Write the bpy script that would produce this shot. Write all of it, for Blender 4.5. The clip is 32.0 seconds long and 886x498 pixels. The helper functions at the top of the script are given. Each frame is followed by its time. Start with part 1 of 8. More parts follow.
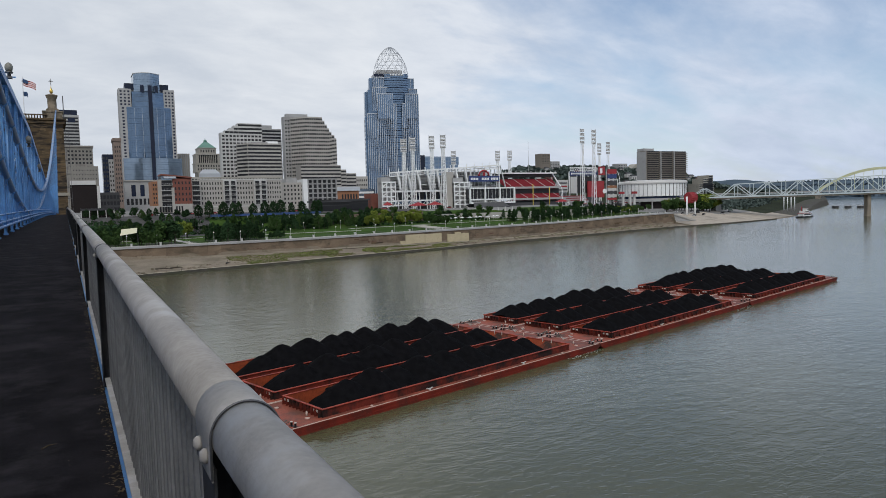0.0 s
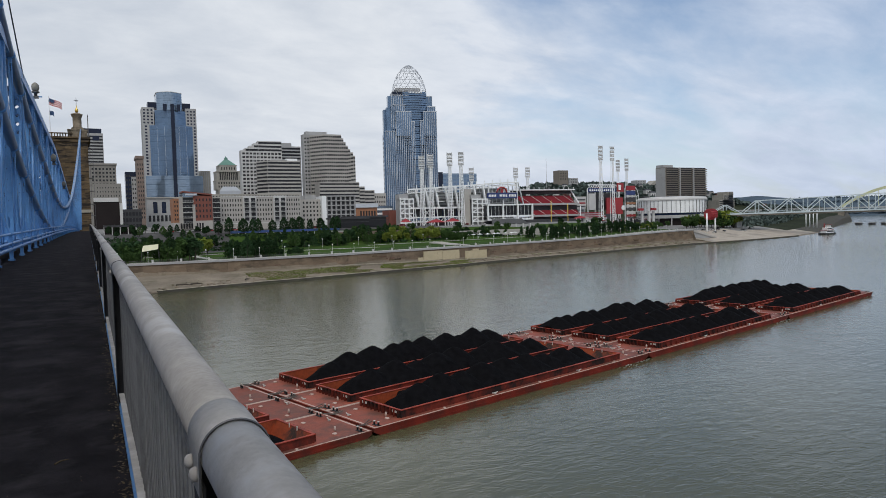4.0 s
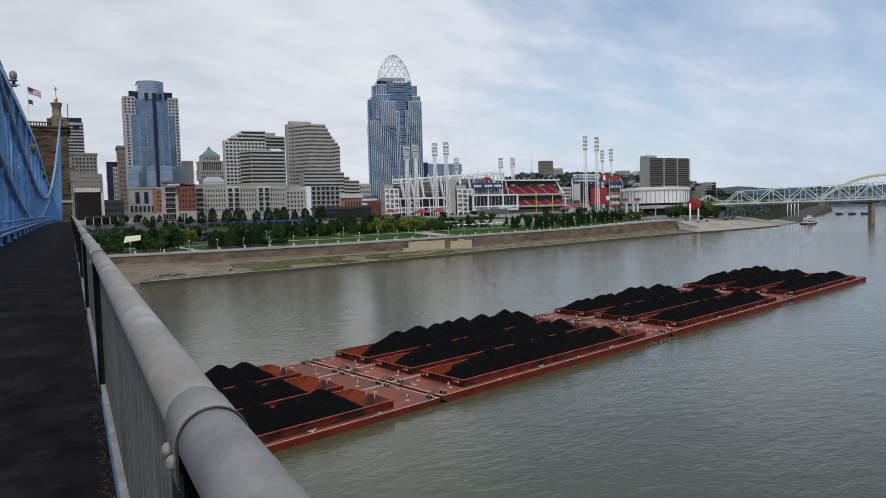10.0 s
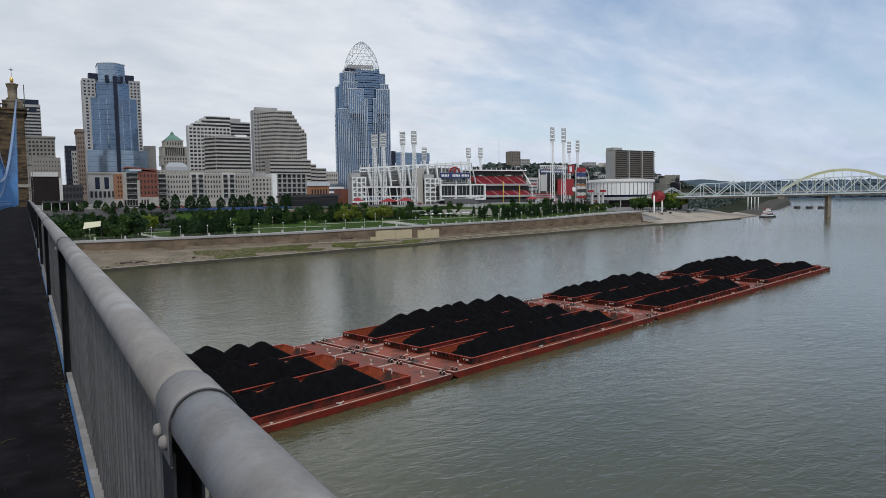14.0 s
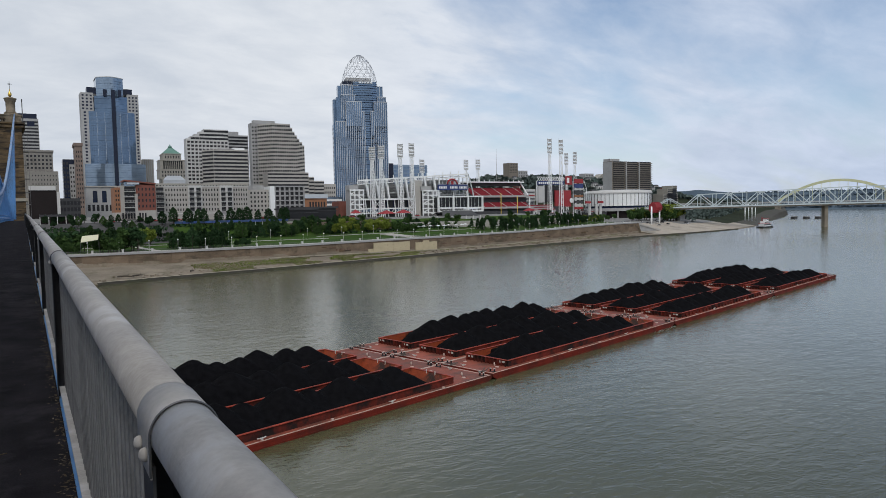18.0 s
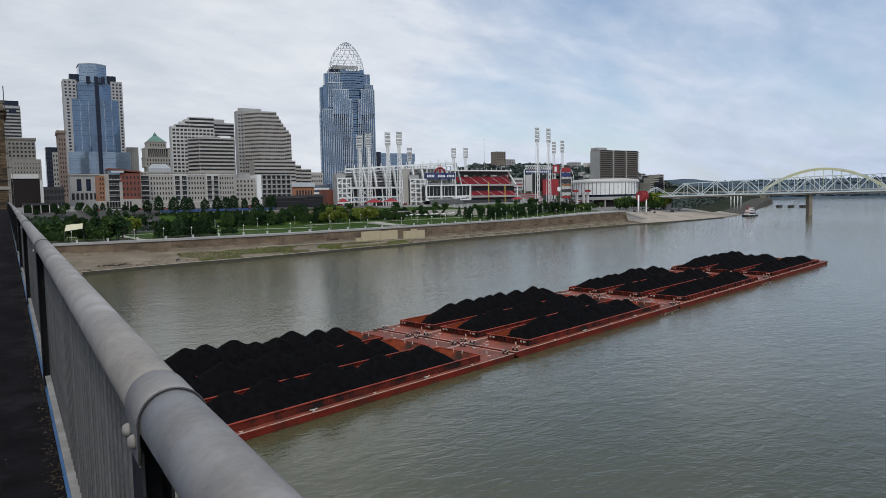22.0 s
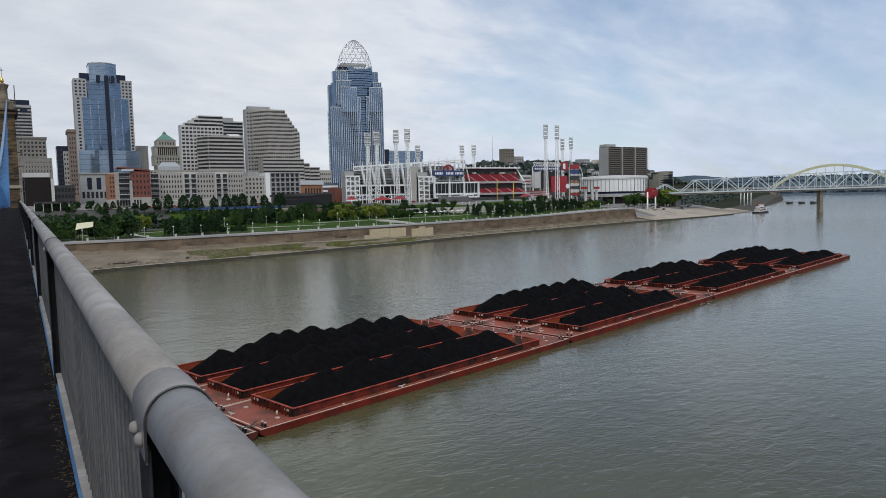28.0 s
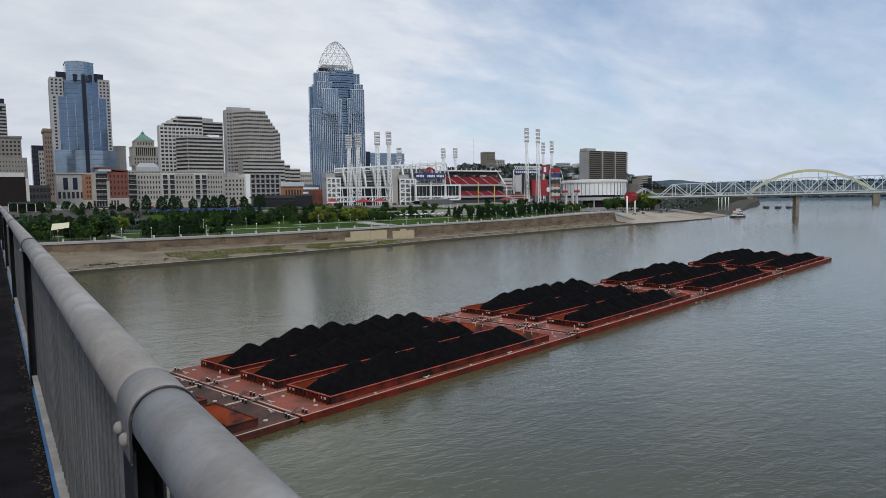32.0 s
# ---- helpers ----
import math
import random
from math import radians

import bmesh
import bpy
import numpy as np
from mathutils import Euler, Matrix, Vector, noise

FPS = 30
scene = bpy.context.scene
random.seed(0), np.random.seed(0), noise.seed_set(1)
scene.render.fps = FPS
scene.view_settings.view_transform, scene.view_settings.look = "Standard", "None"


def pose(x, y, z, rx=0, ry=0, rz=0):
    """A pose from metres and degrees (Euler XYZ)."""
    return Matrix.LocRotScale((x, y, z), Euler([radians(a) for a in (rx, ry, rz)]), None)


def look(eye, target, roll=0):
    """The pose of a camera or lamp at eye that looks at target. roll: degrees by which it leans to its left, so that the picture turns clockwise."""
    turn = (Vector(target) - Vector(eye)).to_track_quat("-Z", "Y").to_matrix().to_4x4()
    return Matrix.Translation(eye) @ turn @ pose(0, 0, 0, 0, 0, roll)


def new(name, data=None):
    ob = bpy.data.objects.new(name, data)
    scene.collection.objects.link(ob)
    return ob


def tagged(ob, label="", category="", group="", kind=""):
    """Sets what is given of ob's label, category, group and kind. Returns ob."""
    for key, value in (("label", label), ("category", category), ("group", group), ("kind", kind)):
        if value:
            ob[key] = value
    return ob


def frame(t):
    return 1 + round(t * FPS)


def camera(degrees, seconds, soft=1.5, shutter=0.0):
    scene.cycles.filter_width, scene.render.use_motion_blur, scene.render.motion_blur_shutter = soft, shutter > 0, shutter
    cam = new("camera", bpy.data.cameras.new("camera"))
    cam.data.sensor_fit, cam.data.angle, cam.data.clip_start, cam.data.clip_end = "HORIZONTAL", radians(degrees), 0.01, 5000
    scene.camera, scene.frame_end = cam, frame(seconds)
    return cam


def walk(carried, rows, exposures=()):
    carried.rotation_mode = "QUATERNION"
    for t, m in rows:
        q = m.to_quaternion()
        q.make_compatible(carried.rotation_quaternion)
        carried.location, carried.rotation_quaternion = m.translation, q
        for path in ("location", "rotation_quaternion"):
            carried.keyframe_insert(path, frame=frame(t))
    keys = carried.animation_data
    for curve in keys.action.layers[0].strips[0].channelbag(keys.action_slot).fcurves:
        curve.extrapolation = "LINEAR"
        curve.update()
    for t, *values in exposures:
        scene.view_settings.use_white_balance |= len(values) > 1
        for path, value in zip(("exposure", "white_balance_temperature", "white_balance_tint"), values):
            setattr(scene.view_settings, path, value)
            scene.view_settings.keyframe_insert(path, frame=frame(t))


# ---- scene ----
cam = camera(65.50, 32.0, soft=0.6)
EYE = 25.83
PATH = [
    (0.0, pose(-0.052, 0.031, EYE + 0.007, 86.03, 1.50, -28.24)),
    (0.5, pose(-0.051, 0.002, EYE + 0.011, 86.16, 0.73, -27.75)),
    (1.0, pose(-0.040, -0.004, EYE + 0.006, 85.76, 0.98, -26.57)),
    (1.5, pose(-0.029, 0.022, EYE + 0.004, 85.34, 0.96, -27.11)),
    (2.0, pose(-0.018, 0.011, EYE + 0.008, 86.02, 0.91, -26.80)),
    (2.5, pose(-0.008, 0.010, EYE + 0.006, 86.53, 1.45, -26.58)),
    (4.5, pose(-0.012, 0.012, EYE + 0.010, 87.59, 1.51, -26.77)),
    (5.0, pose(-0.010, 0.025, EYE + 0.006, 87.66, 1.69, -26.39)),
    (5.5, pose(-0.005, 0.028, EYE + 0.003, 87.73, 2.13, -26.49)),
    (6.0, pose(0.003, 0.030, EYE + -0.008, 86.77, 1.96, -27.03)),
    (6.5, pose(0.015, 0.041, EYE + -0.017, 85.31, 2.56, -27.82)),
    (7.0, pose(0.015, 0.042, EYE + -0.014, 85.11, 2.71, -28.16)),
    (7.5, pose(0.013, 0.028, EYE + -0.010, 85.63, 3.31, -28.14)),
    (8.0, pose(0.007, 0.048, EYE + -0.011, 86.49, 3.25, -25.66)),
    (8.5, pose(0.011, 0.032, EYE + -0.003, 86.51, 2.43, -25.15)),
    (9.0, pose(0.012, 0.045, EYE + -0.007, 86.02, 2.23, -26.34)),
    (9.5, pose(0.006, 0.030, EYE + -0.000, 86.33, 1.67, -27.23)),
    (10.0, pose(-0.000, 0.014, EYE + 0.001, 86.62, 1.54, -27.98)),
    (10.5, pose(-0.004, 0.012, EYE + -0.002, 86.09, 1.22, -28.99)),
    (11.0, pose(-0.016, -0.007, EYE + 0.004, 85.89, 1.35, -30.36)),
    (11.5, pose(-0.042, 0.009, EYE + 0.008, 86.34, 1.11, -32.07)),
    (12.0, pose(-0.098, -0.015, EYE + 0.019, 86.31, 1.09, -34.86)),
    (12.5, pose(-0.099, -0.061, EYE + 0.024, 86.10, 0.67, -34.78)),
    (13.0, pose(-0.066, -0.061, EYE + 0.019, 85.80, 0.34, -30.85)),
    (13.5, pose(-0.051, -0.021, EYE + 0.008, 85.55, 0.94, -30.74)),
    (14.0, pose(-0.053, -0.030, EYE + 0.008, 85.68, 0.86, -30.68)),
    (14.5, pose(-0.041, -0.029, EYE + 0.004, 85.87, 1.38, -30.76)),
    (16.5, pose(-0.031, -0.044, EYE + 0.001, 85.87, 1.22, -31.05)),
    (17.0, pose(-0.035, -0.064, EYE + 0.006, 86.20, 1.35, -30.85)),
    (17.5, pose(-0.034, -0.063, EYE + 0.010, 86.79, 1.19, -30.76)),
    (18.0, pose(-0.030, -0.055, EYE + 0.007, 86.66, 1.13, -30.86)),
    (18.5, pose(-0.026, -0.060, EYE + 0.006, 86.32, 1.14, -31.57)),
    (19.0, pose(-0.027, -0.066, EYE + 0.007, 85.92, 1.13, -32.34)),
    (19.5, pose(-0.030, -0.060, EYE + 0.007, 85.73, 1.01, -32.51)),
    (20.0, pose(-0.038, -0.069, EYE + 0.008, 85.73, 0.82, -32.61)),
    (20.5, pose(-0.042, -0.072, EYE + 0.007, 85.73, 0.68, -32.25)),
    (21.0, pose(-0.039, -0.085, EYE + 0.012, 85.47, 0.90, -31.94)),
    (21.5, pose(-0.037, -0.087, EYE + 0.013, 85.47, 1.09, -31.95)),
    (22.0, pose(-0.033, -0.059, EYE + 0.005, 85.70, 1.11, -31.88)),
    (22.5, pose(-0.030, -0.066, EYE + 0.006, 85.93, 1.29, -32.02)),
    (23.0, pose(-0.037, -0.086, EYE + 0.010, 85.55, 1.13, -32.01)),
    (23.5, pose(-0.030, -0.056, EYE + 0.004, 85.34, 1.47, -31.28)),
    (24.0, pose(-0.023, -0.042, EYE + 0.002, 85.38, 1.47, -31.32)),
    (24.5, pose(-0.029, -0.088, EYE + 0.013, 85.69, 1.62, -31.76)),
    (26.5, pose(-0.042, -0.092, EYE + 0.014, 86.13, 1.47, -31.20)),
    (27.0, pose(-0.035, -0.064, EYE + 0.006, 85.81, 1.43, -31.05)),
    (27.5, pose(-0.028, -0.057, EYE + 0.005, 85.53, 1.48, -31.10)),
    (28.0, pose(-0.027, -0.058, EYE + 0.005, 85.50, 1.28, -31.19)),
    (28.5, pose(-0.031, -0.053, EYE + 0.004, 85.81, 1.36, -31.27)),
    (29.0, pose(-0.034, -0.071, EYE + 0.007, 85.71, 1.50, -31.36)),
    (29.5, pose(-0.030, -0.059, EYE + 0.005, 85.55, 1.42, -31.50)),
    (30.0, pose(-0.034, -0.067, EYE + 0.006, 85.63, 1.28, -31.77)),
    (30.5, pose(-0.039, -0.063, EYE + 0.004, 85.79, 1.11, -32.26)),
    (31.0, pose(-0.046, -0.082, EYE + 0.006, 85.51, 0.87, -32.56)),
    (31.5, pose(-0.046, -0.082, EYE + 0.009, 85.26, 0.99, -32.73)),
    (32.0, pose(-0.042, -0.068, EYE + 0.005, 85.69, 0.91, -32.75)),
]
walk(cam, PATH)

# ---- world and sun: bright broken overcast, thinner and bluer to the east ----
SUN_EL, SUN_AZ = 50.0, 198.0
world = bpy.data.worlds.new("sky")
scene.world = world
world.use_nodes = True
wn, wl = world.node_tree.nodes, world.node_tree.links
wn.clear()


def wnode(kind, **values):
    n = wn.new(kind)
    for k, v in values.items():
        n.inputs[k].default_value = v
    return n


w_out = wnode("ShaderNodeOutputWorld")
w_bg = wnode("ShaderNodeBackground", Strength=1.0)
w_sky = wn.new("ShaderNodeTexSky")
w_sky.sky_type, w_sky.sun_disc = "NISHITA", False
w_sky.sun_elevation, w_sky.sun_rotation = radians(SUN_EL), radians(SUN_AZ)
w_sky.air_density, w_sky.dust_density, w_sky.ozone_density = 1.0, 0.6, 2.5
w_dim = wn.new("ShaderNodeMix")
w_dim.data_type, w_dim.blend_type = "RGBA", "MULTIPLY"
w_dim.inputs[0].default_value = 1.0
w_dim.inputs[7].default_value = (0.115, 0.115, 0.115, 1)
wl.new(w_sky.outputs[0], w_dim.inputs[6])
w_co = wn.new("ShaderNodeTexCoord")
w_sep = wn.new("ShaderNodeSeparateXYZ")
wl.new(w_co.outputs["Generated"], w_sep.inputs[0])
# clouds lie on a flat sheet: the direction divided by its height
w_add = wn.new("ShaderNodeMath")
w_add.operation = "ADD"
w_add.inputs[1].default_value = 0.34
w_abs = wn.new("ShaderNodeMath")
w_abs.operation = "ABSOLUTE"
wl.new(w_sep.outputs[2], w_abs.inputs[0])
wl.new(w_abs.outputs[0], w_add.inputs[0])
w_comb = wn.new("ShaderNodeCombineXYZ")
for k in (0, 1):
    d = wn.new("ShaderNodeMath")
    d.operation = "DIVIDE"
    wl.new(w_sep.outputs[k], d.inputs[0])
    wl.new(w_add.outputs[0], d.inputs[1])
    wl.new(d.outputs[0], w_comb.inputs[k])
w_map = wn.new("ShaderNodeMapping")
w_map.inputs["Rotation"].default_value = (0, 0, radians(28))
w_map.inputs["Scale"].default_value = (0.9, 1.5, 1)
w_map.inputs["Location"].default_value = (3.1, 1.4, 0)
wl.new(w_comb.outputs[0], w_map.inputs[0])
w_noise = wnode("ShaderNodeTexNoise", Scale=0.8, Detail=8.0, Roughness=0.55, Distortion=0.25)
wl.new(w_map.outputs[0], w_noise.inputs["Vector"])
w_fine = wnode("ShaderNodeTexNoise", Scale=4.2, Detail=8.0, Roughness=0.6, Distortion=0.25)
wl.new(w_map.outputs[0], w_fine.inputs["Vector"])
# more open sky towards the east
w_east = wn.new("ShaderNodeMath")
w_east.operation = "MULTIPLY_ADD"
w_east.inputs[1].default_value = -0.44
wl.new(w_sep.outputs[0], w_east.inputs[0])
wl.new(w_noise.outputs["Fac"], w_east.inputs[2])
w_mixn = wn.new("ShaderNodeMath")
w_mixn.operation = "MULTIPLY_ADD"
w_mixn.inputs[1].default_value = 0.22
wl.new(w_fine.outputs["Fac"], w_mixn.inputs[0])
wl.new(w_east.outputs[0], w_mixn.inputs[2])
w_ramp = wn.new("ShaderNodeValToRGB")
w_ramp.color_ramp.elements[0].position, w_ramp.color_ramp.elements[0].color = 0.30, (0.10, 0.10, 0.10, 1)
w_ramp.color_ramp.elements[1].position, w_ramp.color_ramp.elements[1].color = 0.54, (1, 1, 1, 1)
# unbroken cloud towards the horizon
w_low = wn.new("ShaderNodeMapRange")
w_low.inputs["From Min"].default_value, w_low.inputs["From Max"].default_value = 0.06, 0.34
w_low.inputs["To Min"].default_value, w_low.inputs["To Max"].default_value = 0.34, 0.0
wl.new(w_sep.outputs[2], w_low.inputs["Value"])
w_hor = wn.new("ShaderNodeMath")
w_hor.operation = "ADD"
wl.new(w_mixn.outputs[0], w_hor.inputs[0])
wl.new(w_low.outputs[0], w_hor.inputs[1])
wl.new(w_hor.outputs[0], w_ramp.inputs[0])
w_cloud = wn.new("ShaderNodeValToRGB")
w_cloud.color_ramp.elements[0].position, w_cloud.color_ramp.elements[0].color = 0.32, (0.635, 0.685, 0.76, 1)
w_cloud.color_ramp.elements[1].position, w_cloud.color_ramp.elements[1].color = 0.66, (0.785, 0.82, 0.87, 1)
wl.new(w_fine.outputs["Fac"], w_cloud.inputs[0])
# the cloud sheet thins and cools towards the east
w_thin = wn.new("ShaderNodeMapRange")
w_thin.inputs["From Min"].default_value, w_thin.inputs["From Max"].default_value = 0.36, 1.0
wl.new(w_sep.outputs[0], w_thin.inputs["Value"])
w_cool = wn.new("ShaderNodeMix")
w_cool.data_type, w_cool.blend_type = "RGBA", "MULTIPLY"
w_cool.inputs[7].default_value = (0.70, 0.785, 0.945, 1)
wl.new(w_thin.outputs[0], w_cool.inputs[0])
wl.new(w_cloud.outputs[0], w_cool.inputs[6])
# and lies thicker and greyer towards the west
w_west = wn.new("ShaderNodeMapRange")
w_west.inputs["From Min"].default_value, w_west.inputs["From Max"].default_value = 0.40, 0.0
wl.new(w_sep.outputs[0], w_west.inputs["Value"])
w_grey = wn.new("ShaderNodeMix")
w_grey.data_type, w_grey.blend_type = "RGBA", "MULTIPLY"
w_grey.inputs[7].default_value = (0.87, 0.885, 0.905, 1)
wl.new(w_west.outputs[0], w_grey.inputs[0])
wl.new(w_cool.outputs[2], w_grey.inputs[6])
w_mix = wn.new("ShaderNodeMix")
w_mix.data_type = "RGBA"
wl.new(w_ramp.outputs[0], w_mix.inputs[0])
wl.new(w_dim.outputs[2], w_mix.inputs[6])
wl.new(w_grey.outputs[2], w_mix.inputs[7])
wl.new(w_mix.outputs[2], w_bg.inputs[0])
wl.new(w_bg.outputs[0], w_out.inputs[0])

sun = new("sun", bpy.data.lights.new("sun", "SUN"))
sun.data.energy, sun.data.angle, sun.data.color = 1.35, radians(20), (1.0, 0.96, 0.9)
sun.matrix_world = look((0, 0, 300), (-300 * math.sin(radians(SUN_AZ)) / math.tan(radians(SUN_EL)),
                                      -300 * math.cos(radians(SUN_AZ)) / math.tan(radians(SUN_EL)), 0))

# ---- materials ----


def material(name, color, rough=0.6, metal=0.0, vary=0.15, scale=1.0, bump=0.0, grain=8.0, spec=0.5, stain=None,
             stain_at=0.6, stain_scale=0.25, pieces=0.0, coords="Object", stretch=(1, 1, 1)):
    """Two scales of tone, an optional stain colour and fine relief; scale is patches per metre."""
    m = bpy.data.materials.new(name)
    m.use_nodes = True
    n, l = m.node_tree.nodes, m.node_tree.links
    b = n["Principled BSDF"]
    b.inputs["Roughness"].default_value, b.inputs["Metallic"].default_value = rough, metal
    b.inputs["Specular IOR Level"].default_value = spec
    co = n.new("ShaderNodeTexCoord")
    mp = n.new("ShaderNodeMapping")
    mp.inputs["Scale"].default_value = stretch
    if coords == "World":
        geo = n.new("ShaderNodeNewGeometry")
        l.new(geo.outputs["Position"], mp.inputs[0])
    else:
        l.new(co.outputs[coords], mp.inputs[0])
    big = n.new("ShaderNodeTexNoise")
    big.inputs["Scale"].default_value, big.inputs["Detail"].default_value = scale, 5.0
    fine = n.new("ShaderNodeTexNoise")
    fine.inputs["Scale"].default_value, fine.inputs["Detail"].default_value = scale * grain, 4.0
    l.new(mp.outputs[0], big.inputs["Vector"])
    l.new(mp.outputs[0], fine.inputs["Vector"])
    both = n.new("ShaderNodeMath")
    both.operation = "MULTIPLY_ADD"
    both.inputs[1].default_value = 0.5
    l.new(fine.outputs["Fac"], both.inputs[0])
    l.new(big.outputs["Fac"], both.inputs[2])
    ramp = n.new("ShaderNodeMapRange")
    ramp.inputs["From Min"].default_value, ramp.inputs["From Max"].default_value = 0.45, 1.05
    ramp.inputs["To Min"].default_value, ramp.inputs["To Max"].default_value = 1 - vary, 1 + vary
    l.new(both.outputs[0], ramp.inputs["Value"])
    tone = ramp.outputs[0]
    if pieces:
        info = n.new("ShaderNodeObjectInfo")
        pr = n.new("ShaderNodeMapRange")
        pr.inputs["To Min"].default_value, pr.inputs["To Max"].default_value = 1 - pieces, 1 + pieces
        l.new(info.outputs["Random"], pr.inputs["Value"])
        mul = n.new("ShaderNodeMath")
        mul.operation = "MULTIPLY"
        l.new(tone, mul.inputs[0])
        l.new(pr.outputs[0], mul.inputs[1])
        tone = mul.outputs[0]
    base = n.new("ShaderNodeMix")
    base.data_type, base.blend_type = "RGBA", "MULTIPLY"
    base.inputs[0].default_value = 1.0
    base.inputs[6].default_value = (*color, 1)
    l.new(tone, base.inputs[7])
    out = base.outputs[2]
    if stain:
        sn = n.new("ShaderNodeTexNoise")
        sn.inputs["Scale"].default_value, sn.inputs["Detail"].default_value = stain_scale, 7.0
        sn.inputs["Roughness"].default_value = 0.65
        l.new(mp.outputs[0], sn.inputs["Vector"])
        sr = n.new("ShaderNodeMapRange")
        sr.inputs["From Min"].default_value, sr.inputs["From Max"].default_value = stain_at - 0.08, stain_at + 0.08
        l.new(sn.outputs["Fac"], sr.inputs["Value"])
        sm = n.new("ShaderNodeMix")
        sm.data_type = "RGBA"
        l.new(sr.outputs[0], sm.inputs[0])
        l.new(out, sm.inputs[6])
        sm.inputs[7].default_value = (*stain, 1)
        out = sm.outputs[2]
    l.new(out, b.inputs["Base Color"])
    if bump:
        bp = n.new("ShaderNodeBump")
        bp.inputs["Strength"].default_value = min(1.0, bump)
        bp.inputs["Distance"].default_value = 0.4 / (scale * grain)
        l.new(fine.outputs["Fac"], bp.inputs["Height"])
        l.new(bp.outputs[0], b.inputs["Normal"])
    return m


def glass(name, color, rough=0.08, vary=0.25, scale=0.06, spec=0.7, metal=0.0):
    """Coated facade glass that mirrors the sky."""
    m = material(name, color, rough, metal, vary, scale, 0.0, 5.0, spec, pieces=0.12)
    b = m.node_tree.nodes["Principled BSDF"]
    b.inputs["IOR"].default_value = 1.6
    return m


M = {}
M["asphalt"] = material("walkway_asphalt", (0.0155, 0.0135, 0.0150), 0.95, 0, 0.6, 3.0, 0.7, 40, 0.06, (0.034, 0.0305, 0.0325), 0.58, 1.7)
M["galv"] = material("galvanised_steel", (0.40, 0.372, 0.340), 0.6, 0.0, 0.26, 5.0, 0.12, 14, 0.25, (0.52, 0.51, 0.50), 0.60, 5.0, coords="World")
# Darker copy of the galvanised steel: the bars' shade put into colour.
M["bars"] = material("shaded_galvanised_bars", (0.17, 0.166, 0.162), 0.65, 0.0, 0.35, 7.0, 0.1, 9, 0.25, (0.22, 0.216, 0.21), 0.58, 5.0, pieces=0.2)
# Near-black colour holds the shade inside the post's channel.
M["post"] = material("shaded_steel_post", (0.045, 0.046, 0.05), 0.6, 0.0, 0.25, 7.0, 0.1, 9, 0.3)
M["band"] = material("dull_steel_band", (0.11, 0.11, 0.112), 0.5, 0.5, 0.2, 12.0, 0.1, 9)
M["blue"] = material("blue_bridge_paint", (0.110, 0.285, 0.575), 0.42, 0, 0.22, 0.8, 0.05, 12, 0.5, (0.050, 0.135, 0.32), 0.62, 0.6)
M["blue_dark"] = material("dark_blue_paint", (0.03, 0.07, 0.16), 0.5, 0, 0.15, 0.8, 0.05, 12)
M["cable"] = material("painted_cable", (0.150, 0.245, 0.41), 0.38, 0, 0.12, 2.0, 0.2, 14)
M["sandstone"] = material("weathered_sandstone", (0.165, 0.118, 0.070), 0.95, 0, 0.4, 0.3, 0.6, 9, 0.1, (0.04, 0.034, 0.03), 0.51, 0.3, pieces=0.25, coords="World", stretch=(0.5, 1, 3.2))
M["lime"] = material("pale_limestone", (0.36, 0.33, 0.27), 0.85, 0, 0.2, 0.4, 0.3, 9, 0.2, (0.22, 0.19, 0.15), 0.62, 0.3)
M["turret_stone"] = material("grey_brown_turret_stone", (0.235, 0.195, 0.145), 0.9, 0, 0.3, 0.8, 0.4, 9, 0.1, (0.10, 0.085, 0.065), 0.56, 0.6)
M["litter"] = material("leaf_litter", (0.10, 0.075, 0.045), 0.9, 0, 0.5, 9.0, 0, 8, 0.1, (0.22, 0.19, 0.14), 0.6, 14.0)
M["gold"] = material("gilding", (0.75, 0.50, 0.12), 0.3, 0.9, 0.1, 1.0)
M["white"] = material("white_painted_steel", (0.83, 0.84, 0.84), 0.5, 0, 0.06, 0.1, 0, 8)
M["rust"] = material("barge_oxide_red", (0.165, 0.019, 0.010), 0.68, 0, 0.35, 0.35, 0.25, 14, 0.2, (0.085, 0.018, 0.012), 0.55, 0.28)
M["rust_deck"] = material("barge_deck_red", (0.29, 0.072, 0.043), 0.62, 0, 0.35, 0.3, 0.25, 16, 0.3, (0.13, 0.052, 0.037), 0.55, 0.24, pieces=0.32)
M["old_hull"] = material("barge_weathered_hull", (0.095, 0.026, 0.017), 0.7, 0, 0.35, 0.35, 0.25, 14, 0.2, (0.045, 0.018, 0.014), 0.52, 0.28)
M["old_deck"] = material("barge_weathered_deck", (0.125, 0.058, 0.040), 0.72, 0, 0.3, 0.3, 0.25, 16, 0.25, (0.055, 0.030, 0.024), 0.5, 0.3)
M["rust_dark"] = material("barge_inner_rust", (0.30, 0.055, 0.018), 0.75, 0, 0.4, 0.3, 0.25, 12, 0.3, (0.035, 0.022, 0.018), 0.52, 0.22)
M["rim"] = material("bright_red_rim", (0.33, 0.050, 0.028), 0.6, 0, 0.3, 0.5, 0.1, 10, 0.3, (0.16, 0.03, 0.02), 0.56, 0.4)
# Oxide red darkened to hold the coaming's shade; black blotches are coal dust.
M["dusted"] = material("shaded_dusty_coaming", (0.13, 0.022, 0.014), 0.8, 0, 0.4, 0.5, 0.3, 10, 0.15, (0.02, 0.014, 0.013), 0.52, 0.4)
M["coal"] = material("coal", (0.0057, 0.0057, 0.0065), 0.95, 0, 0.5, 1.2, 1.0, 6, 0.03)
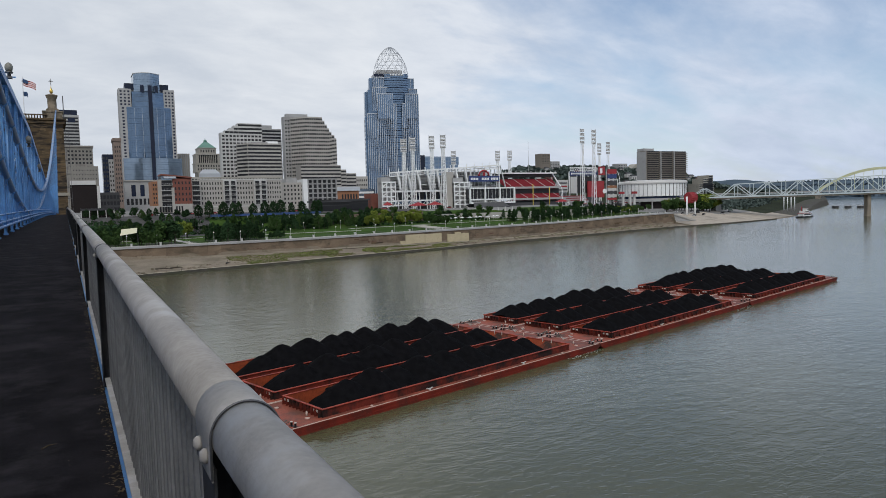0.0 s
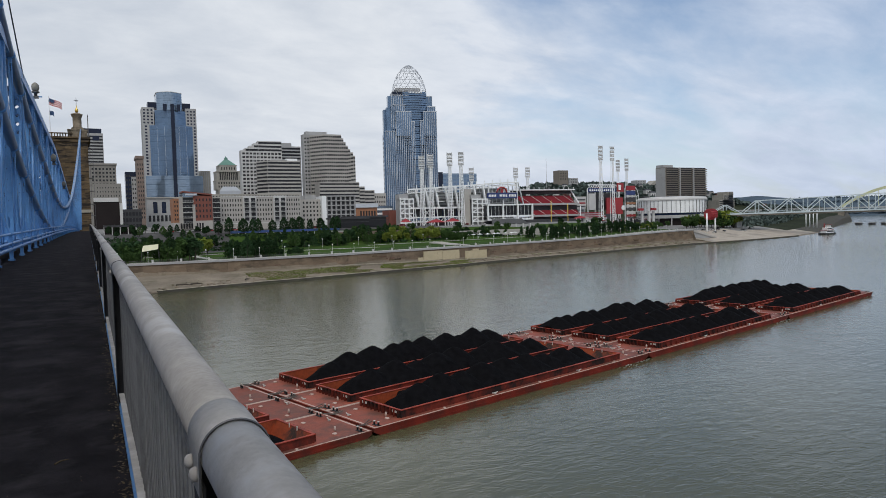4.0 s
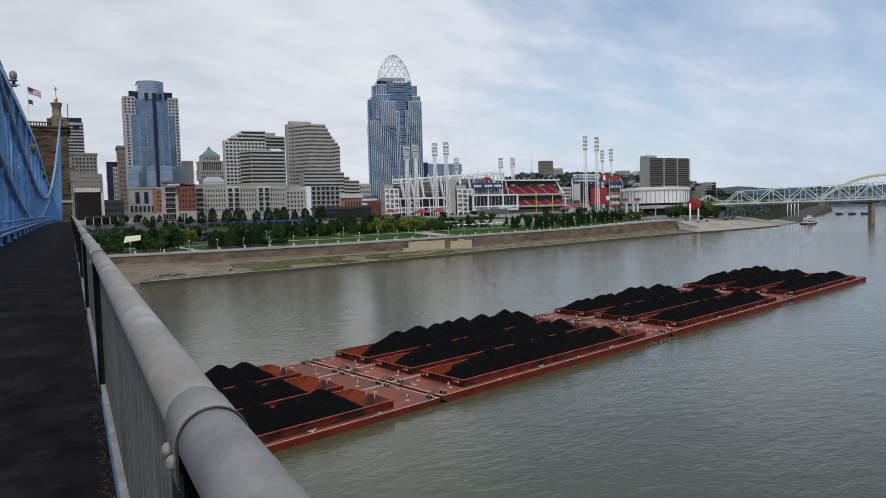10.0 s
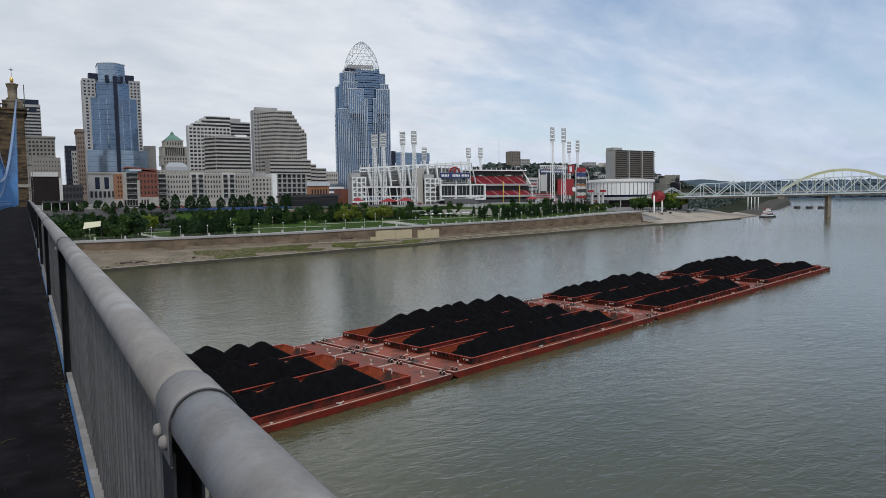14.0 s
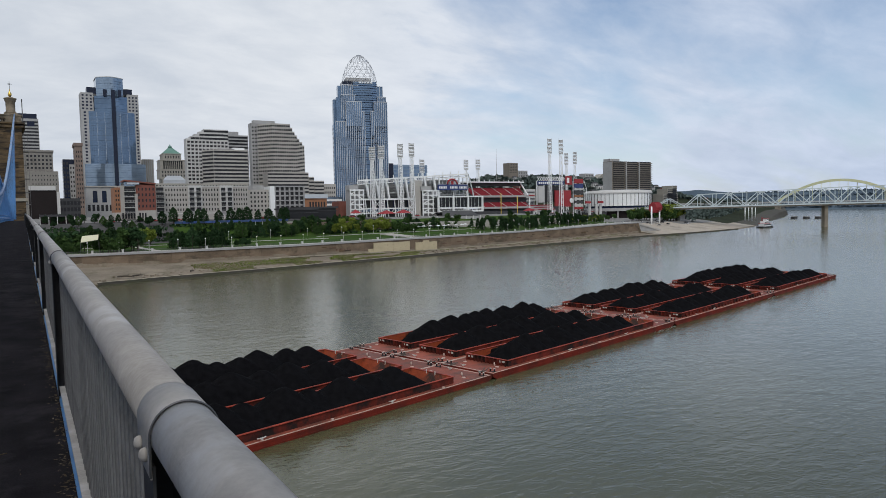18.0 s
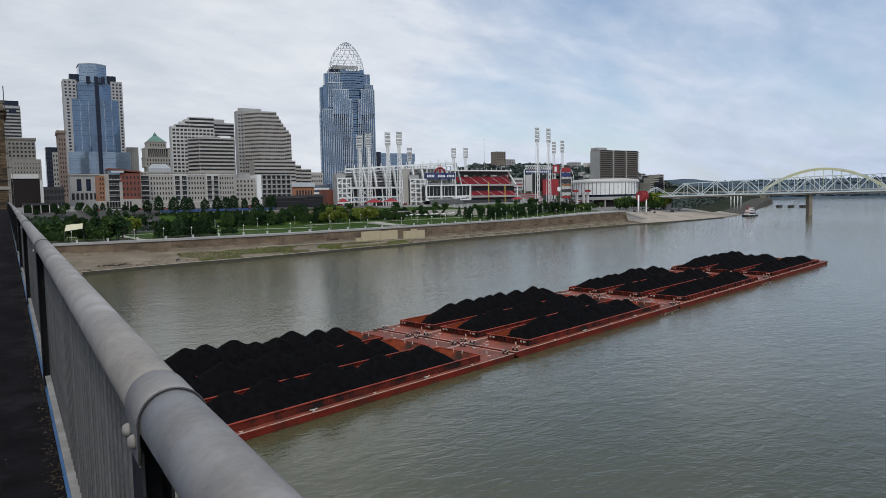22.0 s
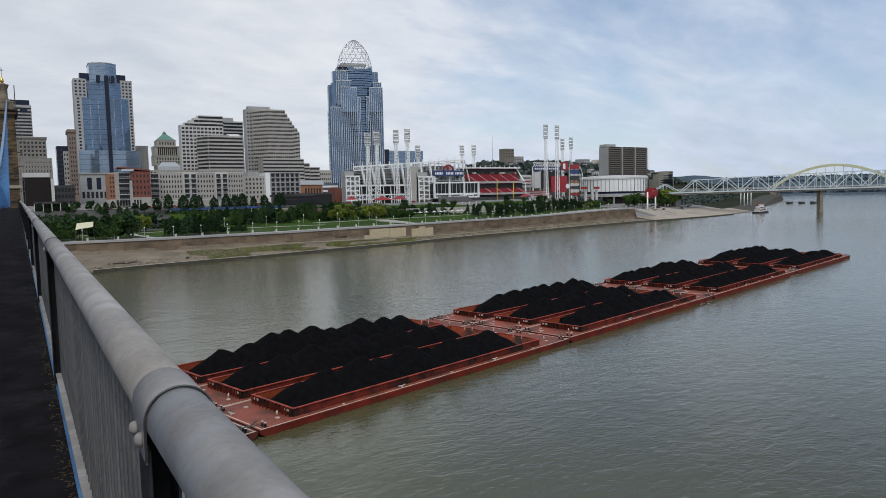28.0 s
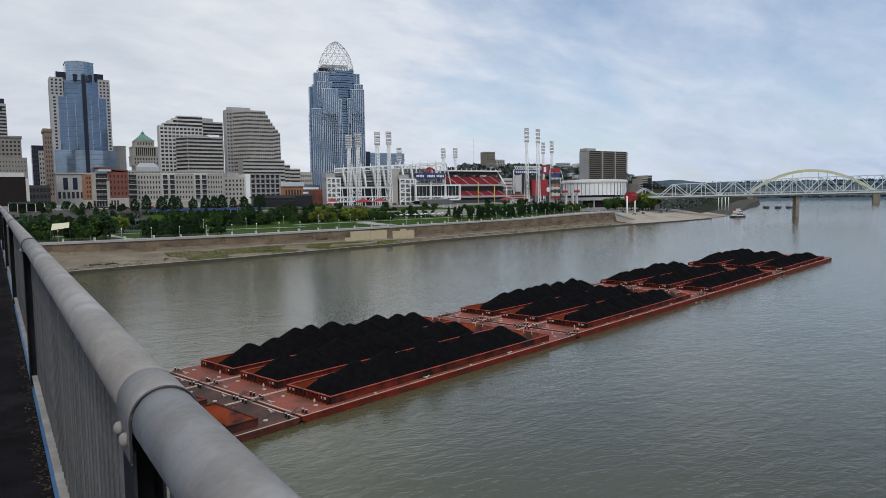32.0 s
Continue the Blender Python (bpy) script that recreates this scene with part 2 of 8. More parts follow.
# Worn pale paint; along the gunwales it serves as a painted highlight.
M["edge"] = material("lit_worn_deck_edge", (0.52, 0.40, 0.34), 0.6, 0, 0.3, 0.6, 0, 12, 0.4, (0.26, 0.10, 0.07), 0.60, 0.5)
M["foam"] = material("wake_foam", (0.36, 0.37, 0.33), 0.5, 0, 0.2, 2.0)
M["fitting"] = material("pale_painted_fitting", (0.496, 0.48, 0.44), 0.6, 0, 0.2, 2.0)
M["black"] = material("black_iron", (0.018, 0.018, 0.02), 0.6, 0, 0.2, 2.0)
M["rope"] = material("steel_wire", (0.10, 0.085, 0.07), 0.6, 0.3, 0.2, 3.0)

# ---- mesh helpers ----


def quad_box(bm, x0, x1, y0, y1, z0, z1, m=None):
    co = [(x, y, z) for z in (z0, z1) for x, y in ((x0, y0), (x1, y0), (x1, y1), (x0, y1))]
    v = [bm.verts.new(m @ Vector(c) if m else c) for c in co]
    for f in ((3, 2, 1, 0), (4, 5, 6, 7), (0, 1, 5, 4), (1, 2, 6, 5), (2, 3, 7, 6), (3, 0, 4, 7)):
        bm.faces.new([v[i] for i in f])
    return v


def beam(bm, a, b, w, h=None, up=(0, 0, 1)):
    """A straight bar of section w by h from a to b."""
    a, b = Vector(a), Vector(b)
    h = w if h is None else h
    d = (b - a).normalized()
    u = Vector(up)
    if abs(d.dot(u)) > 0.98:
        u = Vector((0, 1, 0))
    s = d.cross(u).normalized()
    u = s.cross(d).normalized()
    v = [bm.verts.new(p + s * (i * w / 2) + u * (j * h / 2)) for p in (a, b) for i, j in ((-1, -1), (1, -1), (1, 1), (-1, 1))]
    for f in ((3, 2, 1, 0), (4, 5, 6, 7), (0, 1, 5, 4), (1, 2, 6, 5), (2, 3, 7, 6), (3, 0, 4, 7)):
        bm.faces.new([v[i] for i in f])


def tube(bm, pts, r, n=8, caps=True):
    """A round bar through the points; r may be one radius or one for each point."""
    pts = [Vector(p) for p in pts]
    rs = r if isinstance(r, (list, tuple)) else [r] * len(pts)
    rings = []
    for i, p in enumerate(pts):
        d = (pts[min(i + 1, len(pts) - 1)] - pts[max(i - 1, 0)]).normalized()
        u = Vector((0, 0, 1)) if abs(d.z) < 0.95 else Vector((0, 1, 0))
        s = d.cross(u).normalized()
        u = s.cross(d).normalized()
        rings.append([bm.verts.new(p + (s * math.cos(2 * math.pi * k / n) + u * math.sin(2 * math.pi * k / n)) * rs[i]) for k in range(n)])
    for a, b in zip(rings, rings[1:]):
        for k in range(n):
            f = bm.faces.new((a[k], a[(k + 1) % n], b[(k + 1) % n], b[k]))
            f.smooth = n > 6
    if caps:
        bm.faces.new(rings[0][::-1])
        bm.faces.new(rings[-1])


def lathe(bm, profile, n=16, at=(0, 0, 0), smooth=True):
    """Profile of (radius, height) turned round the upright through at."""
    rings = []
    for r, z in profile:
        rings.append([bm.verts.new((at[0] + r * math.cos(2 * math.pi * k / n), at[1] + r * math.sin(2 * math.pi * k / n), at[2] + z)) for k in range(n)])
    for a, b in zip(rings, rings[1:]):
        for k in range(n):
            f = bm.faces.new((a[k], a[(k + 1) % n], b[(k + 1) % n], b[k]))
            f.smooth = smooth
    bm.faces.new(rings[0][::-1])
    bm.faces.new(rings[-1])


def prism(bm, poly, z0, z1):
    """An upright block on the outline poly, counter-clockwise."""
    a = [bm.verts.new((x, y, z0)) for x, y in poly]
    b = [bm.verts.new((x, y, z1)) for x, y in poly]
    k = len(poly)
    for i in range(k):
        bm.faces.new((a[i], a[(i + 1) % k], b[(i + 1) % k], b[i]))
    bm.faces.new(a[::-1])
    bm.faces.new(b)


def mesh_of(name, bm, mat):
    me = bpy.data.meshes.new(name)
    bm.normal_update()
    bm.to_mesh(me)
    bm.free()
    for m in mat if isinstance(mat, (list, tuple)) else (mat,):
        me.materials.append(m)
    return me


def part(name, bm, mat, parent, label=""):
    ob = new(name, mesh_of(name, bm, mat))
    ob.parent = parent
    return tagged(ob, label)


def again(name, me, parent, m):
    """One more part on a mesh that is there already."""
    ob = new(name, me)
    ob.parent = parent
    ob.matrix_basis = m
    return ob


def middle_of(ob):
    """The middle of a part's mesh in its thing's space."""
    co = np.empty(len(ob.data.vertices) * 3, dtype=np.float32)
    ob.data.vertices.foreach_get("co", co)
    co = co.reshape(-1, 3)
    return ob.matrix_basis @ Vector((co.min(axis=0) + co.max(axis=0)) / 2)


def nest(kind, carrier, *names):
    """On every thing of a kind, hang the named pieces on the nearest carrier part."""
    for top in [o for o in scene.collection.objects if o.parent is None and o.name.split(".")[0] == kind]:
        parts = list(top.children)
        hosts = [(o, middle_of(o)) for o in parts if o.name.split(".")[0] == carrier]
        for o in parts:
            if hosts and o.name.split(".")[0] in names:
                c = middle_of(o)
                host = min(hosts, key=lambda h: (h[1] - c).length_squared)[0]
                o.matrix_basis = host.matrix_basis.inverted() @ o.matrix_basis
                o.parent = host


def thing(name, at, label, category, group="", kind="", turn=0):
    ob = new(name)
    ob.empty_display_size = 0.2
    ob.matrix_basis = at if isinstance(at, Matrix) else pose(*at, 0, 0, turn)
    return tagged(ob, label, category, group, kind)


def solid(name, bm, mat, label, category, group="", kind=""):
    return tagged(new(name, mesh_of(name, bm, mat)), label, category, group, kind)


def smoothstep(a, b, x):
    k = min(1.0, max(0.0, (x - a) / (b - a)))
    return k * k * (3 - 2 * k)

# ---- ground, river and bank ----


def along(pts, x):
    for (xa, ya), (xb, yb) in zip(pts, pts[1:]):
        if x <= xb:
            return ya + (yb - ya) * (x - xa) / (xb - xa)
    (xa, ya), (xb, yb) = pts[-2:]
    return ya + (yb - ya) * (x - xa) / (xb - xa)


SHORE = [(-900, 270), (18, 285), (45, 294), (86, 303), (127, 316), (174, 329), (222, 346), (293, 364), (352, 382), (429, 401),
         (487, 408), (541, 419), (606, 437), (663, 461), (760, 517), (869, 581), (1300, 830), (2000, 1285)]
WALL = [(-900, 325), (19, 333), (54, 332), (112, 336), (157, 347), (207, 359), (273, 378), (359, 404), (425, 421), (455, 429)]
WALL_TOP = 9.3


def wall_rise(x):
    """The coping climbs a little towards the landing."""
    return 1.6 * smoothstep(300, 440, x)


WALL_END = 455


def ground_z(x, y):
    """Height of the land at a place behind the wall or up the landing."""
    if x < WALL_END:
        d = y - along(WALL, x)
        base = 9.1 + wall_rise(x) + (1.6 - 0.8 * smoothstep(300, 440, x)) * smoothstep(10, 75, d)
        street = 21.5 + 3.0 * smoothstep(138, 168, d) - 4.5 * smoothstep(170, 260, x) * smoothstep(130, 170, d) - 1.5 * smoothstep(170, 260, x) - 4.0 * smoothstep(400, 480, x)
        z = base + (street - base) * smoothstep(72, 118, d)
    else:
        d = y - along(SHORE, x)
        z = 9.2 * smoothstep(-15, 85, d) - 0.2 + 1.0 * smoothstep(90, 140, d)
    far = math.hypot(x, y)
    return z + 8 * smoothstep(1000, 1300, far)


M["grass"] = material("park_grass", (0.042, 0.082, 0.016), 0.95, 0, 0.35, 0.06, 0.3, 12, 0.05, (0.060, 0.088, 0.024), 0.6, 0.05, coords="World")
M["sand"] = material("river_beach", (0.225, 0.188, 0.143), 0.95, 0, 0.32, 0.08, 0.4, 14, 0.2, (0.12, 0.105, 0.07), 0.6, 0.09, coords="World")
M["paving"] = material("city_paving", (0.21, 0.205, 0.195), 0.85, 0, 0.2, 0.08, 0.2, 12, 0.2, (0.15, 0.15, 0.15), 0.6, 0.05, coords="World")
M["cobble"] = material("landing_cobbles", (0.40, 0.35, 0.29), 0.9, 0, 0.2, 0.12, 0.3, 14, 0.2, (0.22, 0.20, 0.17), 0.6, 0.06, coords="World")
M["revetment"] = material("stone_revetment", (0.072, 0.066, 0.058), 0.95, 0, 0.3, 0.2, 0.5, 10, 0.2, (0.07, 0.075, 0.045), 0.58, 0.06, coords="World")
M["street"] = material("street_asphalt", (0.07, 0.069, 0.068), 0.85, 0, 0.3, 0.1, 0.2, 12, 0.2, (0.12, 0.115, 0.11), 0.62, 0.07, coords="World")
M["earth"] = material("wooded_ground", (0.030, 0.036, 0.021), 0.95, 0, 0.4, 0.01, 0.3, 14, 0.05, (0.055, 0.052, 0.040), 0.62, 0.008, coords="World")


def build_ground():
    xs = [-4500, -2500, -1500, -900] + [x * 12.0 - 600 for x in range(86)] + [440, 460, 490, 520, 560, 600, 650, 690, 730, 780, 850, 950, 1100, 1300, 1600, 2000, 2600, 3400]
    xs = sorted(set(x for x in xs if x <= 450 or x >= 460) | {454.9, 455.1})
    bm = bmesh.new()
    cols = []
    for x in xs:
        s = along(SHORE, x)
        pts = []
        if x < WALL_END:
            w = along(WALL, x)
            foot = 3.6 - 2.2 * smoothstep(100, 220, x)
            pts += [(s - 14, -3.0, 0), (s - 2, -0.5, 0), (s, 0.1, 0), (s + 0.3 * (w - s), 0.35 * foot, 0), (s + 0.7 * (w - s), 0.8 * foot, 0), (w - 0.3, foot, 0), (w + 0.45, WALL_TOP - 0.25 + wall_rise(x), 1)]
            pts += [(w + d, ground_z(x, w + d), 1 if d < (66 if x < 62 else 107) else 6 if d < 145 and x < 230 else 2) for d in (8, 25, 45, 60, 72, 82, 90, 98, 106, 118, 140, 180, 260, 420, 700, 1200, 2400, 4300)]
        else:
            pts += [(s - 14, -3.0, 0), (s - 2, -0.5, 0), (s, 0.0, 0), (s + 4, ground_z(x, s + 4), 3), (s + 12, ground_z(x, s + 12), 3), (s + 22, ground_z(x, s + 22), 3), (s + 30, ground_z(x, s + 30), 3)]
            pts = [(y, z, 5 if x > 668 else k) for y, z, k in pts]
            pts += [(s + d, ground_z(x, s + d), (3 if x < 640 else 4) if d < (70 if x < 560 else 50) else 4 if x > 640 else 2) for d in (38, 46, 55, 64, 74, 86, 95, 105, 116, 128, 145, 180, 260, 420, 700, 1200, 2400, 4300)]
        cols.append([(bm.verts.new((x, y, z)), k) for y, z, k in pts])
    for a, b in zip(cols, cols[1:]):
        for i in range(len(a) - 1):
            f = bm.faces.new((a[i][0], b[i][0], b[i + 1][0], a[i + 1][0]))
            f.material_index = min(a[i][1], b[i][1]) if i < 6 else a[i + 1][1]
            f.smooth = i > 7
    solid("ground", bm, [M["sand"], M["grass"], M["paving"], M["cobble"], M["earth"], M["revetment"], M["street"]],
          "sandy river bank, mown park lawn and paved city ground", "ground", kind="structure")


def build_water():
    m = bpy.data.materials.new("river_water")
    m.use_nodes = True
    n, l = m.node_tree.nodes, m.node_tree.links
    b = n["Principled BSDF"]
    b.inputs["Roughness"].default_value = 0.12
    b.inputs["IOR"].default_value = 1.333
    b.inputs["Specular IOR Level"].default_value = 0.8
    geo = n.new("ShaderNodeNewGeometry")
    silt = n.new("ShaderNodeTexNoise")
    silt.inputs["Scale"].default_value, silt.inputs["Detail"].default_value = 0.012, 5.0
    l.new(geo.outputs["Position"], silt.inputs["Vector"])
    ramp = n.new("ShaderNodeValToRGB")
    ramp.color_ramp.elements[0].position, ramp.color_ramp.elements[0].color = 0.35, (0.073, 0.072, 0.036, 1)
    ramp.color_ramp.elements[1].position, ramp.color_ramp.elements[1].color = 0.7, (0.096, 0.095, 0.048, 1)
    l.new(silt.outputs["Fac"], ramp.inputs[0])
    l.new(ramp.outputs[0], b.inputs["Base Color"])
    total = None
    for scale, weight, rot, stretch in ((0.045, 0.6, 20, 1.8), (0.16, 0.42, -16, 2.0), (0.42, 0.34, -34, 1.9), (1.0, 0.19, -24, 1.7), (2.3, 0.05, 6, 1.5)):
        mp = n.new("ShaderNodeMapping")
        mp.inputs["Rotation"].default_value = (0, 0, radians(rot))
        mp.inputs["Scale"].default_value = (1, stretch, 1)
        l.new(geo.outputs["Position"], mp.inputs[0])
        t = n.new("ShaderNodeTexNoise")
        t.inputs["Scale"].default_value, t.inputs["Detail"].default_value, t.inputs["Distortion"].default_value = scale, 3.0, 0.6
        l.new(mp.outputs[0], t.inputs["Vector"])
        k = n.new("ShaderNodeMath")
        k.operation = "MULTIPLY_ADD"
        k.inputs[1].default_value = weight
        l.new(t.outputs["Fac"], k.inputs[0])
        if total:
            l.new(total, k.inputs[2])
        else:
            k.inputs[2].default_value = 0.0
        total = k.outputs[0]
    bp = n.new("ShaderNodeBump")
    bp.inputs["Strength"].default_value, bp.inputs["Distance"].default_value = 1.0, 0.20
    l.new(total, bp.inputs["Height"])
    l.new(bp.outputs[0], b.inputs["Normal"])
    bm = bmesh.new()
    xs = [-4800, -1500, -300, 300, 1200, 2500, 4800]
    ys = [-4800, -1500, -300, 300, 1200, 2500, 4800]
    g = [[bm.verts.new((x, y, 0)) for y in ys] for x in xs]
    for i in range(len(xs) - 1):
        for j in range(len(ys) - 1):
            bm.faces.new((g[i][j], g[i + 1][j], g[i + 1][j + 1], g[i][j + 1]))
    solid("water", bm, m, "murky green-grey river with small wind ripples", "river", kind="structure")


build_ground()
build_water()

# ---- the tow: fifteen loaded coal barges, three abreast ----
BARGE_L, BARGE_W, DECK_Z, COAM_Z = 60.29, 11.05, 0.95, 1.93
HOLD_F, HOLD_R, HOLD_S = 7.36, 5.17, 1.14      # deck left at the fore end, at the after end and at the sides


def hull_mesh():
    """Hull with raked ends, gunwale down to below the water; fore end at y=0, stern at -BARGE_L."""
    bm = bmesh.new()
    half = BARGE_W / 2 - 0.06
    prof = [(-0.12, DECK_Z), (-0.12, DECK_Z - 0.40), (-0.75, DECK_Z - 0.78), (-6.0, -1.2), (-BARGE_L + 4.0, -1.2), (-BARGE_L + 0.75, DECK_Z - 0.78), (-BARGE_L + 0.12, DECK_Z - 0.40), (-BARGE_L + 0.12, DECK_Z)]
    a = [bm.verts.new((-half, y, z)) for y, z in prof]
    b = [bm.verts.new((half, y, z)) for y, z in prof]
    k = len(prof)
    for i in range(k):
        if i != k - 1:
            bm.faces.new((a[i], a[(i + 1) % k], b[(i + 1) % k], b[i]))
    bm.faces.new(a[::-1])
    bm.faces.new(b)
    # gunwale rubbing bands
    for s in (-1, 1):
        for z, h, d in ((DECK_Z - 0.15, 0.16, 0.05), (DECK_Z - 0.62, 0.09, 0.04)):
            quad_box(bm, s * half - d, s * half + d, -BARGE_L + 3.2, -3.0, z - h / 2, z + h / 2)
    # side plates show their welded seams
    for i in range(12):
        y = -6 - i * 4.2
        for s in (-1, 1):
            quad_box(bm, s * half - 0.02, s * half + 0.02, y - 0.04, y + 0.04, 0.0, DECK_Z - 0.05)
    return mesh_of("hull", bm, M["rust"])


def deck_mesh():
    bm = bmesh.new()
    half = BARGE_W / 2 - 0.07
    y0, y1 = -BARGE_L + 0.14, -0.14
    h0, h1 = -BARGE_L + HOLD_R, -HOLD_F
    for box in ((-half, half, h1, y1), (-half, half, y0, h0), (-half, -half + HOLD_S, h0, h1), (half - HOLD_S, half, h0, h1)):
        quad_box(bm, box[0], box[1], box[2], box[3], DECK_Z, DECK_Z + 0.03)
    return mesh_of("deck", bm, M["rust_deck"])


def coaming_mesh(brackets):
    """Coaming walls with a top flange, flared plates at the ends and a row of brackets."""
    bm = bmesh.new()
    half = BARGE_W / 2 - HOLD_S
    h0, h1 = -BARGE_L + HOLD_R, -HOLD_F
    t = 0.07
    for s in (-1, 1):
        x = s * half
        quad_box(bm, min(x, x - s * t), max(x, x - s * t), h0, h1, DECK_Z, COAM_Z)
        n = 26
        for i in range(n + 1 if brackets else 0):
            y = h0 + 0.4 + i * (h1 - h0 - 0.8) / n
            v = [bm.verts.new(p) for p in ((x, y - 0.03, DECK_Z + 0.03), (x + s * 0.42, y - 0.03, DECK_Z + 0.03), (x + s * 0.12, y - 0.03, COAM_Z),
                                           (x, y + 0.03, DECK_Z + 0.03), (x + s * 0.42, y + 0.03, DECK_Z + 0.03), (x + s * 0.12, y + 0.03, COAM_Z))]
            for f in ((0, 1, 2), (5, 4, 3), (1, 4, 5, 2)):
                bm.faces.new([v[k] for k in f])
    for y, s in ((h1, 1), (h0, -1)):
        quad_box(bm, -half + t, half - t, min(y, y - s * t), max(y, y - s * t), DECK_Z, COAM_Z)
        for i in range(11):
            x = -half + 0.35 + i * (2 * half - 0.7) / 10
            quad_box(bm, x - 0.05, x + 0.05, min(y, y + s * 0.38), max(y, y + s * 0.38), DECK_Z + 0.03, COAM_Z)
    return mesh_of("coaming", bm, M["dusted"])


def flange_mesh():
    """Flat bar round the top of the coaming."""
    bm = bmesh.new()
    half = BARGE_W / 2 - HOLD_S
    h0, h1 = -BARGE_L + HOLD_R, -HOLD_F
    outer = [(-half - 0.16, h0 - 0.16), (half + 0.16, h0 - 0.16), (half + 0.16, h1 + 0.16), (-half - 0.16, h1 + 0.16)]
    inner = [(-half + 0.16, h0 + 0.16), (half - 0.16, h0 + 0.16), (half - 0.16, h1 - 0.16), (-half + 0.16, h1 - 0.16)]
    ring = [[bm.verts.new((x, y, z)) for x, y in loop] for loop, z in ((outer, COAM_Z), (outer, COAM_Z + 0.08), (inner, COAM_Z + 0.08), (inner, COAM_Z))]
    for a, b in zip(ring, ring[1:] + ring[:1]):
        for i in range(4):
            bm.faces.new((a[i], a[(i + 1) % 4], b[(i + 1) % 4], b[i]))
    return mesh_of("coaming_rim", bm, M["rim"])


def hold_mesh():
    """Inside of the hopper: sloped ends and sides down to the floor."""
    bm = bmesh.new()
    half = BARGE_W / 2 - HOLD_S - 0.08
    h0, h1 = -BARGE_L + HOLD_R + 0.08, -HOLD_F - 0.08
    zf = -0.7
    top = [bm.verts.new(p) for p in ((-half, h0, COAM_Z - 0.01), (half, h0, COAM_Z - 0.01), (half, h1, COAM_Z - 0.01), (-half, h1, COAM_Z - 0.01))]
    low = [bm.verts.new(p) for p in ((-half + 0.15, h0 + 1.6, zf), (half - 0.15, h0 + 1.6, zf), (half - 0.15, h1 - 1.6, zf), (-half + 0.15, h1 - 1.6, zf))]
    for i in range(4):
        bm.faces.new((top[(i + 1) % 4], top[i], low[i], low[(i + 1) % 4]))
    bm.faces.new(low)
    return mesh_of("hold", bm, M["rust_dark"])


def coal_mesh(seed, front, back, peak, n):
    """Heaps dropped one after another along the hold, at their angle of repose, held in by the coaming."""
    rng = random.Random(seed)
    half = BARGE_W / 2 - HOLD_S - 0.14
    h0, h1 = -BARGE_L + HOLD_R + 0.3, -HOLD_F - 0.3
    y0, y1 = h0 + back, h1 - front
    cones = []
    for i in range(n):
        u = (i + 0.5) / n
        env = min(1.0, 0.72 + 1.5 * min(u, 1 - u))
        cones.append((rng.uniform(-0.55, 0.55), y0 + (y1 - y0) * u + rng.uniform(-0.6, 0.6), COAM_Z + peak * env * rng.uniform(0.76, 1.14), rng.uniform(0.60, 0.72)))
    nx, ny = 26, 128
    bm = bmesh.new()
    rows = []
    for j in range(ny + 1):
        y = h0 + (h1 - h0) * j / ny
        row = []
        for i in range(nx + 1):
            x = -half + 2 * half * i / nx
            z = -9.0
            for cx, cy, cz, k in cones:
                r = math.hypot(x - cx, (y - cy) * 1.02)
                z = max(z, cz - k * (math.sqrt(r * r + 0.30) - 0.45))
            edge = half - abs(x)
            z = max(z, COAM_Z - 0.1) if y0 + 2.5 < y < y1 - 2.5 else z
            z = min(z, COAM_Z - 0.2 + 0.85 * edge)
            z += 0.20 * noise.noise((x * 0.5 + seed * 7, y * 0.5, 0.3)) + 0.09 * noise.noise((x * 1.6, y * 1.6 + seed, 3.0)) + 0.035 * noise.noise((x * 4, y * 4, seed))
            row.append(bm.verts.new((x, y, max(z, -0.85))))
        rows.append(row)
    for a, b in zip(rows, rows[1:]):
        for i in range(nx):
            f = bm.faces.new((a[i], a[i + 1], b[i + 1], b[i]))
            f.smooth = True
    return mesh_of("coal", bm, M["coal"])


